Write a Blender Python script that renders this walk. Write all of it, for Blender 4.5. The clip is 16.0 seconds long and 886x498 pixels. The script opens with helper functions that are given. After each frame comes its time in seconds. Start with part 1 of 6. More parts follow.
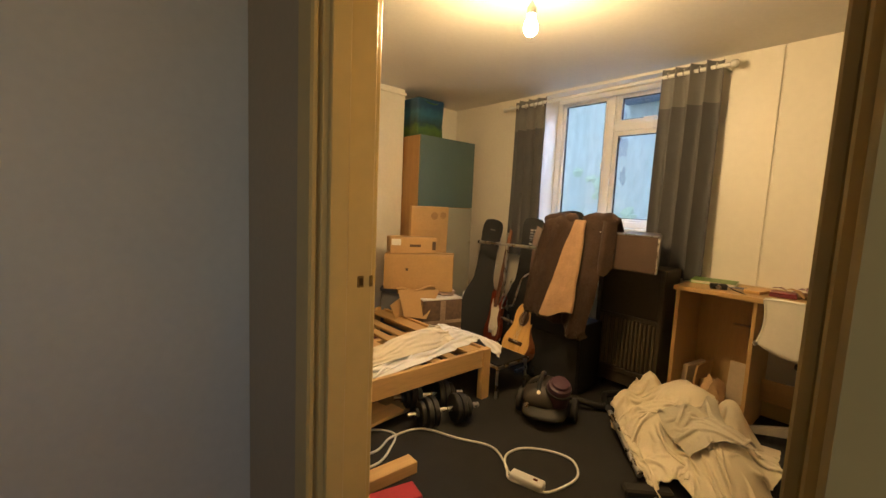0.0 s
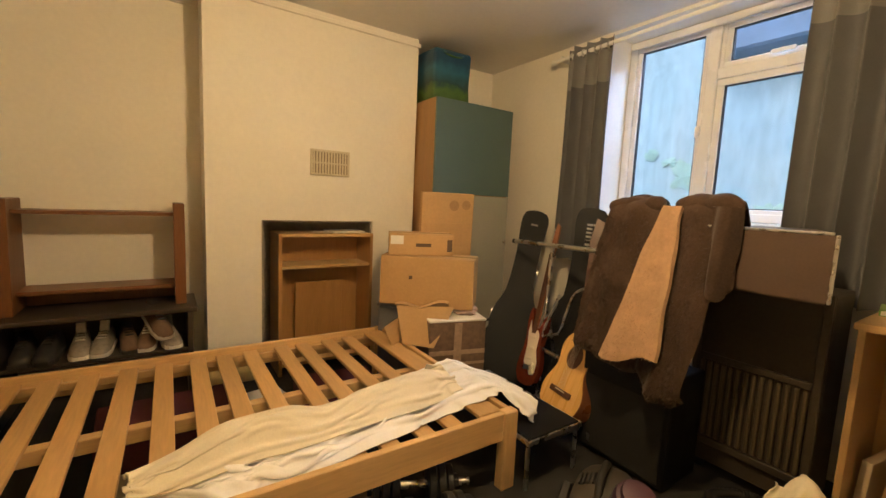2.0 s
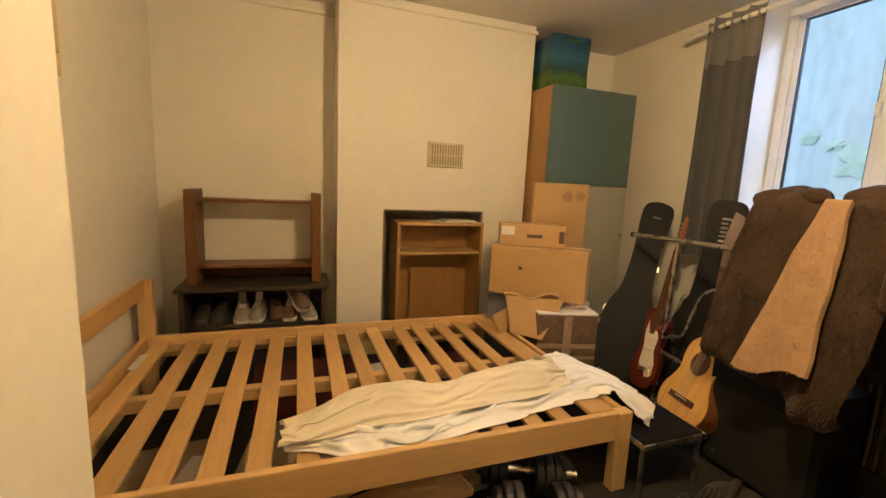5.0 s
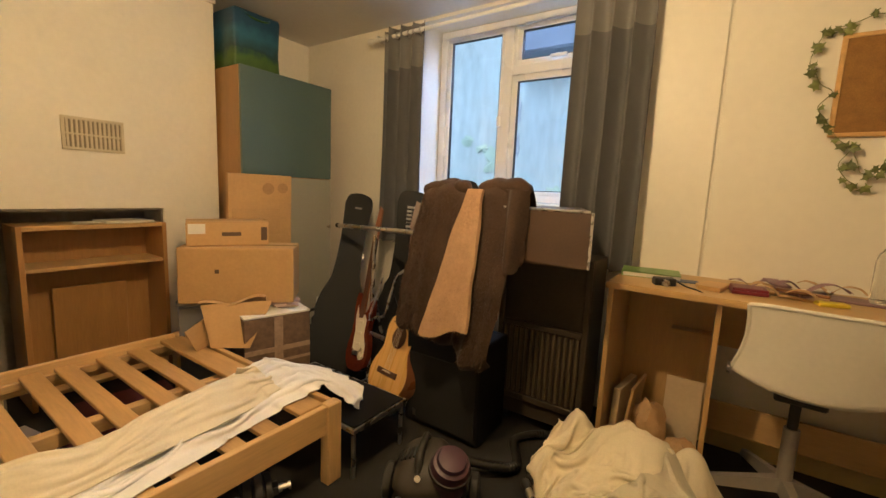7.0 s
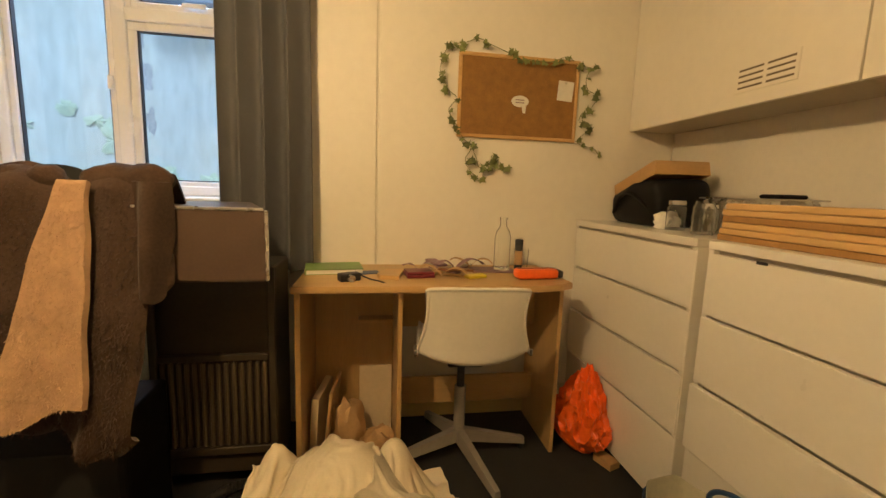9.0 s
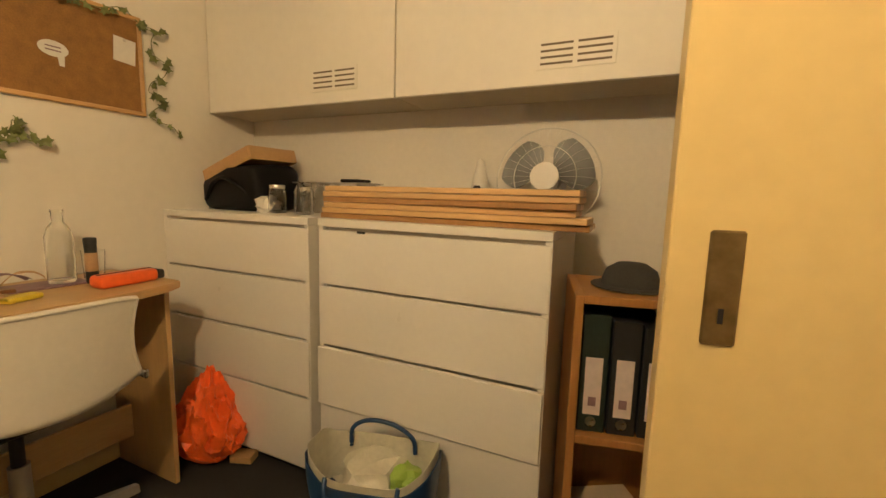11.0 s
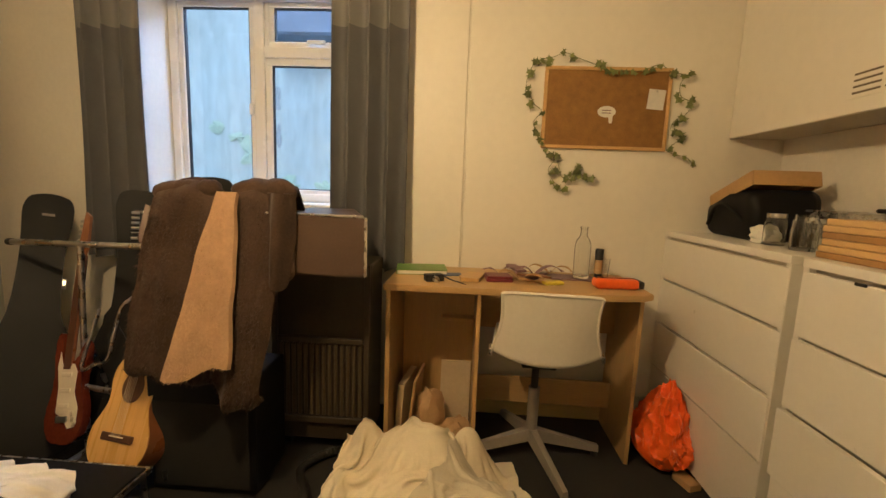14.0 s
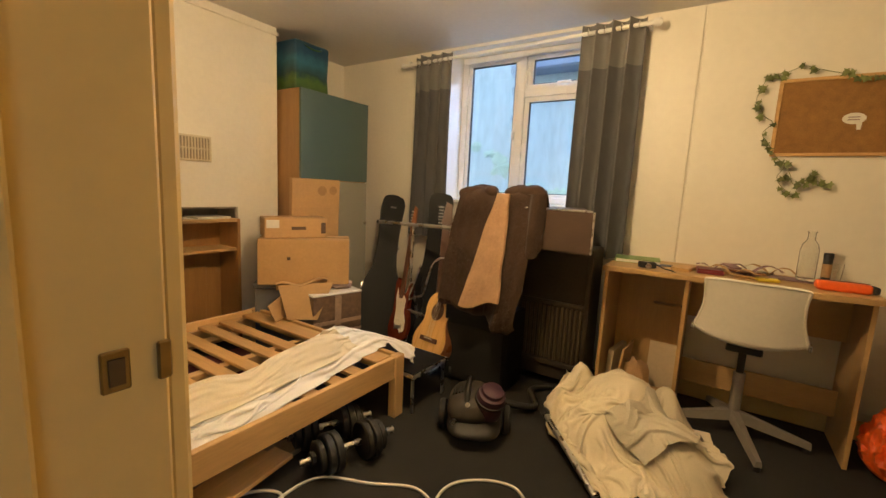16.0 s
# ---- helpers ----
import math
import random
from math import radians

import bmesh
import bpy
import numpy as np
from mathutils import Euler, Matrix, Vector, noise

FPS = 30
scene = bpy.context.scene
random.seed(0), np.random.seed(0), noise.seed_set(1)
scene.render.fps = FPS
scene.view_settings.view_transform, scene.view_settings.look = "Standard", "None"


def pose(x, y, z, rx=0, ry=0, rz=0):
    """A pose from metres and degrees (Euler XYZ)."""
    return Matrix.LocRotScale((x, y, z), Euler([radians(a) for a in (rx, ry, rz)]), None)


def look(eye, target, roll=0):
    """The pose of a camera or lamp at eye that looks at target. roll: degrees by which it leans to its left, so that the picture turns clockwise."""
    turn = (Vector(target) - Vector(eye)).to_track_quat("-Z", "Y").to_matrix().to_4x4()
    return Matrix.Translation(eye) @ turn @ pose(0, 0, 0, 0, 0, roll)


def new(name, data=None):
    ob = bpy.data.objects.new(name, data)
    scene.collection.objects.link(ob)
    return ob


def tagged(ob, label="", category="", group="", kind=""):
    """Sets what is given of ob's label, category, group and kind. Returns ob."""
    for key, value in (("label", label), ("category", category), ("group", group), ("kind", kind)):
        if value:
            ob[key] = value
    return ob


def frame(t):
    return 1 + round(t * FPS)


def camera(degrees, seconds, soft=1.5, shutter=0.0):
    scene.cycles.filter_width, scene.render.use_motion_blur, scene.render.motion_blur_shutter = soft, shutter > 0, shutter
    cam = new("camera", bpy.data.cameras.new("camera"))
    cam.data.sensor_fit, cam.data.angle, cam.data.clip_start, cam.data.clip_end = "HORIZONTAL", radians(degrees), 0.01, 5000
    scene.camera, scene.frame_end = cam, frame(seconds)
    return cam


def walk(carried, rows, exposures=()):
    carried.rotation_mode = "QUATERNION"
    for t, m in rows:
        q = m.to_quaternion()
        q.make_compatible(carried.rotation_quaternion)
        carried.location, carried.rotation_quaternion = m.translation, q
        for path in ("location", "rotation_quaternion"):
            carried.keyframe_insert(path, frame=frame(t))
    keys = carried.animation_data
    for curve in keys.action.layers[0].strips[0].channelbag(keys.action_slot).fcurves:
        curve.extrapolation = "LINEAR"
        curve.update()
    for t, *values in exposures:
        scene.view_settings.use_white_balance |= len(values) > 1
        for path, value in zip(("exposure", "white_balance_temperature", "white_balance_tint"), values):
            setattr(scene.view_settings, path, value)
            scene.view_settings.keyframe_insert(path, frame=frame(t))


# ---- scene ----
# ---- camera ----
cam = camera(93.8, 16.0)
PATH = [
    (0, (0.469, 0.381, 1.174), (1.779, 1.877, 0.962), 2.6),
    (0.5, (0.738, 0.653, 1.157), (2.048, 2.149, 0.944), 2.2),
    (1, (0.991, 0.848, 1.126), (2.311, 2.338, 0.928), 2.4),
    (1.5, (1.125, 0.923, 1.142), (2.364, 2.476, 0.92), 2.5),
    (2, (1.23, 0.941, 1.093), (2.335, 2.594, 0.869), 2.6),
    (2.5, (1.253, 0.931, 1.091), (2.036, 2.753, 0.837), 2.6),
    (3, (1.292, 0.904, 1.095), (1.817, 2.814, 0.816), 2.5),
    (4.25, (1.235, 0.912, 1.100), (1.647, 2.848, 0.815), 2.6),
    (5.5, (1.152, 0.929, 1.108), (2.095, 2.667, 0.804), 2.7),
    (6, (1.21, 0.915, 1.115), (2.383, 2.508, 0.821), 2.6),
    (6.5, (1.29, 0.892, 1.115), (2.699, 2.282, 0.827), 2.6),
    (7, (1.327, 0.916, 1.103), (2.969, 2.024, 0.828), 2.5),
    (7.5, (1.374, 0.933, 1.106), (3.197, 1.707, 0.827), 2.3),
    (8, (1.396, 0.962, 1.117), (3.337, 1.358, 0.841), 2.2),
    (8.5, (1.48, 0.968, 1.129), (3.46, 0.974, 0.841), 2.0),
    (9, (1.584, 0.996, 1.122), (3.538, 0.67, 0.844), 1.9),
    (9.5, (1.638, 1.105, 1.108), (3.452, 0.309, 0.833), 1.9),
    (10, (1.647, 1.177, 1.084), (3.126, -0.145, 0.834), 1.8),
    (11.25, (1.715, 1.095, 1.095), (2.489, -0.728, 0.835), 1.5),
    (12.5, (1.77, 0.991, 1.119), (3.173, -0.409, 0.858), 1.3),
    (13, (1.723, 0.973, 1.122), (3.468, 0.032, 0.855), 1.7),
    (13.5, (1.607, 0.978, 1.142), (3.541, 0.543, 0.871), 2.1),
    (14, (1.454, 0.958, 1.149), (3.432, 1.072, 0.872), 2.2),
    (14.5, (1.263, 0.971, 1.137), (3.173, 1.496, 0.86), 2.4),
    (15, (1.049, 0.939, 1.135), (2.87, 1.718, 0.859), 2.5),
    (15.5, (0.918, 0.86, 1.134), (2.661, 1.801, 0.857), 2.5),
    (16, (0.788, 0.822, 1.121), (2.449, 1.9, 0.84), 2.8),
]
walk(cam, [(t, look(eye, target, roll)) for t, eye, target, roll in PATH],
     [(t, stops, kelvin, 10) for t, stops, kelvin in (
         (0.0, 0.72, 6350), (1.0, 0.80, 5950), (1.5, 0.82, 5850), (2.5, 0.84, 6200), (3.2, 0.84, 6300), (5.3, 0.82, 6000), (6.5, 0.74, 5850), (7.0, 0.76, 5900),
         (8.0, 0.74, 6100), (9.0, 0.74, 6350), (9.5, 0.78, 6550), (10.2, 0.82, 6400), (12.3, 0.84, 4800), (13.0, 0.84, 5000), (13.5, 0.70, 5850), (14.5, 0.68, 5900), (15.5, 0.78, 5850), (16.0, 0.80, 5900))])

# ---- world and light ----
WARM = (1.0, 0.67, 0.31)
world = bpy.data.worlds.new("overcast_sky")
scene.world = world
world.use_nodes = True
wn = world.node_tree.nodes
sky = wn.new("ShaderNodeTexSky")
sky.sky_type, sky.sun_disc = "NISHITA", False
sky.sun_elevation, sky.sun_rotation = radians(50), radians(-66)
wn["Background"].inputs["Strength"].default_value = 0.15
world.node_tree.links.new(sky.outputs["Color"], wn["Background"].inputs["Color"])
sun = new("sun", bpy.data.lights.new("sun", "SUN"))
sun.data.energy, sun.data.angle, sun.data.color = 1.5, radians(20), (0.72, 0.86, 1.0)
sun.matrix_world = look((-9, 4, 12), (0, 0, 0))
BULB_POWER = 860.0
window_sky = new("window_daylight", bpy.data.lights.new("window_daylight", "AREA"))
window_sky.data.shape, window_sky.data.size, window_sky.data.size_y = "RECTANGLE", 1.1, 0.4
window_sky.data.energy, window_sky.data.color = 25.0, (0.48, 0.66, 1.0)
window_sky.matrix_world = look((4.05, 2.04, 2.45), (2.9, 2.04, 1.0))
# fill lamp added to brighten the hall, at an assumed opening out of view
hall_fill = new("hall_fill_lamp", bpy.data.lights.new("hall_fill_lamp", "AREA"))
hall_fill.data.shape, hall_fill.data.size, hall_fill.data.size_y = "RECTANGLE", 0.8, 0.9
hall_fill.data.energy, hall_fill.data.color = 1.75, (1.0, 0.90, 0.76)
hall_fill.matrix_world = look((-0.1, -0.58, 1.45), (0.1, 1.0, 1.2))


# ---- materials ----
def material(name, color, rough=0.6, metal=0.0, vary=0.12, scale=6.0, stretch=(1, 1, 1), bump=0.1, fine=60.0, grime=0.0,
             grime_color=(0.1, 0.08, 0.05), coat=0.0, per_object=0.0, sheen=0.0, gloss=0.5):
    """A surface with colour drift at a large and a fine scale, relief, and optional stains."""
    m = bpy.data.materials.new(name)
    m.use_nodes = True
    nt, n = m.node_tree, m.node_tree.nodes
    b = n["Principled BSDF"]
    b.inputs["Metallic"].default_value = metal
    b.inputs["Specular IOR Level"].default_value = gloss
    b.inputs["Coat Weight"].default_value = coat
    b.inputs["Sheen Weight"].default_value = sheen
    co = n.new("ShaderNodeTexCoord")
    mp = n.new("ShaderNodeMapping")
    mp.inputs["Scale"].default_value = stretch
    nt.links.new(co.outputs["Object"], mp.inputs["Vector"])

    def tex(sc, detail):
        t = n.new("ShaderNodeTexNoise")
        t.inputs["Scale"].default_value, t.inputs["Detail"].default_value = sc, detail
        nt.links.new(mp.outputs["Vector"], t.inputs["Vector"])
        return t

    big, small = tex(scale, 4), tex(fine, 6)
    mix = n.new("ShaderNodeMix")
    mix.data_type = "FLOAT"
    mix.inputs[0].default_value = 0.45
    nt.links.new(big.outputs["Fac"], mix.inputs[2])
    nt.links.new(small.outputs["Fac"], mix.inputs[3])
    value = n.new("ShaderNodeMapRange")
    value.inputs["From Min"].default_value, value.inputs["From Max"].default_value = 0.3, 0.7
    value.inputs["To Min"].default_value, value.inputs["To Max"].default_value = 1 - vary, 1 + vary
    nt.links.new(mix.outputs[0], value.inputs["Value"])
    hsv = n.new("ShaderNodeHueSaturation")
    hsv.inputs["Color"].default_value = (*color, 1)
    last = value.outputs["Result"]
    if per_object:
        info = n.new("ShaderNodeObjectInfo")
        r = n.new("ShaderNodeMapRange")
        r.inputs["To Min"].default_value, r.inputs["To Max"].default_value = 1 - per_object, 1 + per_object
        nt.links.new(info.outputs["Random"], r.inputs["Value"])
        mul = n.new("ShaderNodeMath")
        mul.operation = "MULTIPLY"
        nt.links.new(last, mul.inputs[0])
        nt.links.new(r.outputs["Result"], mul.inputs[1])
        last = mul.outputs[0]
    nt.links.new(last, hsv.inputs["Value"])
    out = hsv.outputs["Color"]
    if grime:
        g = tex(scale * 0.6, 8)
        g.inputs["Roughness"].default_value = 0.7
        ramp = n.new("ShaderNodeMapRange")
        ramp.inputs["From Min"].default_value, ramp.inputs["From Max"].default_value = 0.52, 0.75
        ramp.inputs["To Max"].default_value = grime
        nt.links.new(g.outputs["Fac"], ramp.inputs["Value"])
        gm = n.new("ShaderNodeMix")
        gm.data_type = "RGBA"
        nt.links.new(ramp.outputs["Result"], gm.inputs[0])
        nt.links.new(out, gm.inputs[6])
        gm.inputs[7].default_value = (*grime_color, 1)
        out = gm.outputs[2]
    nt.links.new(out, b.inputs["Base Color"])
    rr = n.new("ShaderNodeMapRange")
    rr.inputs["To Min"].default_value, rr.inputs["To Max"].default_value = max(0.03, rough - 0.1), min(1, rough + 0.1)
    nt.links.new(big.outputs["Fac"], rr.inputs["Value"])
    nt.links.new(rr.outputs["Result"], b.inputs["Roughness"])
    if bump:
        bp = n.new("ShaderNodeBump")
        bp.inputs["Strength"].default_value, bp.inputs["Distance"].default_value = bump, 0.004
        nt.links.new(mix.outputs[0], bp.inputs["Height"])
        nt.links.new(bp.outputs["Normal"], b.inputs["Normal"])
    return m


def glass(name, tint=(1, 1, 1), rough=0.0):
    m = bpy.data.materials.new(name)
    m.use_nodes = True
    b = m.node_tree.nodes["Principled BSDF"]
    b.inputs["Base Color"].default_value = (*tint, 1)
    b.inputs["Transmission Weight"].default_value = 1.0
    b.inputs["Roughness"].default_value = rough
    b.inputs["IOR"].default_value = 1.45
    return m


def glowing(name, color, strength):
    m = bpy.data.materials.new(name)
    m.use_nodes = True
    b = m.node_tree.nodes["Principled BSDF"]
    b.inputs["Base Color"].default_value = (*color, 1)
    b.inputs["Emission Color"].default_value = (*color, 1)
    b.inputs["Emission Strength"].default_value = strength
    return m


WALL = material("painted_plaster", (0.76, 0.72, 0.63), 0.55, vary=0.05, scale=2.5, bump=0.25, fine=45, grime=0.10, grime_color=(0.5, 0.44, 0.33))
BOARD = material("painted_board", (0.77, 0.73, 0.64), 0.5, vary=0.04, scale=2, bump=0.12, fine=25)
CEILING = material("ceiling_paint", (0.72, 0.70, 0.66), 0.7, vary=0.05, scale=1.8, bump=0.2, fine=40, grime=0.15, grime_color=(0.45, 0.42, 0.36))
GLOSS = material("cream_gloss_paint", (0.68, 0.52, 0.22), 0.32, vary=0.06, scale=5, bump=0.12, fine=30, grime=0.15, grime_color=(0.4, 0.32, 0.18))
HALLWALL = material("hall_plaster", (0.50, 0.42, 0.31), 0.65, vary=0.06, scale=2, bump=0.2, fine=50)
CARPET = material("charcoal_carpet", (0.018, 0.017, 0.0165), 0.95, vary=0.45, scale=9, bump=0.9, fine=420, grime=0.25, grime_color=(0.03, 0.027, 0.024))
PINE = material("pine", (0.62, 0.40, 0.17), 0.45, vary=0.16, scale=3, stretch=(0.6, 6, 6), bump=0.12, fine=18, per_object=0.08)
PINE_Y = material("pine_cross_grain", (0.56, 0.34, 0.13), 0.45, vary=0.16, scale=3, stretch=(6, 0.6, 6), bump=0.12, fine=18, per_object=0.10)
PINE_Z = material("pine_upright", (0.62, 0.40, 0.17), 0.45, vary=0.16, scale=3, stretch=(6, 6, 0.6), bump=0.12, fine=18)
OAK = material("oak_veneer", (0.36, 0.195, 0.065), 0.42, vary=0.15, scale=3, stretch=(6, 6, 0.6), bump=0.06, fine=22)
BEECH = material("beech_veneer", (0.50, 0.32, 0.13), 0.42, vary=0.12, scale=3, stretch=(6, 0.7, 6), bump=0.05, fine=25, grime=0.12, grime_color=(0.25, 0.15, 0.06))
BEECH_Z = material("beech_upright", (0.50, 0.32, 0.13), 0.42, vary=0.12, scale=3, stretch=(6, 6, 0.7), bump=0.05, fine=25)
DARKWOOD = material("dark_stained_wood", (0.16, 0.065, 0.022), 0.4, vary=0.25, scale=3, stretch=(6, 6, 0.6), bump=0.12, fine=20)
BLACKWOOD = material("black_brown_wood", (0.042, 0.031, 0.023), 0.45, vary=0.2, scale=4, bump=0.08)
TEAL = material("teal_laminate", (0.090, 0.138, 0.132), 0.32, vary=0.05, scale=4, bump=0.02)
GREYLAM = material("grey_laminate", (0.36, 0.35, 0.29), 0.4, vary=0.05, scale=3, bump=0.02)
WHITELAM = material("white_lacquer", (0.76, 0.73, 0.66), 0.32, vary=0.03, scale=3, bump=0.02, grime=0.06, grime_color=(0.5, 0.42, 0.3))
UPVC = material("white_window_plastic", (0.80, 0.80, 0.79), 0.28, vary=0.03, scale=4, bump=0.02, grime=0.08, grime_color=(0.4, 0.38, 0.33))
CARD = material("brown_cardboard", (0.50, 0.31, 0.13), 0.75, vary=0.10, scale=5, bump=0.12, fine=70, per_object=0.08, grime=0.12, grime_color=(0.3, 0.17, 0.07))
DARK = material("shadowy_black_plastic", (0.014, 0.014, 0.015), 0.5, vary=0.15, bump=0.04)
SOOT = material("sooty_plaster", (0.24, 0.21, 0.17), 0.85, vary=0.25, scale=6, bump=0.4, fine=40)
METAL = material("brushed_steel", (0.62, 0.60, 0.57), 0.28, 1.0, vary=0.08, scale=20, bump=0.03)
BRASS = material("worn_brass", (0.30, 0.22, 0.10), 0.4, 1.0, vary=0.2, scale=30, bump=0.05)
PANE = glass("window_glass", (0.95, 0.98, 0.98))
CLEAR = glass("clear_glass", (0.97, 0.98, 0.97))


# ---- building helpers ----
def thing(name, m, label, category, group="", kind=""):
    ob = new(name)
    ob.empty_display_size = 0.1
    ob.matrix_world = m
    return tagged(ob, label, category, group, kind)


def mesh_of(name, bm, mat, smooth=None):
    me = bpy.data.meshes.new(name)
    bmesh.ops.recalc_face_normals(bm, faces=bm.faces)
    if smooth:
        for f in bm.faces:
            f.smooth = True
        for e in bm.edges:
            if len(e.link_faces) == 2 and e.calc_face_angle(0) > radians(smooth):
                e.smooth = False
    bm.to_mesh(me)
    bm.free()
    if mat:
        me.materials.append(mat)
    return me


def part(name, bm, mat, parent, label="", smooth=None):
    ob = new(name, mesh_of(name, bm, mat, smooth))
    ob.parent = parent
    return tagged(ob, label)


def solid(name, bm, mat, label="", category="", kind="structure", smooth=None, group=""):
    return tagged(new(name, mesh_of(name, bm, mat, smooth)), label, category, group, kind)


def box(x0, x1, y0, y1, z0, z1, bevel=0.0, bm=None, m=None, seg=1):
    """An upright box between the given planes, its edges eased by bevel; m turns it about the origin."""
    b = bm or bmesh.new()
    made = bmesh.ops.create_cube(b, size=1.0)["verts"]
    mm = Matrix.Translation(((x0 + x1) / 2, (y0 + y1) / 2, (z0 + z1) / 2)) @ Matrix.Diagonal((abs(x1 - x0), abs(y1 - y0), abs(z1 - z0), 1))
    bmesh.ops.transform(b, matrix=(m @ mm) if m else mm, verts=made)
    if bevel:
        edges = list({e for v in made for e in v.link_edges})
        bmesh.ops.bevel(b, geom=edges, offset=bevel, segments=seg, affect="EDGES", profile=0.5)
    return b


def rod(p, q, r, r2=None, bm=None, seg=14):
    """A round bar from p to q."""
    b = bm or bmesh.new()
    p, q = Vector(p), Vector(q)
    d = q - p
    m = Matrix.Translation((p + q) / 2) @ d.to_track_quat("Z", "Y").to_matrix().to_4x4()
    bmesh.ops.create_cone(b, cap_ends=True, segments=seg, radius1=r, radius2=r if r2 is None else r2, depth=d.length, matrix=m)
    return b


def lathe(profile, seg=24, bm=None, m=None):
    """A turned body from rows of (radius, height)."""
    b = bm or bmesh.new()
    rings = []
    for r, z in profile:
        ring = [b.verts.new(Vector((r * math.cos(2 * math.pi * k / seg), r * math.sin(2 * math.pi * k / seg), z))) for k in range(seg)]
        rings.append(ring)
    for a, c in zip(rings, rings[1:]):
        for k in range(seg):
            b.faces.new((a[k], a[(k + 1) % seg], c[(k + 1) % seg], c[k]))
    b.faces.new(rings[0][::-1])
    b.faces.new(rings[-1])
    if m:
        bmesh.ops.transform(b, matrix=m, verts=[v for ring in rings for v in ring])
    return b


def smooth_path(points, steps=8):
    """Catmull-Rom through the points."""
    p = [Vector(q) for q in points]
    p = [p[0] * 2 - p[1]] + p + [p[-1] * 2 - p[-2]]
    out = []
    for i in range(1, len(p) - 2):
        for k in range(steps):
            t = k / steps
            a, b, c, d = p[i - 1], p[i], p[i + 1], p[i + 2]
            out.append(0.5 * (2 * b + (c - a) * t + (2 * a - 5 * b + 4 * c - d) * t * t + (3 * b - a - 3 * c + d) * t ** 3))
    out.append(p[-2])
    return out


def tube(points, r, steps=8, seg=8, bm=None):
    """A cord along the points; r is a radius or a function of the share of the way."""
    b = bm or bmesh.new()
    path = smooth_path(points, steps)
    rings, up = [], Vector((0, 0, 1))
    for i, c in enumerate(path):
        d = (path[min(i + 1, len(path) - 1)] - path[max(i - 1, 0)]).normalized()
        side = d.cross(up)
        if side.length < 1e-3:
            side = d.cross(Vector((1, 0, 0)))
        side.normalize()
        over = side.cross(d)
        rad = r(i / (len(path) - 1)) if callable(r) else r
        rings.append([b.verts.new(c + rad * (math.cos(2 * math.pi * k / seg) * side + math.sin(2 * math.pi * k / seg) * over)) for k in range(seg)])
    for a, c in zip(rings, rings[1:]):
        for k in range(seg):
            b.faces.new((a[k], a[(k + 1) % seg], c[(k + 1) % seg], c[k]))
    b.faces.new(rings[0][::-1])
    b.faces.new(rings[-1])
    return b


def sheet(fn, nu, nv, thick=0.004, bm=None):
    """A bent sheet with thickness: fn(u, v) gives the place for u, v in 0..1."""
    b = bm or bmesh.new()
    grid = [[Vector(fn(i / nu, j / nv)) for j in range(nv + 1)] for i in range(nu + 1)]
    layers = []
    for s in (0.5, -0.5):
        rows = []
        for i in range(nu + 1):
            row = []
            for j in range(nv + 1):
                du = grid[min(i + 1, nu)][j] - grid[max(i - 1, 0)][j]
                dv = grid[i][min(j + 1, nv)] - grid[i][max(j - 1, 0)]
                nrm = du.cross(dv)
                nrm = nrm.normalized() if nrm.length > 1e-9 else Vector((0, 0, 1))
                row.append(b.verts.new(grid[i][j] + nrm * (s * thick)))
            rows.append(row)
        layers.append(rows)
    top, low = layers
    for i in range(nu):
        for j in range(nv):
            b.faces.new((top[i][j], top[i + 1][j], top[i + 1][j + 1], top[i][j + 1]))
            b.faces.new((low[i][j], low[i][j + 1], low[i + 1][j + 1], low[i + 1][j]))
    for i in range(nu):
        b.faces.new((top[i][0], low[i][0], low[i + 1][0], top[i + 1][0]))
        b.faces.new((top[i][nv], top[i + 1][nv], low[i + 1][nv], low[i][nv]))
    for j in range(nv):
        b.faces.new((top[0][j], top[0][j + 1], low[0][j + 1], low[0][j]))
        b.faces.new((top[nu][j], low[nu][j], low[nu][j + 1], top[nu][j + 1]))
    return b


def prism(outline, h0, h1, bm=None, m=None, bevel=0.0):
    """A flat outline of (x, y) raised from h0 to h1."""
    b = bm or bmesh.new()
    low = [b.verts.new((x, y, h0)) for x, y in outline]
    top = [b.verts.new((x, y, h1)) for x, y in outline]
    n = len(outline)
    b.faces.new(low[::-1])
    b.faces.new(top)
    for k in range(n):
        b.faces.new((low[k], low[(k + 1) % n], top[(k + 1) % n], top[k]))
    if bevel:
        edges = [e for e in b.edges if (e.verts[0] in low and e.verts[1] in low) or (e.verts[0] in top and e.verts[1] in top)]
        bmesh.ops.bevel(b, geom=edges, offset=bevel, segments=2, affect="EDGES")
    if m:
        bmesh.ops.transform(b, matrix=m, verts=list(b.verts) if not bm else low + top)
    return b


def rnd(a, b):
    return random.uniform(a, b)


# ---- the room ----
XE, XW, XD, YN, YC, YS, ZC = 3.53, 0.41, 0.89, 3.75, 3.50, -0.49, 2.17   # east, west, door wall, north, chimney front, south, ceiling
DOOR0, DOOR1, DOORH = 0.411, 1.07, 1.99
WIN0, WIN1, SILL, HEAD = 1.46, 2.62, 1.03, 2.150
floor = solid("floor", box(-1.3, 3.86, -0.75, 3.95, -0.1, 0), CARPET, "dark charcoal carpet, worn and littered", "floor")
solid("ceiling", box(-1.3, 3.86, -0.75, 3.95, ZC, ZC + 0.12), CEILING, "off-white painted ceiling with smoky stains", "ceiling")
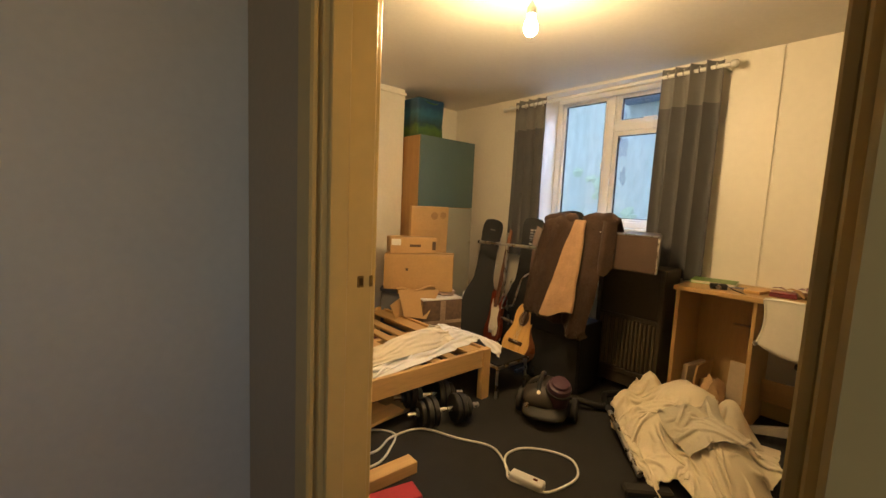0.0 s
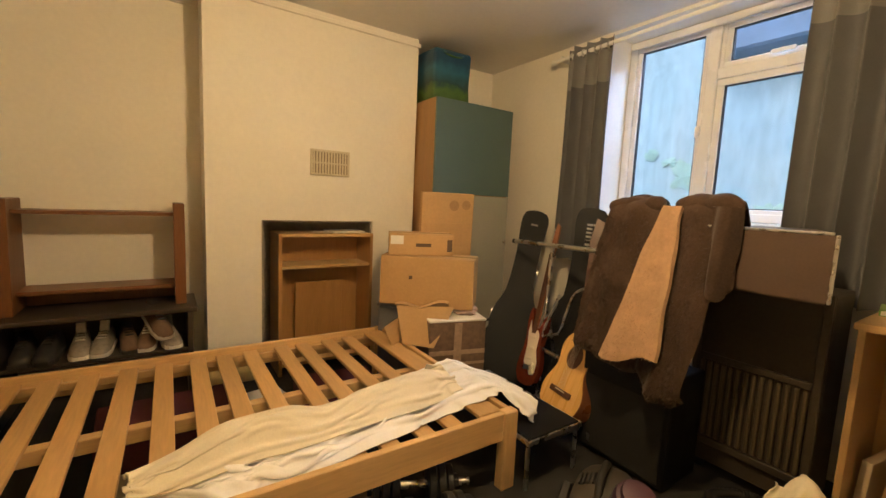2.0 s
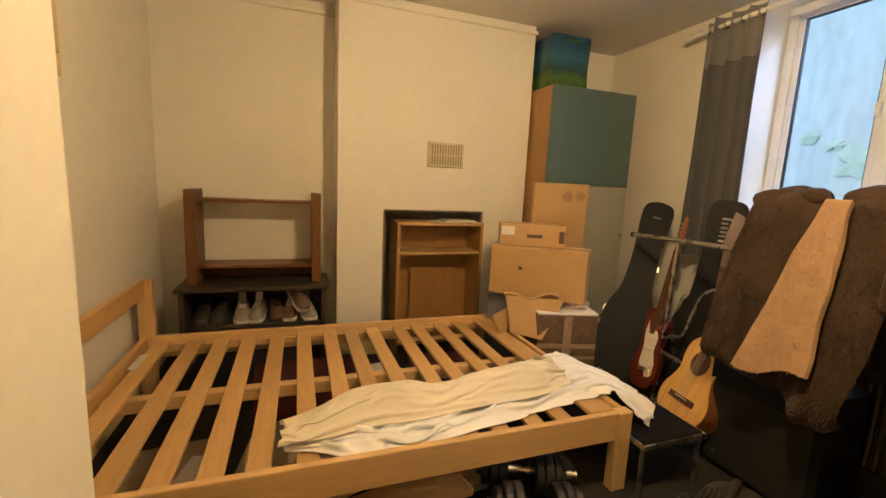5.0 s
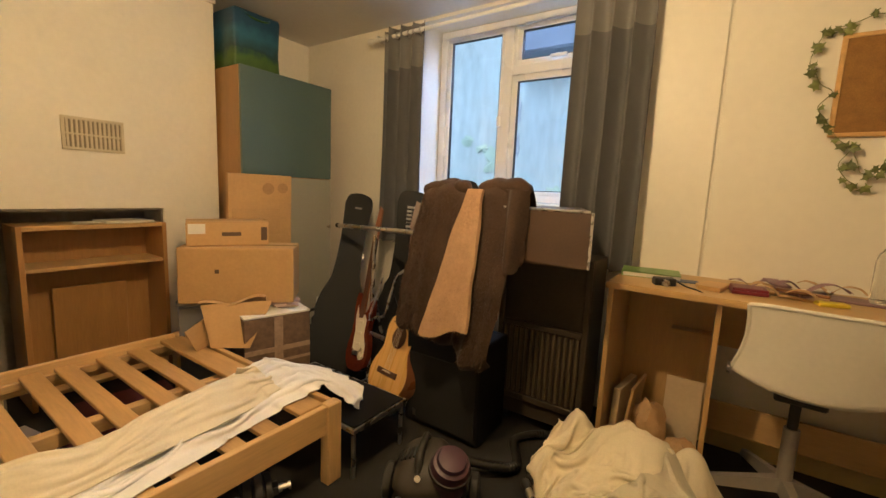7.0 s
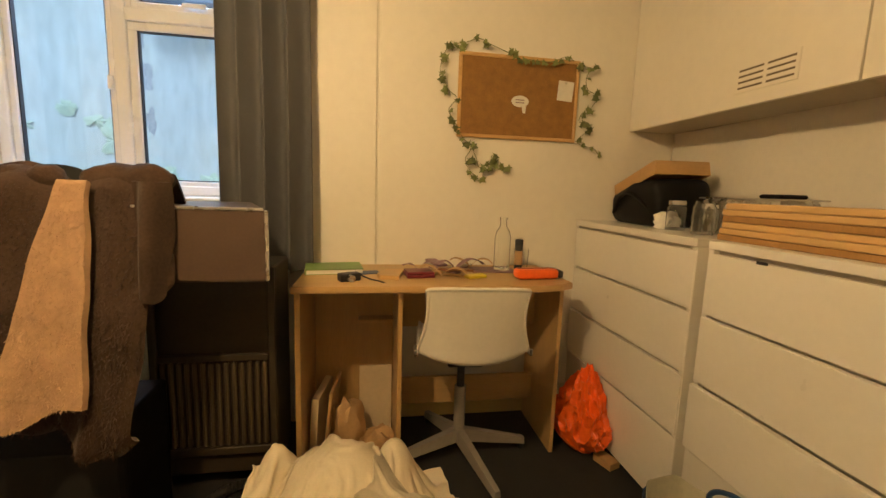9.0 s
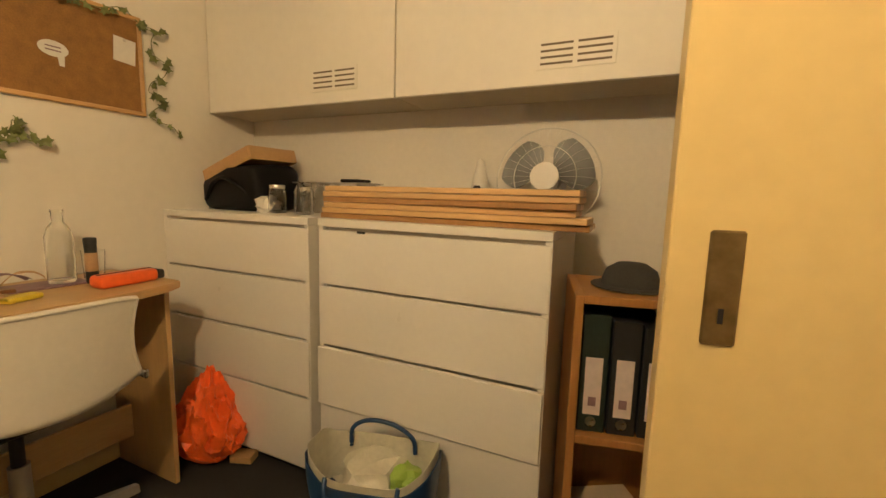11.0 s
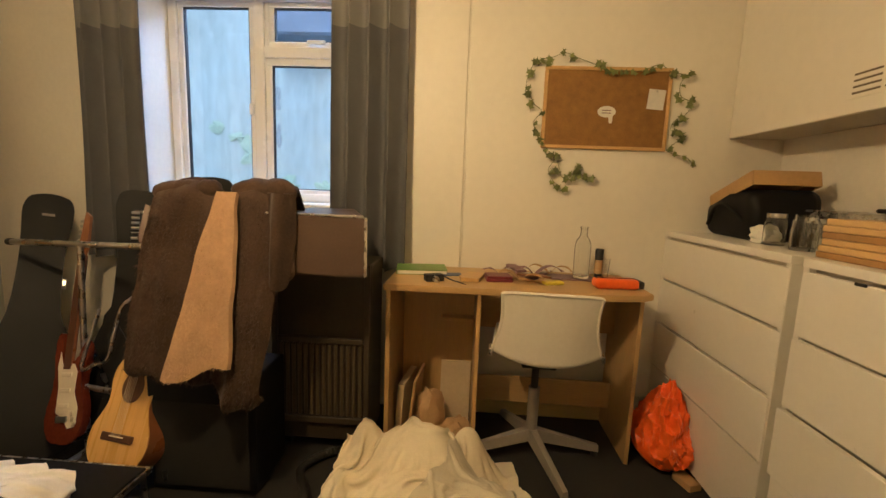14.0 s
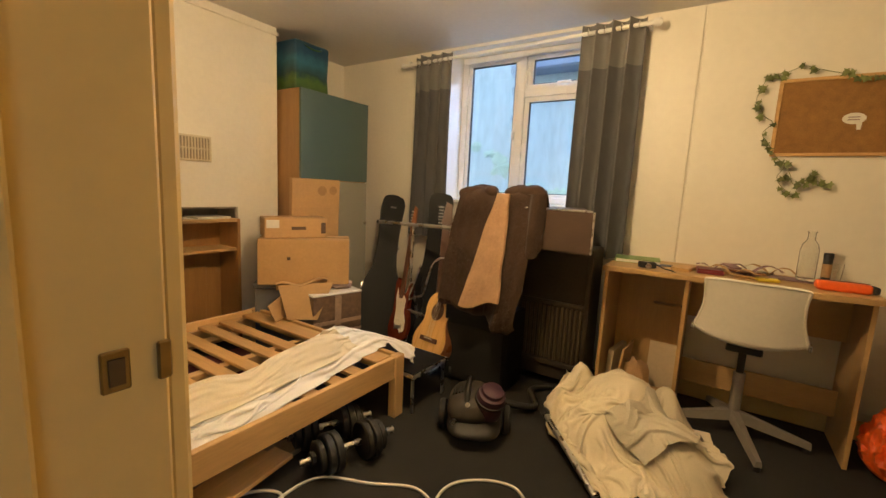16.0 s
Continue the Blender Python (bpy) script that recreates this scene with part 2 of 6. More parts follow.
# east wall with the window opening
w = box(XE, XE + 0.30, YS - 0.2, WIN0, 0, ZC)
box(XE, XE + 0.30, WIN1, YN + 0.2, 0, ZC, bm=w)
box(XE, XE + 0.30, WIN0, WIN1, 0, SILL, bm=w)
box(XE, XE + 0.30, WIN0, WIN1, HEAD, ZC, bm=w)
solid("wall_east", w, WALL, "cream painted wall with a deep window recess", "wall")
solid("wall_north", box(XW - 0.2, XE, YN, YN + 0.2, 0, ZC), WALL, "cream painted alcove wall", "wall")
FX0, FX1, FZ = 1.68, 2.365, 0.945
w = box(1.40, FX0, YC, YN, 0, ZC)
box(FX1, 2.67, YC, YN, 0, ZC, bm=w)
box(FX0, FX1, YC, YN, FZ, ZC, bm=w)
solid("chimney_breast", w, WALL, "cream painted chimney breast with an open fireplace recess", "wall")
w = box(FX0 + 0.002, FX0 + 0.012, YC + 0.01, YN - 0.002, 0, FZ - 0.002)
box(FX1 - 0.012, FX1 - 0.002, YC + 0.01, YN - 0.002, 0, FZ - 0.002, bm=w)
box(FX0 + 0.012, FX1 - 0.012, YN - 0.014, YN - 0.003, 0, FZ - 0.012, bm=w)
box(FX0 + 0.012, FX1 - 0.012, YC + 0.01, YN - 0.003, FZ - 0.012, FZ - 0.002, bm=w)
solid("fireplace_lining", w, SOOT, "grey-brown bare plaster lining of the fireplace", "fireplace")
solid("wall_west", box(XW - 0.2, XW, 1.60, YN, 0, ZC), WALL, "cream painted wall behind the bed head", "wall")
solid("wall_return", box(XW - 0.2, XD - 0.10, 1.60 - 0.13, 1.60, 0, ZC), WALL, "short cream return wall", "wall")
w = box(XD - 0.10, XD, DOOR1 + 0.03, 1.60, 0, ZC)
box(XD - 0.10, XD, YS, DOOR0 - 0.03, 0, ZC, bm=w)
box(XD - 0.10, XD, DOOR0 - 0.03, DOOR1 + 0.03, DOORH + 0.03, ZC, bm=w)
solid("wall_door", w, WALL, "cream painted wall round the doorway", "wall")
solid("wall_south", box(XD - 0.2, XE, YS - 0.2, YS, 0, ZC), WALL, "cream painted wall behind the drawers", "wall")
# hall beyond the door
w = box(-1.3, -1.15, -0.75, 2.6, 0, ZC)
# the gap in this south wall is assumed, unseen, for the fill lamp
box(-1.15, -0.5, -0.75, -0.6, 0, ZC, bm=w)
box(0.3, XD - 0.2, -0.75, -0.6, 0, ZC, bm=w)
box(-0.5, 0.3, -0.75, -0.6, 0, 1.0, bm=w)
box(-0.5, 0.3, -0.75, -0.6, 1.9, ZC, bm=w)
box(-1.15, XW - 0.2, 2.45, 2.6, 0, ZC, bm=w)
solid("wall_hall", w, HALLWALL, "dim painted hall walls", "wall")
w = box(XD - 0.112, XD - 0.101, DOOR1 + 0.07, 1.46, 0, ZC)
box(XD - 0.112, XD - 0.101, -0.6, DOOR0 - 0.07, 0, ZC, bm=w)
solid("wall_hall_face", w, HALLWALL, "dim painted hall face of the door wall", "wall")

# door lining, stops and architraves
fr = thing("door_frame", pose(0, 0, 0), "cream gloss door frame with a worn steel strike plate", "door frame", kind="structure")
for y0, y1 in ((DOOR1, DOOR1 + 0.03), (DOOR0 - 0.03, DOOR0)):
    part("jamb", box(XD - 0.105, XD + 0.002, y0, y1, 0, DOORH + 0.03, 0.002), GLOSS, fr)
part("head", box(XD - 0.105, XD + 0.002, DOOR0, DOOR1, DOORH, DOORH + 0.03, 0.002), GLOSS, fr)
for y0, y1 in ((DOOR1 - 0.014, DOOR1), (DOOR0, DOOR0 + 0.010)):
    part("door_stop", box(XD - 0.095, XD - 0.058, y0, y1, 0, DOORH, 0.002), GLOSS, fr)
for x0, x1 in ((XD + 0.002, XD + 0.017), (XD - 0.122, XD - 0.107)):
    part("architrave", box(x0, x1, DOOR1 + 0.008, DOOR1 + 0.068, 0, DOORH + 0.07, 0.004), GLOSS, fr)
    part("architrave", box(x0, x1, DOOR0 - 0.068, DOOR0 - 0.008, 0, DOORH + 0.07, 0.004), GLOSS, fr)
    part("architrave", box(x0, x1, DOOR0 - 0.008, DOOR1 + 0.008, DOORH + 0.01, DOORH + 0.07, 0.004), GLOSS, fr)
ROTTEN = material("dark_recess_wood", (0.09, 0.055, 0.02), 0.7, vary=0.2, bump=0.1)
plate = part("strike_plate", box(XD - 0.030, XD - 0.017, DOOR1 - 0.002, DOOR1 + 0.001, 1.010, 1.032, 0.0008), BRASS, fr, "worn strike plate")
part("latch_hole", box(XD - 0.027, XD - 0.020, DOOR1 - 0.0035, DOOR1 - 0.001, 1.014, 1.028), ROTTEN, plate)
part("keep_lip", box(XD - 0.005, XD + 0.002, DOOR1 - 0.004, DOOR1 - 0.001, 1.010, 1.032, 0.001), BRASS, plate)

# door leaf, standing open
DOOR_ANGLE = 7.0
leaf = thing("door_1", pose(XD + 0.02, DOOR0 + 0.004, 0.006, 0, 0, DOOR_ANGLE), "cream gloss panel door standing open into the room", "door", kind="structure")
LW = 0.745
part("leaf", box(0, LW, -0.038, 0, 0.004, DOORH - 0.01, 0.002), GLOSS, leaf)
for y, s in ((0.0, 1), (-0.038, -1)):
    h = part("door_handle", box(LW - 0.085, LW - 0.045, min(y, y + s * 0.006), max(y, y + s * 0.006), 0.90, 1.05, 0.003), BRASS, leaf, "dark brass lock plate")
    part("keyhole", box(LW - 0.068, LW - 0.062, min(y + s * 0.006, y + s * 0.0075), max(y + s * 0.006, y + s * 0.0075), 0.93, 0.95), DARK, h)

# coving and battens
tr = box(1.40 - 0.012, 2.67 + 0.012, YC - 0.014, YC, 2.115, 2.140, 0.003)
solid("trim_chimney", tr, WALL, "thin painted picture trim along the chimney breast", "trim")
solid("trim_alcove", box(XW, 1.40, YN - 0.014, YN, 2.10, 2.122, 0.003), WALL, "thin painted trim along the alcove", "trim")
solid("wall_panel", box(XE - 0.010, XE - 0.001, 0.992, 1.296, 0.14, ZC, 0.002), BOARD, "cream painted wall board beside the curtain", "wall panel")
solid("wall_panel_wide", box(XE - 0.010, XE - 0.001, YS + 0.002, 0.982, 0.14, ZC, 0.002), BOARD, "wide cream painted wall board over the desk", "wall panel")
for n, (x0, x1, y0, y1) in enumerate(((XE - 0.014, XE - 0.0105, 0.1, 1.30), (1.40, FX0, YC - 0.014, YC), (FX1, 2.67, YC - 0.014, YC), (XW, XW + 0.014, 1.62, YN), (XW + 0.014, 1.40, YN - 0.014, YN))):
    solid("baseboard", box(x0, x1, y0, y1, 0.0, 0.10, 0.003), GLOSS, "cream gloss skirting board", "skirting")

# high borrowed-light window in the west wall
bw = thing("window_2", pose(XW, 0, 0), "high inside window with a cream gloss frame and dark glass", "window", kind="structure")
for a in ((1.75, 2.70, 1.40, 1.47), (1.75, 2.70, 2.02, 2.09), (1.75, 1.82, 1.47, 2.02), (2.63, 2.70, 1.47, 2.02)):
    part("window_frame", box(0.001, 0.035, a[0], a[1], a[2], a[3], 0.006), GLOSS, bw)
for a in ((1.82, 2.63, 1.47, 1.50), (1.82, 2.63, 1.99, 2.02), (1.82, 1.85, 1.50, 1.99), (2.60, 2.63, 1.50, 1.99)):
    part("bead", box(0.001, 0.022, a[0], a[1], a[2], a[3], 0.003), GLOSS, bw)
part("pane", box(0.001, 0.006, 1.85, 2.60, 1.50, 1.99), DARK, bw, "dark glass pane")

# ---- the window ----
XP = 3.765
win = thing("window_1", pose(0, 0, 0), "white plastic casement window with a small top light", "window", kind="structure")
Y_L, Y_M, Y_R = 2.62, 2.118, 1.48


def frame_ring(y0, y1, z0, z1, t, x0, x1, name, parent):
    """Four bars round an opening."""
    part(name, box(x0, x1, y0, y1, z0, z0 + t, 0.004), UPVC, parent)
    part(name, box(x0, x1, y0, y1, z1 - t, z1, 0.004), UPVC, parent)
    part(name, box(x0, x1, y0, y0 + t, z0 + t, z1 - t, 0.004), UPVC, parent)
    part(name, box(x0, x1, y1 - t, y1, z0 + t, z1 - t, 0.004), UPVC, parent)


frame_ring(WIN0 + 0.002, WIN1 - 0.002, SILL + 0.03, HEAD - 0.002, 0.045, XP - 0.035, XP + 0.035, "window_frame", win)
part("mullion", box(XP - 0.035, XP + 0.035, Y_M - 0.028, Y_M + 0.028, SILL + 0.075, HEAD - 0.047, 0.004), UPVC, win)
part("transom", box(XP - 0.034, XP + 0.034, WIN0 + 0.047, Y_M - 0.028, 1.822, 1.878, 0.004), UPVC, win)
GASKET = material("black_window_gasket", (0.02, 0.02, 0.022), 0.6, vary=0.1, bump=0.02)
for nm, y0, y1, z0, z1, t in (("casement", Y_M + 0.028, WIN1 - 0.047, SILL + 0.060, HEAD - 0.042, 0.030), ("fixed_light", WIN0 + 0.047, Y_M - 0.028, SILL + 0.060, 1.822, 0.036), ("top_light", WIN0 + 0.047, Y_M - 0.050, 1.878, HEAD - 0.042, 0.030)):
    c = part(nm, box(XP - 0.020, XP + 0.02, y0, y1, z0, z0 + t, 0.004), UPVC, win)
    if nm == "top_light":
        part("sash_bar", box(XP - 0.020, XP + 0.02, y1, Y_M - 0.028, z0, z1, 0.004), UPVC, c)
    for a in ((y0, y1, z1 - t, z1), (y0, y0 + t, z0 + t, z1 - t), (y1 - t, y1, z0 + t, z1 - t)):
        part("sash_bar", box(XP - 0.020, XP + 0.02, *a, 0.004), UPVC, c)
    w_, g0, g1, h0, h1 = 0.005, y0 + t, y1 - t, z0 + t, z1 - t
    for a in ((g0, g1, h0, h0 + w_), (g0, g1, h1 - w_, h1), (g0, g0 + w_, h0 + w_, h1 - w_), (g1 - w_, g1, h0 + w_, h1 - w_)):
        part("gasket", box(XP - 0.012, XP + 0.010, *a), GASKET, c, "black rubber gasket")
    g = part("pane", box(XP + 0.002, XP + 0.006, g0 - 0.004, g1 + 0.004, h0 - 0.004, h1 + 0.004), PANE, c, "slightly dirty clear glass pane")
    g.visible_shadow = False
for y, z in ((Y_M + 0.04, 1.55), (1.80, 1.90)):
    b = box(XP - 0.05, XP - 0.035, y - 0.012, y + 0.012, z - 0.03, z + 0.03, 0.004) if y > 2 else box(XP - 0.05, XP - 0.035, y - 0.05, y + 0.05, z - 0.010, z + 0.010, 0.004)
    part("window_handle", b, UPVC, win)
part("window_sill", box(XE - 0.03, XP + 0.03, WIN0 + 0.002, WIN1 - 0.002, SILL, SILL + 0.028, 0.006), UPVC, win)

# ---- outside: a light well with a damp rendered wall ----
DAMP = material("damp_render", (0.46, 0.56, 0.58), 0.8, vary=0.22, scale=1.6, stretch=(1, 1, 0.35), bump=0.5, fine=14, grime=0.85, grime_color=(0.20, 0.30, 0.30))
solid("ground", box(3.86, 200, -100, 100, 0.55, 0.75), material("wet_concrete", (0.22, 0.24, 0.22), 0.7, vary=0.2, bump=0.4), "damp concrete floor of the light well", "ground")
solid("well_wall", box(5.5, 5.75, -3.0, 8.0, 0.75, 2.95), DAMP, "mossy pale-blue rendered wall of the light well", "wall")
# a painted concrete beam crosses the top of the well wall, and dirt has run down below its end
solid("concrete_beam", box(5.22, 5.498, -3.0, 2.86, 2.46, 2.90, 0.02), material("blue_grey_concrete", (0.20, 0.25, 0.34), 0.8, vary=0.25, scale=3, bump=0.3, fine=20), "blue-grey concrete beam over the light well", "beam")
stain = bmesh.new()
for k, (cy_, cz_, ry_, rz_) in enumerate(((2.93, 2.30, 0.10, 0.26), (2.90, 1.98, 0.13, 0.16), (2.99, 2.62, 0.09, 0.25), (2.84, 1.62, 0.05, 0.15), (2.02, 1.80, 0.15, 0.025), (1.86, 1.79, 0.05, 0.035), (1.92, 1.50, 0.03, 0.09))):
    ring = []
    for q in range(26):
        t_ = 2 * math.pi * q / 26
        s_ = 0.75 + 0.5 * noise.noise(Vector((math.cos(t_) * 2, math.sin(t_) * 2, k * 5.3)))
        ring.append(stain.verts.new((5.496, cy_ + s_ * ry_ * math.cos(t_), cz_ + s_ * rz_ * math.sin(t_))))
    stain.faces.new(ring)
solid("dirt_streaks", stain, material("dirt_run", (0.30, 0.36, 0.42), 0.85, vary=0.35, scale=7, bump=0.3, grime=0.8, grime_color=(0.42, 0.52, 0.56)), "grey dirt run down the damp wall", "stain", kind="stuff")
random.seed(5)
mossbm = bmesh.new()
for k in range(34):
    cy_, cz_, r_ = random.uniform(0.0, 5.0), 1.08 + 0.62 * random.random() ** 1.8, random.uniform(0.08, 0.26)
    ring = []
    for q in range(22):
        t_ = 2 * math.pi * q / 22
        s_ = r_ * (0.7 + 0.6 * noise.noise(Vector((math.cos(t_) * 1.5, math.sin(t_) * 1.5, k * 3.1))) + 0.4 * noise.noise(Vector((math.cos(t_) * 5, math.sin(t_) * 5, k))))
        ring.append(mossbm.verts.new((5.493, cy_ + s_ * math.cos(t_), cz_ + s_ * math.sin(t_) * 0.7)))
    mid_ = mossbm.verts.new((5.480, cy_, cz_))
    for q in range(22):
        mossbm.faces.new((mid_, ring[q], ring[(q + 1) % 22]))
solid("moss", mossbm, material("pale_moss", (0.42, 0.56, 0.47), 0.9, vary=0.25, scale=9, bump=0.6, grime=0.85, grime_color=(0.42, 0.55, 0.55)), "pale green moss on the damp wall", "moss", kind="stuff")
random.seed(1)

# ---- ceiling bulb ----
GLOWBULB = glowing("lit_bulb_glass", WARM, BULB_POWER)
WHITEPL = material("white_plastic", (0.75, 0.74, 0.70), 0.35, vary=0.03, bump=0.02)
pend = thing("ceiling_light", pose(1.94, 1.56, 1.905), "bare warm light bulb hanging on a short white flex", "ceiling light")
part("bulb", lathe([(0.004, 0.0), (0.017, 0.004), (0.027, 0.018), (0.030, 0.034), (0.026, 0.052), (0.016, 0.072), (0.013, 0.082)], 18), GLOWBULB, pend, "glowing bulb", 60)
part("lampholder", lathe([(0.014, 0.083), (0.020, 0.086), (0.020, 0.115), (0.012, 0.125), (0.005, 0.14)], 18), WHITEPL, pend, smooth=50)
part("flex", rod((0, 0, 0.14), (0, 0, 0.253), 0.003), WHITEPL, pend)
part("ceiling_rose", lathe([(0.012, 0.238), (0.038, 0.248), (0.042, 0.264)], 20), WHITEPL, pend, smooth=50)

# ---- bed ----
bed = thing("bed", pose(0.45, 2.02, 0), "pine slatted bed frame with no mattress, low headboard rail", "bed")
BL, BW, BT = 1.885, 1.215, 0.316
for x in (0.0, BL - 0.065):
    for y in (0.0, BW - 0.045):
        part("post", box(x, x + 0.065, y, y + 0.045, 0, 0.60 if x == 0 else BT, 0.004), PINE_Z, bed)
for y in (0.008, BW - 0.033):
    part("side_rail", box(0.065, BL - 0.065, y, y + 0.025, 0.205, BT - 0.002, 0.003), PINE, bed)
for y0, y1 in ((0.033, 0.055), (BW - 0.055, BW - 0.033)):
    part("ledge", box(0.07, BL - 0.07, y0, y1, 0.235, 0.268, 0.002), PINE, bed)
part("foot_rail", box(BL - 0.035, BL - 0.010, 0.045, BW - 0.045, 0.205, BT - 0.002, 0.003), PINE_Y, bed)
part("foot_board", box(BL - 0.145, BL - 0.04, 0.056, BW - 0.056, 0.285, 0.303, 0.003), PINE_Y, bed, "wide end board")
part("head_rail", box(0.012, 0.037, 0.045, BW - 0.045, 0.205, BT, 0.003), PINE_Y, bed)
part("headboard_rail", box(0.010, 0.036, 0.045, BW - 0.045, 0.515, 0.60, 0.004), PINE_Y, bed)
part("centre_beam", box(0.04, BL - 0.04, 0.615, 0.66, 0.215, 0.267, 0.003), PINE, bed)
part("centre_leg", box(0.90, 0.945, 0.62, 0.655, 0, 0.215, 0.003), PINE_Z, bed)
slat_mesh = None
for k in range(13):
    if slat_mesh is None:
        s = part("slat", box(-0.034, 0.034, 0.036, BW - 0.036, 0, 0.017, 0.0025), PINE_Y, bed)
        slat_mesh = s.data
    else:
        s = new("slat", slat_mesh)
        s.parent = bed
    s.location = (0.105 + 0.128 * k + rnd(-0.006, 0.006), 0, 0.2695)
    s.rotation_euler = (0, 0, rnd(-0.008, 0.008))
part("label_sticker", box(BL - 1.835, BL - 1.80, 0.86, 1.02, 0.2880, 0.2886), material("paper_label", (0.7, 0.67, 0.6), 0.6, vary=0.2, scale=40), bed, "white printed label")

# clutter under the bed
DUSTY = material("dusty_greyboard", (0.33, 0.26, 0.17), 0.85, vary=0.2, scale=4, bump=0.2, grime=0.3, grime_color=(0.2, 0.15, 0.1))
MAROON = material("maroon_cloth", (0.10, 0.022, 0.030), 0.85, vary=0.25, bump=0.3, fine=150)
PAPER = material("paper", (0.72, 0.69, 0.62), 0.7, vary=0.06, scale=8, bump=0.05)
for n, (x, y, z, rz, a, b_, h, mt, nm, lab, cat) in enumerate((
        (0.72, 2.42, 0.002, 6, 0.30, 0.55, 0.035, DUSTY, "cardboard_sheet", "flattened grey-brown cardboard lying under the bed", "cardboard"),
        (1.16, 2.46, 0.002, -9, 0.42, 0.60, 0.03, DUSTY, "cardboard_sheet", "flattened grey-brown cardboard lying under the bed", "cardboard"),
        (1.66, 2.40, 0.002, 4, 0.44, 0.50, 0.025, DUSTY, "cardboard_sheet", "flattened grey-brown cardboard lying under the bed", "cardboard"),
        (0.80, 2.36, 0.04, -14, 0.12, 0.42, 0.012, PAPER, "paper_folder", "white paper folder lying on cardboard", "paper"),
        (1.22, 2.98, 0.002, 3, 0.50, 0.30, 0.16, MAROON, "storage_box", "dark maroon storage box under the bed", "box"),
        (1.95, 2.95, 0.002, -6, 0.40, 0.30, 0.14, MAROON, "storage_box", "dark maroon storage box under the bed", "box"),
        (1.62, 3.02, 0.002, 12, 0.18, 0.22, 0.10, PAPER, "paper_pad", "pale pad of paper under the bed", "paper"))):
    solid(nm, box(-a / 2, a / 2, -b_ / 2, b_ / 2, 0, h, 0.004), mt, lab, cat, kind="thing").matrix_world = pose(x, y, z, 0, 0, rz)
for k, (x, y, rz, ln) in enumerate(((1.40, 2.16, 14, 0.62), (1.46, 2.10, 8, 0.55), (1.36, 2.24, 20, 0.5))):
    solid("timber_board", box(-ln / 2, ln / 2, -0.05, 0.05, 0, 0.018, 0.002), PINE, "loose pine board lying under the bed edge", "timber", kind="thing", group="loose boards").matrix_world = pose(x, y, 0.036 + 0.019 * k, 0, 0, rz)

# crumpled sheet on the bed
LINEN = material("white_linen", (0.84, 0.82, 0.79), 0.85, vary=0.06, scale=5, bump=0.3, fine=160, sheen=0.2)
CREAM = material("cream_cotton", (0.74, 0.66, 0.50), 0.85, vary=0.08, scale=5, bump=0.3, fine=160, sheen=0.2)


def settle(p, rest_u, rest_v, support, steps=150, rounds=7, bend=0.10, grip=0.75, ease=2):
    """Lets a gathered cloth sink onto what is under it: it keeps its lengths, so that it creases. Returns the finer grid of places."""
    p = p.copy()
    old = p.copy()
    pairs = []
    for du, dv, k in ((1, 0, 0.42), (0, 1, 0.42), (1, 1, 0.22), (1, -1, 0.22), (2, 0, bend), (0, 2, bend)):
        length = math.hypot(du * rest_u, dv * rest_v) * (0.94 if max(du, dv) == 2 else 1.0)
        n_, m_ = p.shape[:2]
        if dv >= 0:
            a, b_ = (slice(0, n_ - du), slice(0, m_ - dv)), (slice(du, n_), slice(dv, m_))
        else:
            a, b_ = (slice(0, n_ - du), slice(1, m_)), (slice(du, n_), slice(0, m_ - 1))
        pairs.append((a, b_, length, k))
    for n_ in range(steps):
        speed = (p - old) * 0.90
        old = p.copy()
        p = p + speed
        p[..., 2] -= 0.0007
        for q in range(rounds):
            for a, b_, length, k in pairs:
                d = p[b_] - p[a]
                ln = np.sqrt((d * d).sum(-1, keepdims=True)) + 1e-9
                d *= 0.5 * k * (ln - length) / ln
                p[a] += d
                p[b_] -= d
            low = support(p[..., 0], p[..., 1]) + 0.004
            under = p[..., 2] < low
            p[..., 2] = np.where(under, low, p[..., 2])
            p[..., :2] = np.where(under[..., None], grip * old[..., :2] + (1 - grip) * p[..., :2], p[..., :2])
    for n_ in range(1):
        n0, m0 = p.shape[:2]
        f = np.zeros((2 * n0 - 1, 2 * m0 - 1, 3))
        f[::2, ::2] = p
        f[1::2, ::2] = 0.5 * (p[1:] + p[:-1])
        f[:, 1::2] = 0.5 * (f[:, 2::2] + f[:, :-1:2])
        p = f
        for q in range(ease):
            p[1:-1, 1:-1] = 0.4 * p[1:-1, 1:-1] + 0.15 * (p[2:, 1:-1] + p[:-2, 1:-1] + p[1:-1, 2:] + p[1:-1, :-2])
    p[..., 2] = np.maximum(p[..., 2], support(p[..., 0], p[..., 1]) + 0.003)
    return p


def ruffle(shape, seed, times):
    """Smooth random waves over a grid, between about -1 and 1."""
    w_ = np.random.default_rng(seed).normal(size=shape)
    for n_ in range(times):
        w_ = 0.2 * (w_ + np.roll(w_, 1, 0) + np.roll(w_, -1, 0) + np.roll(w_, 1, 1) + np.roll(w_, -1, 1))
    return w_ / (np.abs(w_).max() + 1e-9)


def laid(p, thick):
    """A sheet with thickness through a grid of places."""
    n_, m_ = p.shape[0] - 1, p.shape[1] - 1
    return sheet(lambda u, v: tuple(float(q) for q in p[int(round(u * n_)), int(round(v * m_))]), n_, m_, thick)


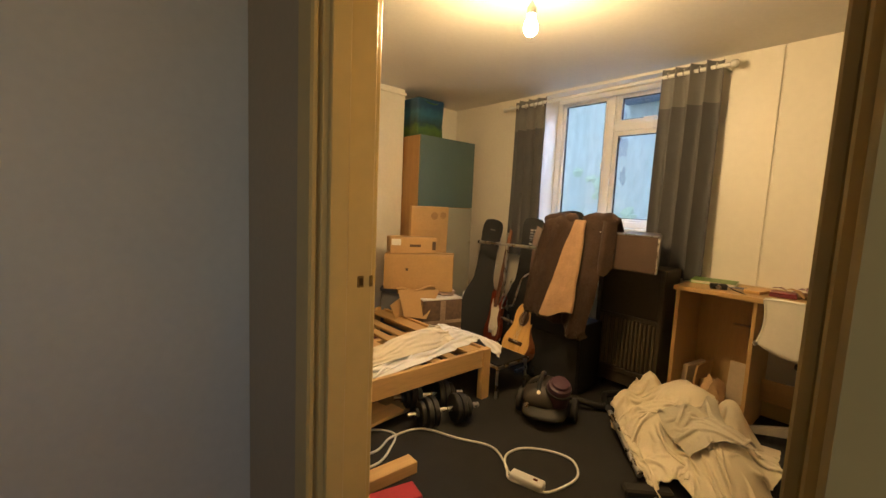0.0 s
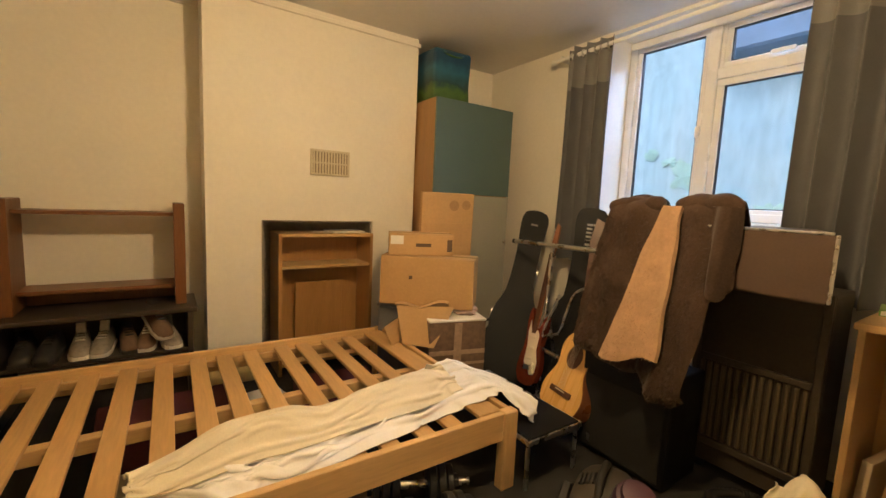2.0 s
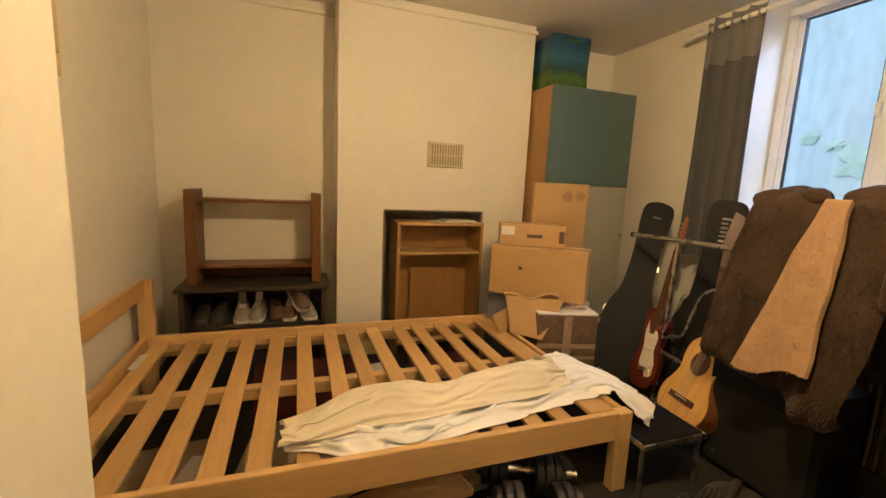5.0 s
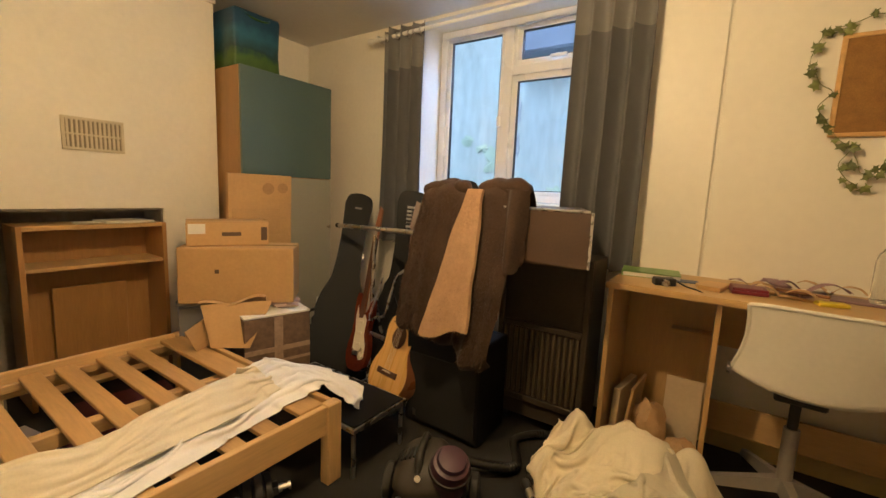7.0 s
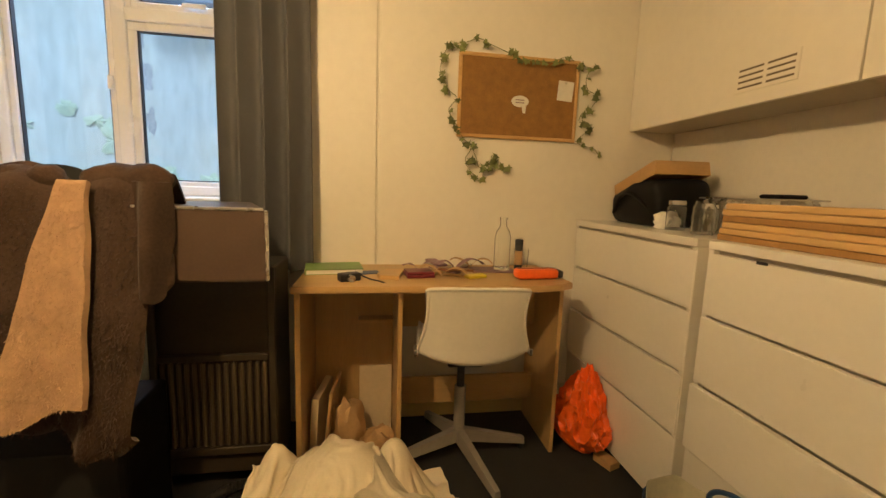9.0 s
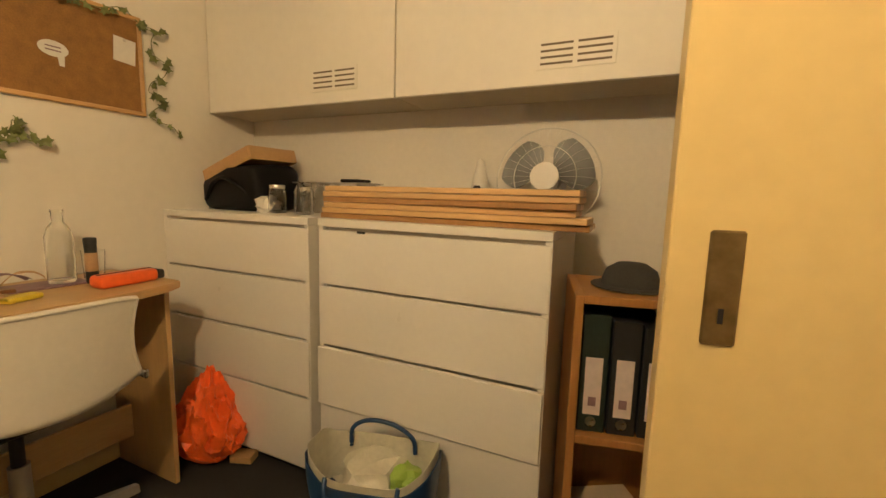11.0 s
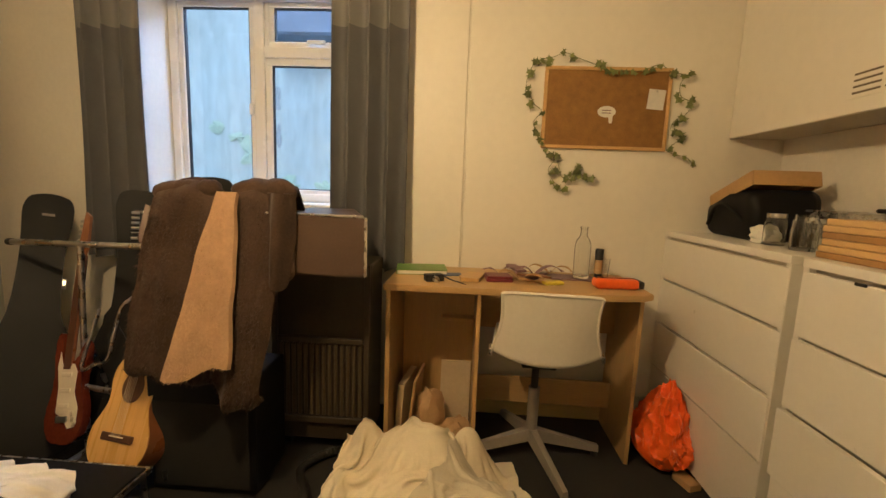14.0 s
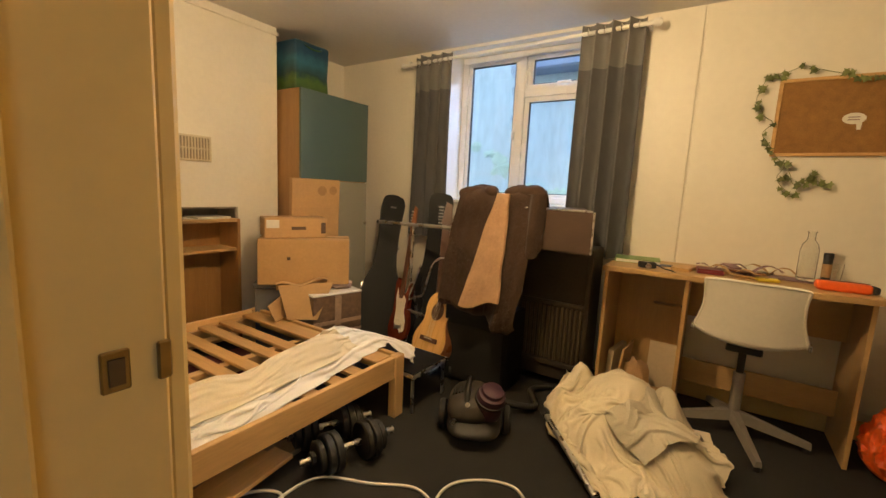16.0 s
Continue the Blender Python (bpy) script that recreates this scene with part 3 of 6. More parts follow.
def bed_height(x, y):
    """Top of the slats, the foot rail and the stool past it."""
    z = np.where(x < 2.175, 0.2915, np.where(x < 2.29, 0.305, 0.320))
    past = x > 2.345
    hang = 0.10 * np.clip((2.13 - y) / 0.10, 0, 1)
    return np.where(past, np.maximum(0.213, 0.335 - 0.45 * (x - 2.345) - hang), z)


# the white sheet: gathered into long pleats, its end hanging over the corner onto the stool
su_, sv_ = np.meshgrid(np.linspace(0, 1, 104), np.linspace(0, 1, 46), indexing="ij")
s_near = np.interp(su_, (0.0, 0.15, 0.30, 0.46, 0.61, 0.86, 0.93, 1.0), (2.14, 2.10, 2.084, 2.11, 2.155, 2.165, 2.03, 1.99)) + 0.008 * np.sin(su_ * 19)
s_far = np.interp(su_, (0.0, 0.4, 0.6, 0.75, 0.85, 0.93, 1.0), (2.20, 2.26, 2.42, 2.58, 2.54, 2.48, 2.38)) + 0.010 * np.sin(su_ * 15)
start = np.stack((1.13 + 1.42 * su_ + 0.08 * sv_ * np.clip((su_ - 0.75) / 0.25, 0, 1), s_near + (s_far - s_near) * sv_, 0 * su_), axis=-1)
pleat = np.abs(np.sin(sv_ * 12 + 2.0 * np.sin(su_ * 3.5) + 2.5 * su_ + 1.6 * ruffle(su_.shape, 3, 60)))
start[..., 2] = bed_height(start[..., 0], start[..., 1]) + 0.012 + (0.030 + 0.030 * np.clip((su_ - 0.82) / 0.1, 0, 1)) * pleat + 0.010 * ruffle(su_.shape, 8, 20)
solid("bed_sheet", laid(settle(start, 1.52 / 103, 0.58 / 45, bed_height, 40, bend=0.10, grip=0.97), 0.0025), LINEN, "crumpled white bed sheet thrown over the bed slats", "bed sheet", kind="thing", smooth=80)


def sheet_height(x, y):
    mid_ = np.interp(x, (1.13, 1.4, 1.7, 2.0, 2.2), (2.18, 2.265, 2.27, 2.30, 2.34))
    lump = np.interp(x, (1.15, 1.35, 1.55, 1.68, 1.80, 2.00, 2.12, 2.2), (0.2, 0.8, 0.95, 0.45, 0.8, 1.1, 0.95, 0.4))
    return bed_height(x, y) + 0.022 + 0.078 * lump * np.exp(-(np.abs(y - mid_ - 0.015) / 0.066) ** 3)


# the cream cover: a loose bundle that lies along the sheet
su_, sv_ = np.meshgrid(np.linspace(0, 1, 92), np.linspace(0, 1, 44), indexing="ij")
along = 1.11 + 1.12 * su_
mid = np.interp(along, (1.11, 1.4, 1.7, 2.0, 2.22), (2.17, 2.265, 2.27, 2.30, 2.34)) + 0.008 * np.sin(su_ * 11)
half = np.interp(along, (1.11, 1.25, 1.4, 1.7, 2.0, 2.22), (0.03, 0.075, 0.088, 0.09, 0.115, 0.085)) + 0.008 * np.sin(su_ * 17)
arch = np.sin(np.pi * sv_) ** 0.7 * np.clip(su_ * 4 + 0.25, 0, 1) * np.clip((1 - su_) * 6 + 0.35, 0, 1)
start = np.stack((along, mid + half * (2 * sv_ - 1), 0.32 + 0.10 * arch), axis=-1)
start[..., 2] += 0.030 * np.sin(sv_ * 9 + 5 * su_ + 2.4 * ruffle(su_.shape, 21, 120)) * arch + 0.026 * ruffle(su_.shape, 5, 120) * arch
start[..., 1] += 0.012 * ruffle(su_.shape, 6, 30)
solid("blanket", laid(settle(start, 1.17 / 91, 0.33 / 43, sheet_height, 28, bend=0.34, grip=0.96, ease=12), 0.004), CREAM, "cream cotton throw bundled up on the bed sheet", "blanket", kind="thing", smooth=80)

# ---- shelf unit and shoe bench in the alcove ----
hutch = thing("shelf_unit", pose(0.60, 3.47, 0.50), "dark-stained wooden open shelf hutch on a shoe bench", "shelf")
for x in (0.0, 0.655):
    part("side_panel", box(x, x + 0.05, 0.0, 0.23, 0, 0.525, 0.003), DARKWOOD, hutch)
part("shelf", box(0.05, 0.655, 0.05, 0.23, 0.082, 0.10, 0.002), DARKWOOD, hutch)
part("shelf", box(0.05, 0.655, 0.05, 0.23, 0.458, 0.475, 0.002), DARKWOOD, hutch)
part("back_strip", box(0.05, 0.655, 0.215, 0.228, 0.001, 0.08, 0.002), DARKWOOD, hutch)
bench = thing("shoe_bench", pose(0.55, 3.38, 0), "black-brown wooden shoe bench with an open shelf", "bench")
part("top", box(0, 0.80, 0, 0.35, 0.475, 0.498, 0.004), BLACKWOOD, bench)
for x in (0.02, 0.755):
    part("side_panel", box(x, x + 0.025, 0.02, 0.34, 0, 0.475, 0.002), BLACKWOOD, bench)
part("shelf", box(0.045, 0.755, 0.02, 0.34, 0.265, 0.283, 0.002), BLACKWOOD, bench)
part("back_panel", box(0.045, 0.755, 0.330, 0.34, 0.283, 0.475), BLACKWOOD, bench)
SHOEW = material("white_leather", (0.66, 0.62, 0.55), 0.5, vary=0.12, scale=14, bump=0.15)
SHOEG = material("grey_mesh", (0.26, 0.23, 0.19), 0.7, vary=0.3, scale=22, bump=0.25)
SHOEB = material("brown_suede", (0.14, 0.085, 0.05), 0.8, vary=0.2, scale=14, bump=0.3)
SHOEK = material("black_leather", (0.03, 0.028, 0.026), 0.45, vary=0.2, scale=14, bump=0.2)


def shoe(m, upper, sole, label):
    """A low shoe, toe towards -y."""
    ob = thing("shoe", m, label, "shoe", "shoes on the bench shelf")
    rows = ((-0.13, 0.020, 0.030), (-0.115, 0.036, 0.048), (-0.07, 0.043, 0.062), (-0.01, 0.038, 0.088), (0.05, 0.034, 0.098), (0.10, 0.034, 0.100), (0.128, 0.024, 0.092))
    b = bmesh.new()
    rings = []
    for y, w_, h_ in rows:
        rings.append([b.verts.new((w_ * math.cos(a), y, 0.018 + max(0, math.sin(a)) ** 0.7 * (h_ - 0.018))) for a in [math.pi * k / 10 for k in range(11)]])
    for p, q in zip(rings, rings[1:]):
        for k in range(10):
            b.faces.new((p[k], p[k + 1], q[k + 1], q[k]))
    b.faces.new(rings[0])
    b.faces.new(rings[-1][::-1])
    part("upper", b, upper, ob, smooth=60)
    outline = [(w_ + 0.004, y) for y, w_, _ in rows] + [(-w_ - 0.004, y) for y, w_, _ in reversed(rows)]
    part("sole", prism(outline, 0, 0.022, bevel=0.003), sole, ob)
    bm = bmesh.new()
    for k in range(4):
        y = -0.045 + k * 0.022
        rod((-0.018, y, 0.076 + k * 0.007), (0.018, y, 0.076 + k * 0.007), 0.0035, bm=bm, seg=6)
    part("laces", bm, sole, ob)
    if upper is SHOEG:
        part("tongue", box(-0.020, 0.020, -0.008, 0.004, 0, 0.055, 0.004, m=pose(0, 0.028, 0.088, -28)), SHOEW, ob, "white tongue")
    part("opening", lathe([(0.024, 0.0), (0.026, 0.004), (0.015, 0.006)], 12, m=pose(0, 0.07, 0.097) @ Matrix.Diagonal((1, 1.7, 1, 1))), SHOEK, ob)
    return ob


for x, y, z, rz, up, so, lab in (
        (0.665, 3.52, 0.284, 5, SHOEK, SHOEK, "black leather shoe on the bench shelf"), (0.755, 3.52, 0.284, -4, SHOEK, SHOEK, "black leather shoe on the bench shelf"),
        (0.865, 3.53, 0.284, 4, SHOEG, SHOEW, "grey and white trainer on the bench shelf"), (0.95, 3.53, 0.284, -5, SHOEG, SHOEW, "grey and white trainer on the bench shelf"),
        (1.05, 3.53, 0.284, 8, SHOEB, SHOEK, "brown suede shoe on the bench shelf"), (1.13, 3.53, 0.284, -6, SHOEB, SHOEW, "brown trainer with a white sole"),
        (1.225, 3.52, 0.284, 9, SHOEG, SHOEW, "scuffed white trainer on the bench shelf")):
    shoe(pose(x, y, z, 0, 0, rz), up, so, lab)
shoe(pose(1.17, 3.50, 0.384, 20, 0, 20), SHOEB, SHOEW, "brown trainer with a white sole resting on other shoes")

# ---- wall vent on the chimney breast ----
VENTP = material("yellowed_vent_plastic", (0.56, 0.49, 0.35), 0.45, vary=0.08, bump=0.05)
vent = thing("wall_vent", pose(1.952, YC, 1.222), "cream plastic hit-and-miss wall vent with upright slots", "vent", kind="structure")
# shutter coloured dark to give the shade between the slats
part("shutter", box(0.012, 0.232, -0.0065, -0.0005, 0.012, 0.143), material("shaded_vent_shutter", (0.22, 0.18, 0.12), 0.6, vary=0.15, bump=0.05), vent)
for a in ((0, 0.244, 0, 0.014), (0, 0.244, 0.141, 0.155), (0, 0.014, 0.014, 0.141), (0.230, 0.244, 0.014, 0.141)):
    part("frame", box(a[0], a[1], -0.014, -0.0005, a[2], a[3], 0.002), VENTP, vent)
part("middle_bar", box(0.014, 0.230, -0.013, -0.004, 0.072, 0.080, 0.001), VENTP, vent)
for k in range(12):
    x = 0.018 + k * 0.0178
    part("slat", box(x, x + 0.009, -0.012, -0.004, 0.014, 0.141, 0.001), VENTP, vent)

# ---- bookcase in the fireplace ----
bc = thing("bookcase", pose(1.765, 3.46, 0), "small oak-veneer bookcase standing in the fireplace", "bookcase")
for x in (0.0, 0.572):
    part("side_panel", box(x, x + 0.02, 0, 0.24, 0, 0.868, 0.001), OAK, bc)
part("top", box(0.02, 0.572, 0.0, 0.24, 0.848, 0.868, 0.001), BEECH, bc)
part("shelf", box(0.02, 0.572, 0.012, 0.22, 0.655, 0.673, 0.001), BEECH, bc)
part("shelf", box(0.02, 0.572, 0.012, 0.22, 0.05, 0.07, 0.001), BEECH, bc)
part("back_panel", box(0.02, 0.572, 0.225, 0.235, 0.07, 0.848), OAK, bc)
part("leaning_board", box(0.14, 0.45, 0.190, 0.2, 0.071, 0.53, 0.002, m=pose(0, 0.012, 0, 3)), OAK, bc, "loose board leaning inside")
solid("magazine", box(-0.11, 0.11, -0.08, 0.08, 0, 0.012, 0.002), PAPER, "white magazines lying on the bookcase", "magazine", kind="thing").matrix_world = pose(2.20, 3.57, 0.869, 0, 0, 4)
solid("leaflet", box(-0.06, 0.06, -0.04, 0.04, 0, 0.003), PAPER, "folded white leaflet on the bookcase", "paper", kind="thing").matrix_world = pose(2.05, 3.58, 0.869, 0, 0, -8)

# ---- tall cupboard ----
cup = thing("cupboard", pose(2.685, 3.26, 0), "tall cupboard with a teal upper door and grey lower door", "cupboard")
part("side_panel", box(0, 0.018, 0.02, 0.48, 0, 1.765, 0.001), OAK, cup, "oak-veneer side")
part("side_panel", box(0.637, 0.655, 0.02, 0.48, 0, 1.765, 0.001), OAK, cup, "oak-veneer side")
part("top", box(0.018, 0.637, 0.02, 0.48, 1.747, 1.765), OAK, cup)
part("body", box(0.018, 0.637, 0.03, 0.475, 0.02, 1.747), OAK, cup)
ud = part("door", box(0.001, 0.654, 0.0, 0.018, 1.152, 1.765, 0.002), TEAL, cup, "teal laminate door")
ld = part("door", box(0.001, 0.654, 0.0, 0.018, 0.06, 1.147, 0.002), GREYLAM, cup, "grey laminate door")
part("knob", lathe([(0.005, 0), (0.006, 0.012), (0.012, 0.02), (0.008, 0.027)], 14, m=pose(0.625, 0, 0.82, 90)), METAL, ld, smooth=50)
part("plinth", box(0.02, 0.635, 0.04, 0.06, 0, 0.06), OAK, cup)
BAGM = bpy.data.materials.new("forest_print")
BAGM.use_nodes = True
_n, _l = BAGM.node_tree.nodes, BAGM.node_tree.links
_c, _s, _no, _r = _n.new("ShaderNodeTexCoord"), _n.new("ShaderNodeSeparateXYZ"), _n.new("ShaderNodeTexNoise"), _n.new("ShaderNodeValToRGB")
_no.inputs["Scale"].default_value, _no.inputs["Detail"].default_value = 14, 8
_m = _n.new("ShaderNodeMath")
_m.operation = "MULTIPLY_ADD"
_m.inputs[1].default_value = 0.35
_l.new(_c.outputs["Generated"], _s.inputs[0])
_l.new(_c.outputs["Object"], _no.inputs["Vector"])
_l.new(_no.outputs["Fac"], _m.inputs[0])
_l.new(_s.outputs["Z"], _m.inputs[2])
_l.new(_m.outputs[0], _r.inputs[0])
_r.color_ramp.elements[0].color, _r.color_ramp.elements[1].color = (0.02, 0.05, 0.01, 1), (0.015, 0.06, 0.12, 1)
for at_, colr in ((0.02, (0.02, 0.05, 0.01)), (0.38, (0.07, 0.14, 0.02)), (0.50, (0.015, 0.05, 0.05)), (0.78, (0.03, 0.12, 0.19)), (0.95, (0.015, 0.06, 0.12))):
    e = _r.color_ramp.elements.new(at_)
    e.color = (*colr, 1)
_l.new(_r.outputs["Color"], _n["Principled BSDF"].inputs["Base Color"])
_n["Principled BSDF"].inputs["Roughness"].default_value = 0.35
tote = thing("tote_bag", pose(2.70, 3.34, 1.766), "blue and green printed shopping bag on top of the cupboard", "bag")
b = box(0, 0.30, 0, 0.28, 0, 0.335, 0.02, seg=3)
bmesh.ops.subdivide_edges(b, edges=b.edges, cuts=2, use_grid_fill=True)
for v in b.verts:
    v.co += Vector((noise.noise(v.co * 9), noise.noise(v.co * 9 + Vector((5, 0, 0))), 0.4 * noise.noise(v.co * 7))) * 0.016
part("body", b, BAGM, tote, smooth=50)
part("handle", tube([(0.06, 0.012, 0.325), (0.09, -0.008, 0.30), (0.15, -0.012, 0.29), (0.21, -0.008, 0.30), (0.24, 0.012, 0.325)], 0.006), BAGM, tote)

# ---- cardboard boxes ----
LABELT = material("pale_tape", (0.36, 0.25, 0.17), 0.4, vary=0.2, scale=30, bump=0.02)
FAINT = material("faint_print", (0.36, 0.215, 0.09), 0.75, vary=0.2, bump=0)
TAPE = material("parcel_tape", (0.48, 0.33, 0.16), 0.25, vary=0.06, bump=0.02)
INK = material("dark_print", (0.10, 0.06, 0.035), 0.7, vary=0.2, bump=0)


def carton(m, sx, sy, sz, label, tape=True, marks=()):
    """A closed carton with top flaps that meet along x; marks are (x, z, w, h) on the face towards -y."""
    ob = thing("cardboard_box", m, label, "box", "cardboard boxes")
    b = box(-sx / 2, sx / 2, -sy / 2, sy / 2, 0, sz - 0.004, 0.004)
    for v in b.verts:
        v.co += Vector((noise.noise(v.co * 6 + m.translation), noise.noise(v.co * 6 + Vector((9, 2, 1))), 0)) * 0.006
    part("body", b, CARD, ob)
    part("flap", box(-sx / 2 + 0.003, sx / 2 - 0.003, -sy / 2 + 0.003, -0.0015, sz - 0.0045, sz - 0.0005), CARD, ob)
    part("flap", box(-sx / 2 + 0.003, sx / 2 - 0.003, 0.0015, sy / 2 - 0.003, sz - 0.0045, sz - 0.0005), CARD, ob)
    if tape:
        part("tape", box(-sx / 2 - 0.001, sx / 2 + 0.001, -0.022, 0.022, sz - 0.0008, sz + 0.0006), TAPE, ob)
    for x, z, w_, h_, mt in marks:
        part("print", box(x - w_ / 2, x + w_ / 2, -sy / 2 - 0.0022, -sy / 2 + 0.004, z - h_ / 2, z + h_ / 2), mt, ob)
    return ob


ANG = -43.5
# lower tier
TARTAN = material("dark_printed_card", (0.15, 0.095, 0.06), 0.7, vary=0.3, scale=26, bump=0.1)
pb = thing("cardboard_box", pose(2.585, 2.86, 0, 0, 0, -15), "dark printed cardboard box with a pale tape cross and white lid", "box", "cardboard boxes")
part("body", box(-0.165, 0.165, -0.14, 0.14, 0, 0.445, 0.004), TARTAN, pb)
part("lid", box(-0.166, 0.166, -0.141, 0.141, 0.445, 0.456, 0.002), PAPER, pb, "white lid")
part("tape", box(-0.022, 0.022, -0.1425, -0.139, 0.01, 0.44), LABELT, pb)
part("tape", box(-0.164, 0.164, -0.1422, -0.139, 0.26, 0.285), LABELT, pb)
part("tape", box(-0.164, 0.164, -0.1422, -0.139, 0.20, 0.215), LABELT, pb)
crate = thing("storage_crate", pose(2.47, 3.15, 0, 0, 0, -43.5), "blue-grey plastic storage crate under cardboard boxes", "crate")
CRATEM = material("blue_grey_plastic", (0.15, 0.16, 0.18), 0.45, vary=0.1, bump=0.05)
part("body", box(-0.165, 0.165, -0.105, 0.105, 0, 0.455, 0.012, seg=2), CRATEM, crate)
part("lid", box(-0.172, 0.172, -0.112, 0.112, 0.456, 0.490, 0.008, seg=2), CRATEM, crate)

ob = thing("cardboard_flap_box", pose(2.30, 2.84, 0.318, 0, 0, -40), "torn open cardboard box propped at the foot of the bed", "box", "cardboard boxes")
part("panel", prism([(-0.05, 0.0), (0.12, 0.0), (0.20, 0.235), (-0.12, 0.20)], -0.004, 0.004, m=pose(0.02, 0, 0, 90 - 24, 4, 0)), CARD, ob)
part("panel", prism([(-0.10, 0.0), (0.03, 0.0), (0.02, 0.14), (-0.12, 0.11)], -0.003, 0.003, m=pose(-0.03, 0.09, 0, 90 - 10, -10, 48)), CARD, ob)


def torn(u, v):
    """A torn flap that curls over the top edge."""
    return (-0.10 + 0.30 * u, 0.085 + 0.06 * v + 0.012 * math.sin(u * 9), 0.183 + 0.030 * u + 0.012 * math.sin(u * 8 + 1) + 0.016 * math.sin(v * 3) - 0.05 * v * v)


part("flap", sheet(torn, 24, 8, 0.003), CARD, ob, "torn curling flap", 60)
CRUMP = material("pinkish_paper", (0.55, 0.40, 0.33), 0.75, vary=0.1, bump=0.2)


def crumple(m, r, flat, mat, name, label, cat, seed, group=""):
    """A crumpled lump of paper or cloth."""
    b = bmesh.new()
    bmesh.ops.create_icosphere(b, subdivisions=3, radius=r)
    for v in b.verts:
        n1 = noise.noise(v.co * (2.2 / r) + Vector((seed, 0, 0)))
        n2 = noise.noise(v.co * (5.5 / r) + Vector((0, seed, 0)))
        v.co *= 1 + 0.35 * n1 + 0.18 * n2
        v.co.z = max(v.co.z * flat, -r * flat * 0.55) + r * flat * 0.55
    ob = solid(name, b, mat, label, cat, kind="thing", smooth=35, group=group)
    ob.matrix_world = m
    return ob


crumple(pose(2.66, 2.83, 0.456, 0, 0, 20), 0.075, 0.45, CRUMP, "crumpled_paper", "crumpled pinkish paper on a cardboard box", "paper", 3.1)
# upper tier
carton(pose(2.53, 3.01, 0.492, 0, 0, ANG), 0.545, 0.24, 0.285, "large brown cardboard box stacked on other boxes", True, ((-0.09, 0.165, 0.02, 0.02, INK),))
carton(pose(2.505, 3.10, 0.778, 0, 0, -24), 0.38, 0.19, 0.125, "small brown cardboard box with a white address label", True,
       ((-0.145, 0.088, 0.075, 0.05, PAPER), (0.01, 0.06, 0.09, 0.02, INK), (0.165, 0.06, 0.03, 0.07, INK)))
ob = thing("cardboard_box", pose(2.755, 3.19, 0.60, 2, 0, -12), "flattened brown cardboard box leaning on the cupboard", "box", "cardboard boxes")
b = box(-0.19, 0.17, -0.022, 0.018, 0.0, 0.555, 0.004)
part("body", b, CARD, ob)
part("flap", box(-0.17, 0.10, -0.027, -0.023, 0.21, 0.36, 0.001), CARD, ob)
part("print", lathe([(0.022, 0), (0.034, 0), (0.034, 0.002), (0.022, 0.002)], 20, m=pose(0.03, -0.0222, 0.475, 90)), FAINT, ob)
part("print", lathe([(0.020, 0), (0.030, 0), (0.030, 0.002), (0.020, 0.002)], 20, m=pose(0.115, -0.0222, 0.48, 90)), FAINT, ob)

# ---- music corner ----
BADGE = material("tarnished_badge", (0.22, 0.20, 0.18), 0.5, 0.6, vary=0.3, scale=40, bump=0.05)
CASE = material("black_case_vinyl", (0.006, 0.006, 0.0065), 0.55, vary=0.2, scale=12, bump=0.15, fine=200, gloss=0.2)


def outline_guitar(k=1.0):
    """Half-outline of a guitar body as (half width, height), then mirrored."""
    rows = ((0.0, 0.0), (0.09, 0.004), (0.145, 0.035), (0.172, 0.095), (0.168, 0.15), (0.142, 0.20), (0.122, 0.245), (0.122, 0.285), (0.134, 0.33), (0.134, 0.375), (0.112, 0.42), (0.066, 0.448), (0.0, 0.452))
    pts = [(p.x, p.y) for p in smooth_path([(a, b_, 0) for a, b_ in rows], 4)]
    full = pts + [(-x, y) for x, y in reversed(pts[1:-1])]
    return [(x * k, y * k) for x, y in full]


def guitar_case(m, label, h=1.16):
    """A hard case, upright along z, its lid towards -y."""
    ob = thing("guitar_case", m, label, "guitar case", "guitar cases")
    rows = ((0.0, 0.0), (0.13, 0.005), (0.175, 0.05), (0.185, 0.13), (0.165, 0.22), (0.14, 0.30), (0.145, 0.38), (0.125, 0.47), (0.085, 0.58), (0.075, 0.80), (0.082, 0.95), (0.088, 1.06), (0.065, 1.12), (0.0, 1.13))
    k = h / 1.13
    pts = [(p.x, p.y * k) for p in smooth_path([(a, b_, 0) for a, b_ in rows], 3)]
    full = pts + [(-x, y) for x, y in reversed(pts[1:-1])]
    up = pose(0, 0, 0, 90)
    b = prism(full, 0.0, 0.052, bevel=0.012, m=up)
    part("lid", b, CASE, ob, smooth=50)
    part("body", prism([(x * 0.995, y) for x, y in full], -0.055, -0.002, bevel=0.012, m=up), CASE, ob, smooth=50)
    for x, z in ((-0.17, 0.15), (-0.135, 0.42), (0.08, 0.72), (0.17, 0.15)):
        part("latch", box(x - 0.012, x + 0.012, -0.03, 0.03, z * k - 0.018, z * k + 0.018, 0.003), METAL, ob, "steel latch")
    part("handle", tube([(-0.135, -0.0, 0.26 * k), (-0.175, -0.0, 0.28 * k), (-0.18, -0.0, 0.34 * k), (-0.14, -0.0, 0.37 * k)], 0.009), CASE, ob)
    part("badge", box(-0.022, 0.022, -0.055, -0.05, 1.02 * k, 1.032 * k, 0.001), BADGE, ob)
    return ob


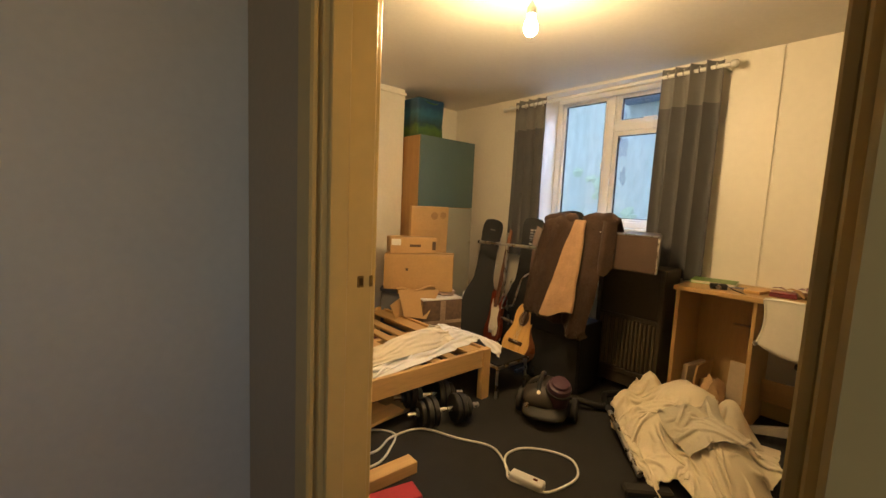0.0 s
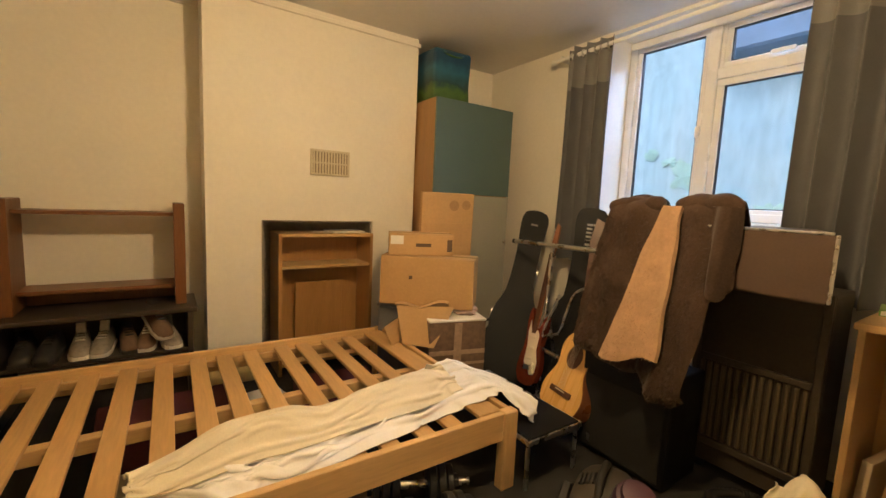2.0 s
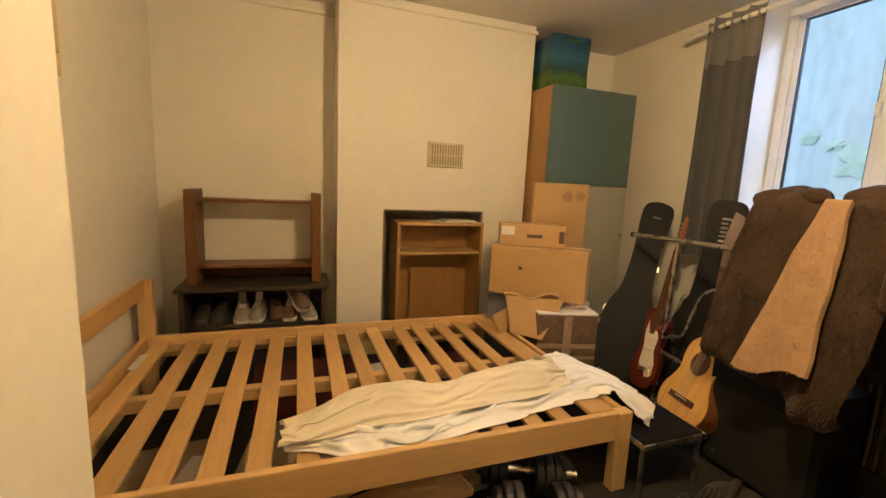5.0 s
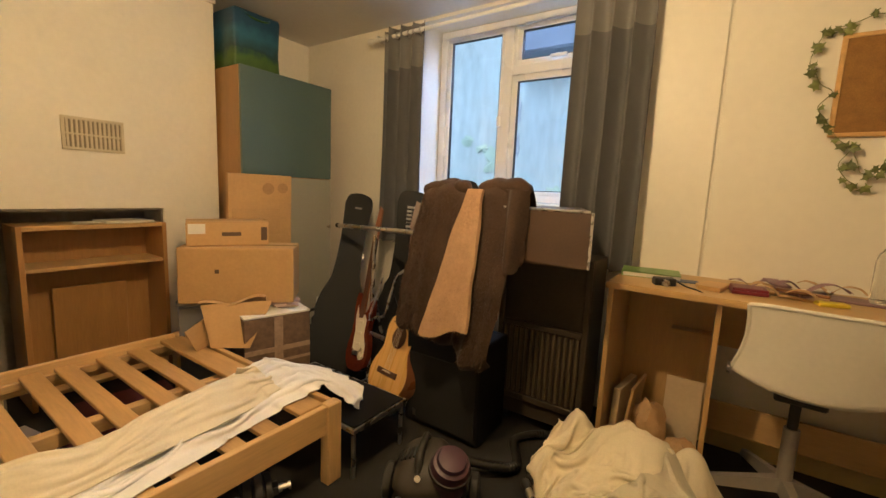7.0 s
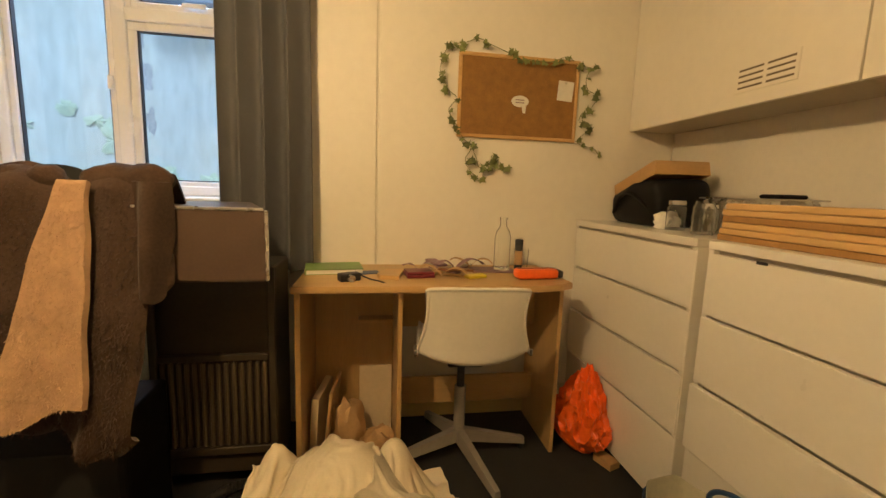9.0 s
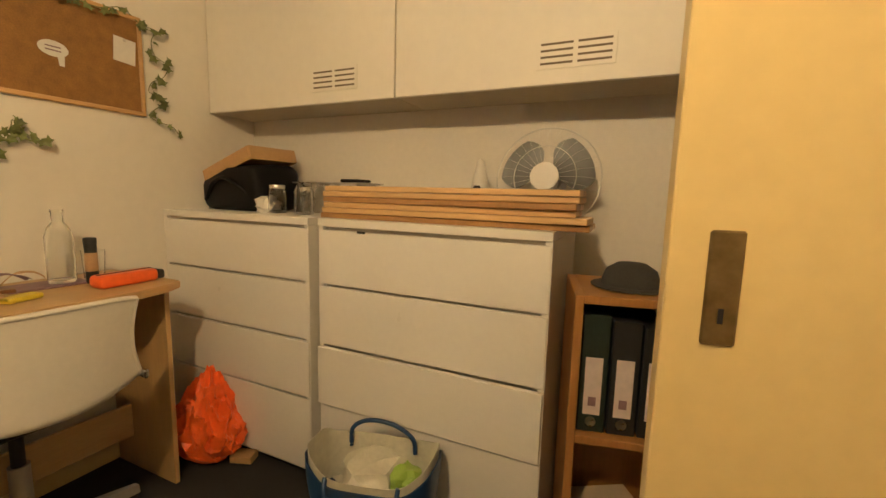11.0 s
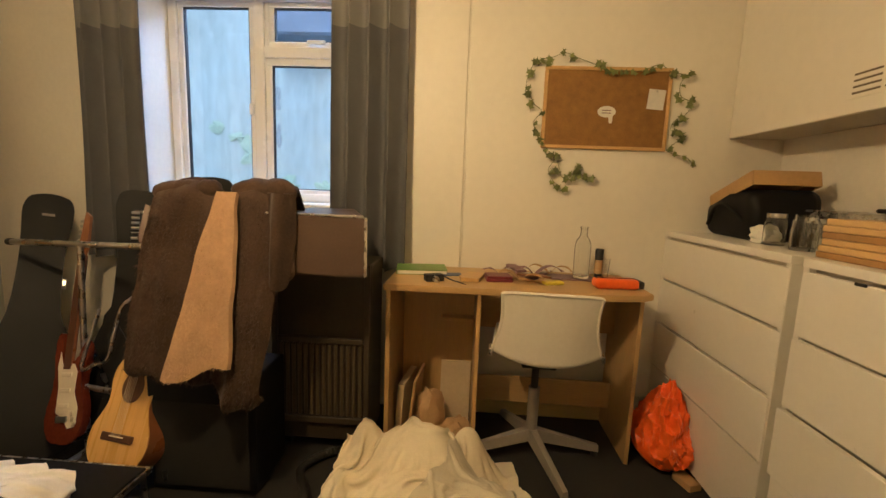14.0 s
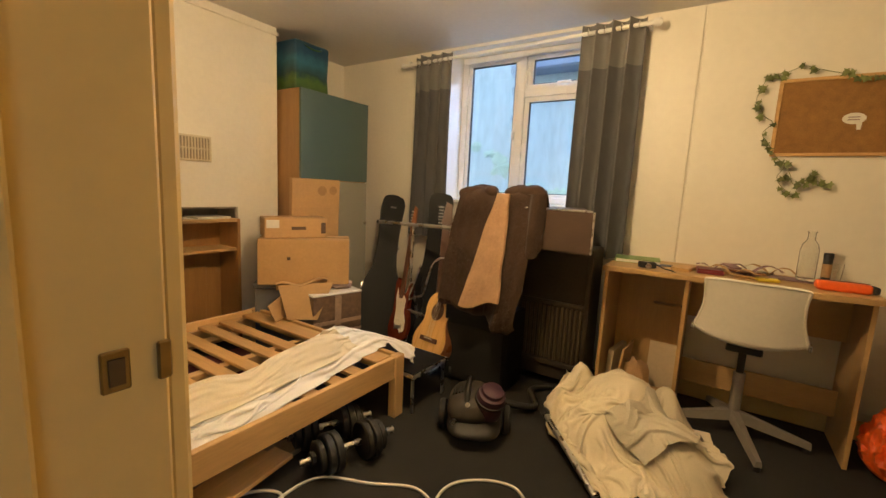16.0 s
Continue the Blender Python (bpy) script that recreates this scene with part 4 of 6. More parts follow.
def leaning(foot, head, face):
    """A pose with z from foot to head and -y turned to face."""
    z = (Vector(head) - Vector(foot)).normalized()
    y = -(Vector(face) - Vector(foot))
    y = (y - z * y.dot(z)).normalized()
    x = y.cross(z)
    m = Matrix((x, y, z)).transposed().to_4x4()
    return Matrix.Translation(foot) @ m


guitar_case(leaning((2.86, 2.72, 0.012), (3.36, 2.97, 1.09), (1.2, 1.0, 0.3)), "black hard guitar case leaning into the corner")
guitar_case(leaning((3.14, 2.47, 0.012), (3.36, 2.52, 1.09), (1.4, 1.2, 0.5)), "second black hard guitar case leaning on the wall", 1.10)

guitar_case(leaning((3.27, 2.17, 0.012), (3.41, 2.19, 1.09), (1.3, 1.1, 0.5)), "black hard guitar case standing behind the coat", 1.165)

SPRUCE = material("spruce_top", (0.70, 0.42, 0.13), 0.28, vary=0.10, scale=3, stretch=(12, 4, 0.5), bump=0.03, coat=0.4)
ROSE = material("rosewood", (0.09, 0.04, 0.022), 0.35, vary=0.2, scale=4, stretch=(6, 6, 0.6), bump=0.05)
MAHOG = material("mahogany_sides", (0.22, 0.08, 0.03), 0.3, vary=0.15, scale=4, bump=0.03, coat=0.4)
IVORY = material("ivory_plastic", (0.74, 0.68, 0.55), 0.35, vary=0.05, bump=0.02)


def classical_guitar(m):
    ob = thing("acoustic_guitar", m, "honey-coloured classical guitar leaning beside the coat", "guitar")
    up = pose(0, 0, 0, 90)
    body = outline_guitar(0.92)
    part("body", prism(body, -0.092, -0.004, bevel=0.004, m=up), MAHOG, ob, smooth=40)
    part("top", prism([(x * 0.995, y) for x, y in body], -0.004, 0.0015, m=up), SPRUCE, ob)
    part("rosette", lathe([(0.040, 0.0018), (0.058, 0.0018), (0.058, 0.0030), (0.040, 0.0030)], 28, m=pose(0, 0, 0.295) @ up), ROSE, ob, "ring round the sound hole")
    part("sound_hole", lathe([(0.002, 0.0016), (0.041, 0.0016), (0.041, 0.0026), (0.002, 0.0026)], 28, m=pose(0, 0, 0.295) @ up), DARK, ob)
    part("bridge", box(-0.085, 0.085, -0.011, -0.001, 0.100, 0.128, 0.003), ROSE, ob)
    part("saddle", box(-0.038, 0.038, -0.014, -0.011, 0.117, 0.121), IVORY, ob)
    part("neck", box(-0.027, 0.027, -0.002, 0.022, 0.40, 0.80, 0.006), MAHOG, ob)
    part("fretboard", box(-0.028, 0.028, -0.010, -0.002, 0.335, 0.80, 0.001), ROSE, ob)
    for k in range(12):
        z = 0.80 - 0.44 * (1 - 2 ** (-k / 9.0)) * 1.35
        part("fret", box(-0.027, 0.027, -0.0112, -0.0095, z, z + 0.0015), METAL, ob)
    hd = part("headstock", box(-0.036, 0.036, -0.004, 0.014, 0.80, 0.955, 0.004), ROSE, ob)
    for s in (-1, 1):
        for k in range(3):
            part("tuning_peg", rod((s * 0.036, 0.005, 0.835 + 0.04 * k), (s * 0.058, 0.005, 0.835 + 0.04 * k), 0.007, seg=8), IVORY, hd)
    b = bmesh.new()
    for k in range(6):
        x = -0.022 + 0.0088 * k
        rod((x, -0.014, 0.118), (x * 0.9, -0.012, 0.80), 0.0006, bm=b, seg=4)
    part("strings", b, IVORY, ob)
    return ob


classical_guitar(leaning((2.71, 2.175, 0.132), (3.02, 2.13, 0.83), (1.70, 2.36, 0.3)) @ Matrix.Diagonal((0.82, 0.96, 0.96, 1)))
RED = material("sunburst_red", (0.13, 0.025, 0.012), 0.22, vary=0.3, scale=6, bump=0.01, coat=0.6)


def electric_guitar(m, body_mat, label, plate_mat):
    ob = thing("electric_guitar", m, label, "guitar", "electric guitars")
    rows = ((0.0, 0.0), (0.08, 0.004), (0.14, 0.04), (0.158, 0.10), (0.145, 0.16), (0.115, 0.21), (0.108, 0.25), (0.125, 0.30), (0.135, 0.36), (0.11, 0.40), (0.085, 0.37), (0.06, 0.33), (0.03, 0.32), (-0.03, 0.32), (-0.05, 0.345), (-0.085, 0.42), (-0.115, 0.43), (-0.128, 0.37), (-0.112, 0.29), (-0.105, 0.24), (-0.12, 0.18), (-0.145, 0.12), (-0.14, 0.05), (-0.08, 0.004))
    pts = [(p.x, p.y) for p in smooth_path([(a, b_, 0) for a, b_ in rows], 3)]
    up = pose(0, 0, 0, 90)
    part("body", prism(pts, -0.042, 0, bevel=0.006, m=up), body_mat, ob, smooth=50)
    part("pickguard", prism([(-0.06, 0.12), (0.0, 0.10), (0.05, 0.06), (0.11, 0.08), (0.11, 0.14), (0.07, 0.20), (0.075, 0.28), (0.045, 0.31), (-0.05, 0.31), (-0.075, 0.36), (-0.085, 0.30), (-0.06, 0.22)], 0.0005, 0.003, m=up), plate_mat, ob, "white scratch plate")
    for z in (0.14, 0.20, 0.26):
        part("pickup", box(-0.04, 0.04, -0.009, -0.003, z, z + 0.016, 0.002), IVORY, ob)
    part("bridge", box(-0.04, 0.04, -0.012, -0.001, 0.085, 0.11, 0.002), METAL, ob)
    for k in range(3):
        part("control_knob", rod((0.07 + 0.012 * k, -0.003, 0.12 - 0.022 * k), (0.07 + 0.012 * k, -0.018, 0.12 - 0.022 * k), 0.010, seg=12), IVORY, ob)
    neck_mat = ROSE if body_mat is CASE else MAHOG
    part("neck", box(-0.025, 0.025, -0.008, 0.014, 0.30, 0.76, 0.005), neck_mat, ob)
    part("fretboard", box(-0.026, 0.026, -0.013, -0.008, 0.29, 0.76), ROSE, ob)
    hd = part("headstock", prism([(-0.022, 0.76), (0.022, 0.76), (0.038, 0.80), (0.030, 0.93), (-0.01, 0.95), (-0.035, 0.80)], -0.006, 0.010, m=up), neck_mat, ob)
    for k in range(6):
        part("tuning_peg", rod((-0.03, 0.0, 0.80 + 0.022 * k), (-0.058, 0.0, 0.80 + 0.022 * k), 0.006, seg=8), METAL, hd)
    return ob


electric_guitar(leaning((2.87, 2.525, 0.10), (3.14, 2.60, 0.92), (1.70, 2.55, 0.3)) @ Matrix.Diagonal((0.54, 0.84, 1.0, 1)), RED, "sunburst red electric guitar with a white scratch plate", IVORY)
electric_guitar(leaning((2.98, 2.27, 0.12), (3.20, 2.36, 1.06), (1.35, 1.0, 0.4)), CASE, "black electric guitar standing on the rack", CASE)

# rack for guitars
rack = thing("guitar_rack", pose(0, 0, 0), "steel guitar rack with a tubular top bar", "guitar stand")
P0, P1 = Vector((3.06, 2.856, 0.871)), Vector((2.965, 2.11, 0.893))
part("top_bar", rod(P0, P1, 0.0125), METAL, rack, smooth=40)
part("end_cap", rod(P0 + (P0 - P1).normalized() * 0.02, P0, 0.0145), DARK, rack, smooth=40)
for s in (0.46, 0.92):
    p = P0.lerp(P1, s)
    part("leg", rod(p, (p.x - 0.04, p.y, 0.012), 0.011), METAL, rack, smooth=40)
    part("foot", rod((p.x - 0.20, p.y, 0.012), (p.x + 0.16, p.y, 0.012), 0.012), METAL, rack, smooth=40)
    part("rear_strut", rod((p.x + 0.0, p.y, 0.50), (p.x + 0.14, p.y, 0.012), 0.009), METAL, rack, smooth=40)
part("low_bar", rod((2.97, 2.52, 0.30), (2.90, 2.08, 0.30), 0.011), METAL, rack, smooth=40)
part("yoke", tube([(2.955, 2.215, 0.70), (2.95, 2.25, 0.69), (2.945, 2.295, 0.645), (2.935, 2.325, 0.54), (2.92, 2.345, 0.445), (2.92, 2.40, 0.42), (2.92, 2.455, 0.40), (2.935, 2.425, 0.52), (2.95, 2.39, 0.635)], 0.0065, 6), METAL, rack, "bent chrome cradle", 60)

# low black footstool with a steel rim
st = thing("footstool", pose(2.50, 2.27, 0, 0, 0, 0), "low black vinyl footstool with a steel rim", "footstool")
part("top", box(-0.145, 0.145, -0.295, 0.295, 0.185, 0.212, 0.004), CASE, st)
for a in ((-0.155, -0.145, -0.305, 0.305), (0.145, 0.155, -0.305, 0.305), (-0.145, 0.145, -0.305, -0.295), (-0.145, 0.145, 0.295, 0.305)):
    part("rim", box(a[0], a[1], a[2], a[3], 0.188, 0.208, 0.002), METAL, st)
for x in (-0.138, 0.138):
    for y in (-0.285, 0.285):
        part("leg", rod((x, y, 0), (x, y, 0.186), 0.009), METAL, st, smooth=40)

# case on a stand, amplifier box and coat
HOOD = material("brown_enamel", (0.080, 0.050, 0.035), 0.35, vary=0.15, scale=8, bump=0.1, fine=120)
ht = thing("equipment_case", pose(2.83, 1.30, 0), "brown vinyl equipment case with steel edges, set on a heater", "case")
part("shell", prism([(0, 0), (0.45, 0.16), (0.45, 0.36), (0, 0.36)], 0.84, 1.055, bevel=0.008), HOOD, ht, "brown vinyl shell")
part("edge_strip", box(-0.003, 0.008, -0.003, 0.006, 0.845, 1.050, 0.002), METAL, ht, "steel edge")
part("edge_strip", box(-0.002, 0.006, 0.010, 0.35, 1.048, 1.057, 0.002), METAL, ht, "steel edge")
part("leg", rod((2.85, 1.640, 0.845), (2.86, 1.685, 0.0), 0.009), METAL, ht, "chrome leg", 40)
DIMB = material("dark_brown_enamel", (0.045, 0.034, 0.022), 0.5, gloss=0.35, vary=0.2, scale=6, bump=0.1)
RIB = material("bronze_rib", (0.085, 0.065, 0.037), 0.5, gloss=0.35, vary=0.15, bump=0.05)
heat = thing("cabinet_heater", pose(3.09, 1.345, 0), "dark brown metal cabinet heater with a ribbed lower grille", "heater")
part("body", box(0.02, 0.25, 0.0, 0.42, 0.05, 0.838, 0.008, seg=2), DIMB, heat)
part("side_cheek", box(0.0, 0.02, 0.0, 0.025, 0.05, 0.838, 0.003), DIMB, heat)
part("side_cheek", box(0.0, 0.02, 0.395, 0.42, 0.05, 0.838, 0.003), DIMB, heat)
for k in range(14):
    part("rib", box(0.0, 0.020, 0.032 + k * 0.0262, 0.046 + k * 0.0262, 0.17, 0.49, 0.004), RIB, heat)
part("cross_rail", box(0.0, 0.020, 0.026, 0.394, 0.495, 0.520, 0.003), DIMB, heat)
part("cross_rail", box(0.0, 0.020, 0.026, 0.394, 0.135, 0.165, 0.003), DIMB, heat)
for y in (0.05, 0.37):
    for x in (0.06, 0.21):
        part("castor", rod((x, y - 0.012, 0.025), (x, y + 0.012, 0.025), 0.025, seg=14), DARK, heat, smooth=40)
amp = thing("amplifier", pose(2.80, 1.69, 0), "black cloth-fronted guitar amplifier on the carpet", "amplifier")
part("cabinet", box(0, 0.25, 0, 0.40, 0.01, 0.46, 0.008, seg=2), CASE, amp)
part("grille", box(-0.006, 0.0, 0.02, 0.38, 0.03, 0.36, 0.003), material("grille_cloth", (0.012, 0.012, 0.012), 0.9, vary=0.3, bump=0.4, fine=400), amp)
part("badge", box(-0.009, -0.006, 0.335, 0.35, 0.05, 0.085, 0.001), METAL, amp)
for y in (0.04, 0.36):
    for x in (0.04, 0.21):
        part("foot", rod((x, y, 0), (x, y, 0.012), 0.015), DARK, amp)
VELVET = material("brown_velvet", (0.058, 0.036, 0.025), 0.95, vary=0.35, scale=9, bump=0.9, fine=130, sheen=0.08, gloss=0.15)
FLEECE = material("tan_fleece", (0.44, 0.285, 0.17), 0.95, vary=0.16, scale=14, bump=0.6, fine=70, gloss=0.15)
coat = thing("coat", pose(0, 0, 0), "dark brown fur coat with tan fleece lining, hung over equipment", "coat")


def coat_front(u, v):
    """u across from the far side to the near side, v from the top down."""
    y = 2.055 - 0.455 * u + 0.02 * math.sin(v * 3 + u * 4)
    side = max(0.0, min(1.0, (u - 0.58) / 0.12))
    y += 0.030 * v * (1 - side) + 0.015 * v * side
    gap = math.exp(-((u - 0.52) / 0.13) ** 2)
    folds = math.sin(u * 17 + 1.5 * noise.noise(Vector((u * 3, v * 1.5, 4)))) + 0.5 * math.sin(u * 37 + v * 2)
    x = 2.875 - 0.17 * v ** 0.8 + 0.05 * gap * v + 0.012 * folds * (0.35 + 0.7 * v) + 0.020 * noise.noise(Vector((u * 5, v * 5, 1)))
    x -= 0.045 * side * math.sin(math.pi * max(0.0, min(1.0, (u - 0.62) / 0.38))) * (0.3 + 0.7 * v)
    bottom = 0.462 + 0.02 * math.sin(u * 9 + 0.6) - 0.085 * side + 0.05 * max(0.0, (u - 0.9) / 0.1)
    top = 1.128 + 0.022 * abs(math.sin(u * 6.3)) - 0.035 * gap
    if v < 0.08:
        x += 0.05 * (1 - v / 0.08) ** 2
    if v > 0.93:
        x += 0.05 * ((v - 0.93) / 0.07) ** 2
    return (x, y, top - (top - bottom) * v)


def coat_back(u, v):
    x, y, z = coat_front(u, 0.0)
    return (x + 0.02 + 0.16 * v, y, z + 0.010 - 0.30 * v ** 1.5 + 0.02 * math.sin(u * 8) * v)


part("front", sheet(coat_front, 90, 54, 0.016), VELVET, coat, smooth=80)
part("back", sheet(coat_back, 50, 14, 0.016), VELVET, coat, smooth=80)


def fleece_panel(u, v):
    half = 0.034 + 0.081 * v ** 0.95
    y = 1.768 + 0.037 * v + half * (1 - 2 * u) + 0.007 * noise.noise(Vector((u * 2, v * 5, 2)))
    x = 2.845 - 0.150 * v ** 0.85 - 0.012 + 0.006 * noise.noise(Vector((u * 5, v * 6, 8)))
    x += 0.010 * math.sin(u * 8 + v * 3) * v
    return (x - 0.018, y, 1.115 - (0.605 - 0.05 * u + 0.012 * math.sin(u * 6)) * v)


part("lining", sheet(fleece_panel, 24, 40, 0.018), FLEECE, coat, "tan fleece lining", 80)


def roll(y0, y1, x, z, r, seed, name, mat):
    """A lumpy roll of cloth along y."""
    pts = [(x + 0.02 * noise.noise(Vector((k, seed, 0))), y0 + (y1 - y0) * k / 5, z + 0.018 * noise.noise(Vector((k * 1.3, seed, 4)))) for k in range(6)]
    b = tube(pts, lambda s: r * (0.35 + 0.65 * math.sin(math.pi * min(1, max(0, s))) ** 0.5) * (1 + 0.10 * math.sin(s * 11)), 5, 14)
    for v in b.verts:
        v.co += Vector((noise.noise(v.co * 30), noise.noise(v.co * 30 + Vector((7, 0, 0))), noise.noise(v.co * 30 + Vector((0, 7, 0))))) * 0.007
    return part(name, b, mat, coat, smooth=80)


roll(2.09, 1.94, 2.90, 1.118, 0.036, 1.0, "collar", VELVET)
roll(1.99, 1.85, 2.91, 1.122, 0.036, 2.0, "collar", VELVET)
roll(1.80, 1.57, 2.90, 1.125, 0.044, 3.0, "collar", VELVET)


def side_sleeve(u, v):
    """An empty sleeve hanging flat at the near end."""
    half = 0.060 - 0.018 * v
    y = 1.588 - 0.012 * v + half * (1 - 2 * u) * 0.75
    x = 2.815 - 0.020 * v + 0.020 * math.sin(u * math.pi * 2 + v * 3) - 0.030 * math.sin(math.pi * u)
    return (x, y, 1.12 - 0.27 * v - 0.05 * math.sin(math.pi * u) * v)


part("sleeve", sheet(side_sleeve, 16, 24, 0.02), VELVET, coat, smooth=80)


def pile(fn, count, length, out, mat, name, label):
    """Short tufts of pile standing off a bent sheet."""
    rng = random.Random(count)
    b = bmesh.new()
    for k in range(count):
        u, v = rng.random(), rng.random()
        p = Vector(fn(u, v))
        q = Vector((-1, rng.uniform(-0.8, 0.8), rng.uniform(-0.9, 0.3))).normalized()
        side = q.cross(Vector((0, rng.uniform(-1, 1), 1))).normalized() * rng.uniform(0.0012, 0.0026)
        base = p + Vector((-out, 0, 0))
        tip = base + q * length * rng.uniform(0.6, 1.3) + Vector((0, 0, -length * 0.4))
        b.faces.new([b.verts.new(base - side), b.verts.new(base + side), b.verts.new(tip)])
    tagged(part(name, b, mat, coat, label), kind="stuff")


pile(coat_front, 9000, 0.013, 0.007, VELVET, "fur", "short brown fur")
pile(fleece_panel, 4500, 0.008, 0.008, FLEECE, "fleece_nap", "tan fleece pile")

# ---- curtains ----
CURT = material("grey_curtain_cloth", (0.088, 0.088, 0.092), 0.85, vary=0.15, scale=8, bump=0.35, fine=220, sheen=0.12)
CURT_TOP = material("lighter_grey_band", (0.165, 0.160, 0.155), 0.8, vary=0.1, scale=8, bump=0.35, fine=220, sheen=0.12)
pole = thing("curtain_pole", pose(3.42, 0, 2.085), "white curtain pole with round finials", "curtain pole")
part("pole", rod((0, 1.22, 0.0), (0, 2.96, -0.03), 0.0125), WHITEPL, pole, smooth=40)
part("finial", lathe([(0.012, 0), (0.022, 0.01), (0.022, 0.035), (0.012, 0.045)], 16, m=pose(0, 1.23, 0, 90)), WHITEPL, pole, smooth=40)
part("finial", lathe([(0.012, 0), (0.018, 0.01), (0.018, 0.03), (0.010, 0.035)], 16, m=pose(0, 2.955, -0.03, -90)), WHITEPL, pole, smooth=40)
for y in (1.25, 2.92):
    part("bracket", box(0.0, 0.109, y - 0.008, y + 0.008, -0.035 if y > 2 else -0.012, 0.0 if y > 2 else 0.012, 0.002), WHITEPL, pole)


def curtain(y0, y1, ztop, zlow, folds, flare, label, seed):
    ob = thing("curtain", pose(3.42, (y0 + y1) / 2, 0), label, "curtain", "window curtains")
    half = (y1 - y0) / 2
    seam = ztop - 0.25

    def cloth(z0, z1):
        def fn(u, v):
            z = z0 + (z1 - z0) * v
            d = (ztop - z) / (ztop - zlow)
            a = u * folds * 2 * math.pi
            amp_ = 0.028 + 0.012 * d + 0.008 * math.sin(u * 5 + seed)
            s = math.sin(a + 0.5 * math.sin(d * 2.2 + seed) + 0.4 * noise.noise(Vector((u * 4, d * 2, seed))))
            return (amp_ * s - 0.008 * d, half * (1 - 2 * u) * (1 + flare * d) + 0.012 * math.cos(a), z)
        return fn
    part("cloth", sheet(cloth(seam, zlow), 88, 30, 0.003), CURT, ob, "dark grey cloth", 80)
    part("top_band", sheet(cloth(ztop, seam), 88, 8, 0.003), CURT_TOP, ob, "lighter grey top band", 80)
    for k in range(int(folds * 2)):
        u = (k + 0.5) / (folds * 2)
        part("eyelet", lathe([(0.017, -0.004), (0.024, 0), (0.017, 0.004)], 14, m=pose(0, half * (1 - 2 * u), 2.085 - (0.03 if y0 > 2 else 0.0), 90)), METAL, ob)
    return ob


curtain(2.535, 2.85, 2.105, 0.76, 3.5, 0.0, "dark grey eyelet curtain with a paler top band, drawn aside", 1.0)
curtain(1.275, 1.60, 2.125, 0.76, 3.5, 0.04, "dark grey eyelet curtain with a paler top band, drawn back", 4.0)

# ---- desk ----
desk = thing("desk", pose(3.06, 0.205, 0), "beech-veneer desk with an open side bay, cluttered top", "desk")
top_outline = [(0.0, 1.08), (0.0, 0.16), (0.02, 0.06), (0.055, 0.0), (0.455, 0.0), (0.455, 1.08)]
part("top", prism(top_outline, 0.746, 0.772, bevel=0.003), BEECH, desk)
part("side_panel", box(0.035, 0.45, 1.055, 1.075, 0, 0.746, 0.002), BEECH_Z, desk)
part("side_panel", box(0.10, 0.45, 0.012, 0.030, 0, 0.746, 0.002), BEECH_Z, desk)
part("divider", box(0.035, 0.45, 0.683, 0.701, 0, 0.746, 0.002), BEECH_Z, desk)
part("back_panel", box(0.425, 0.437, 0.701, 1.055, 0.03, 0.746), BEECH_Z, desk)
part("shelf_stub", box(0.36, 0.425, 0.702, 0.86, 0.52, 0.535, 0.001), BEECH, desk)
part("stretcher", box(0.34, 0.356, 0.030, 0.683, 0.13, 0.26, 0.002), BEECH, desk)
part("modesty_panel", box(0.36, 0.372, 0.030, 0.683, 0.50, 0.746, 0.001), BEECH, desk)
sock = thing("wall_socket", pose(XE - 0.010, 0.56, 0.36), "white plastic wall socket behind the desk", "socket", kind="structure")
part("plate", box(-0.010, -0.0005, -0.075, 0.075, 0, 0.087, 0.003), WHITEPL, sock)
for y in (-0.04, 0.04):
    part("socket_hole", box(-0.011, -0.009, y - 0.014, y + 0.014, 0.03, 0.045), DARK, sock)
# desk bay contents
KRAFT = material("kraft_paper", (0.47, 0.30, 0.14), 0.7, vary=0.15, scale=7, bump=0.25)
PALE = material("pale_card", (0.62, 0.50, 0.33), 0.7, vary=0.08, bump=0.1)
solid("cardboard_sheet", box(-0.075, 0.075, -0.006, 0.006, 0, 0.30, 0.002), PALE, "pale card panel leaning inside the desk bay", "card", kind="thing").matrix_world = pose(3.43, 0.985, 0.0, 8, 0, 90) @ pose(0, 0, 0, 0, 0, 0)
for k, (y, h_, t_) in enumerate(((1.225, 0.27, 0.03), (1.185, 0.29, 0.012))):
    solid("folder", box(-0.11, 0.11, -t_ / 2, t_ / 2, 0, h_, 0.002), KRAFT if k % 2 else PALE, "brown card folder standing in the desk bay", "folder", kind="thing", group="folders in the desk bay").matrix_world = pose(3.33, y, 0, 3 + 3 * k, 0, rnd(-9, 9))
crumple(pose(3.30, 1.10, 0, 0, 0, 20), 0.075, 1.9, KRAFT, "paper_bag", "crumpled brown paper bag standing in the desk bay", "bag", 17.0)
for k, (x, y, r) in enumerate(((3.18, 1.0, 0.08), (3.17, 1.08, 0.06), (3.24, 0.97, 0.075), (3.20, 1.16, 0.05))):
    crumple(pose(x, y, 0.0, 0, 0, 40 * k), r, 0.75 + 0.12 * k, KRAFT if k % 2 == 0 else PALE, "crumpled_paper", "crumpled brown packing paper in the desk bay", "paper", 11.0 + k, "packing paper")

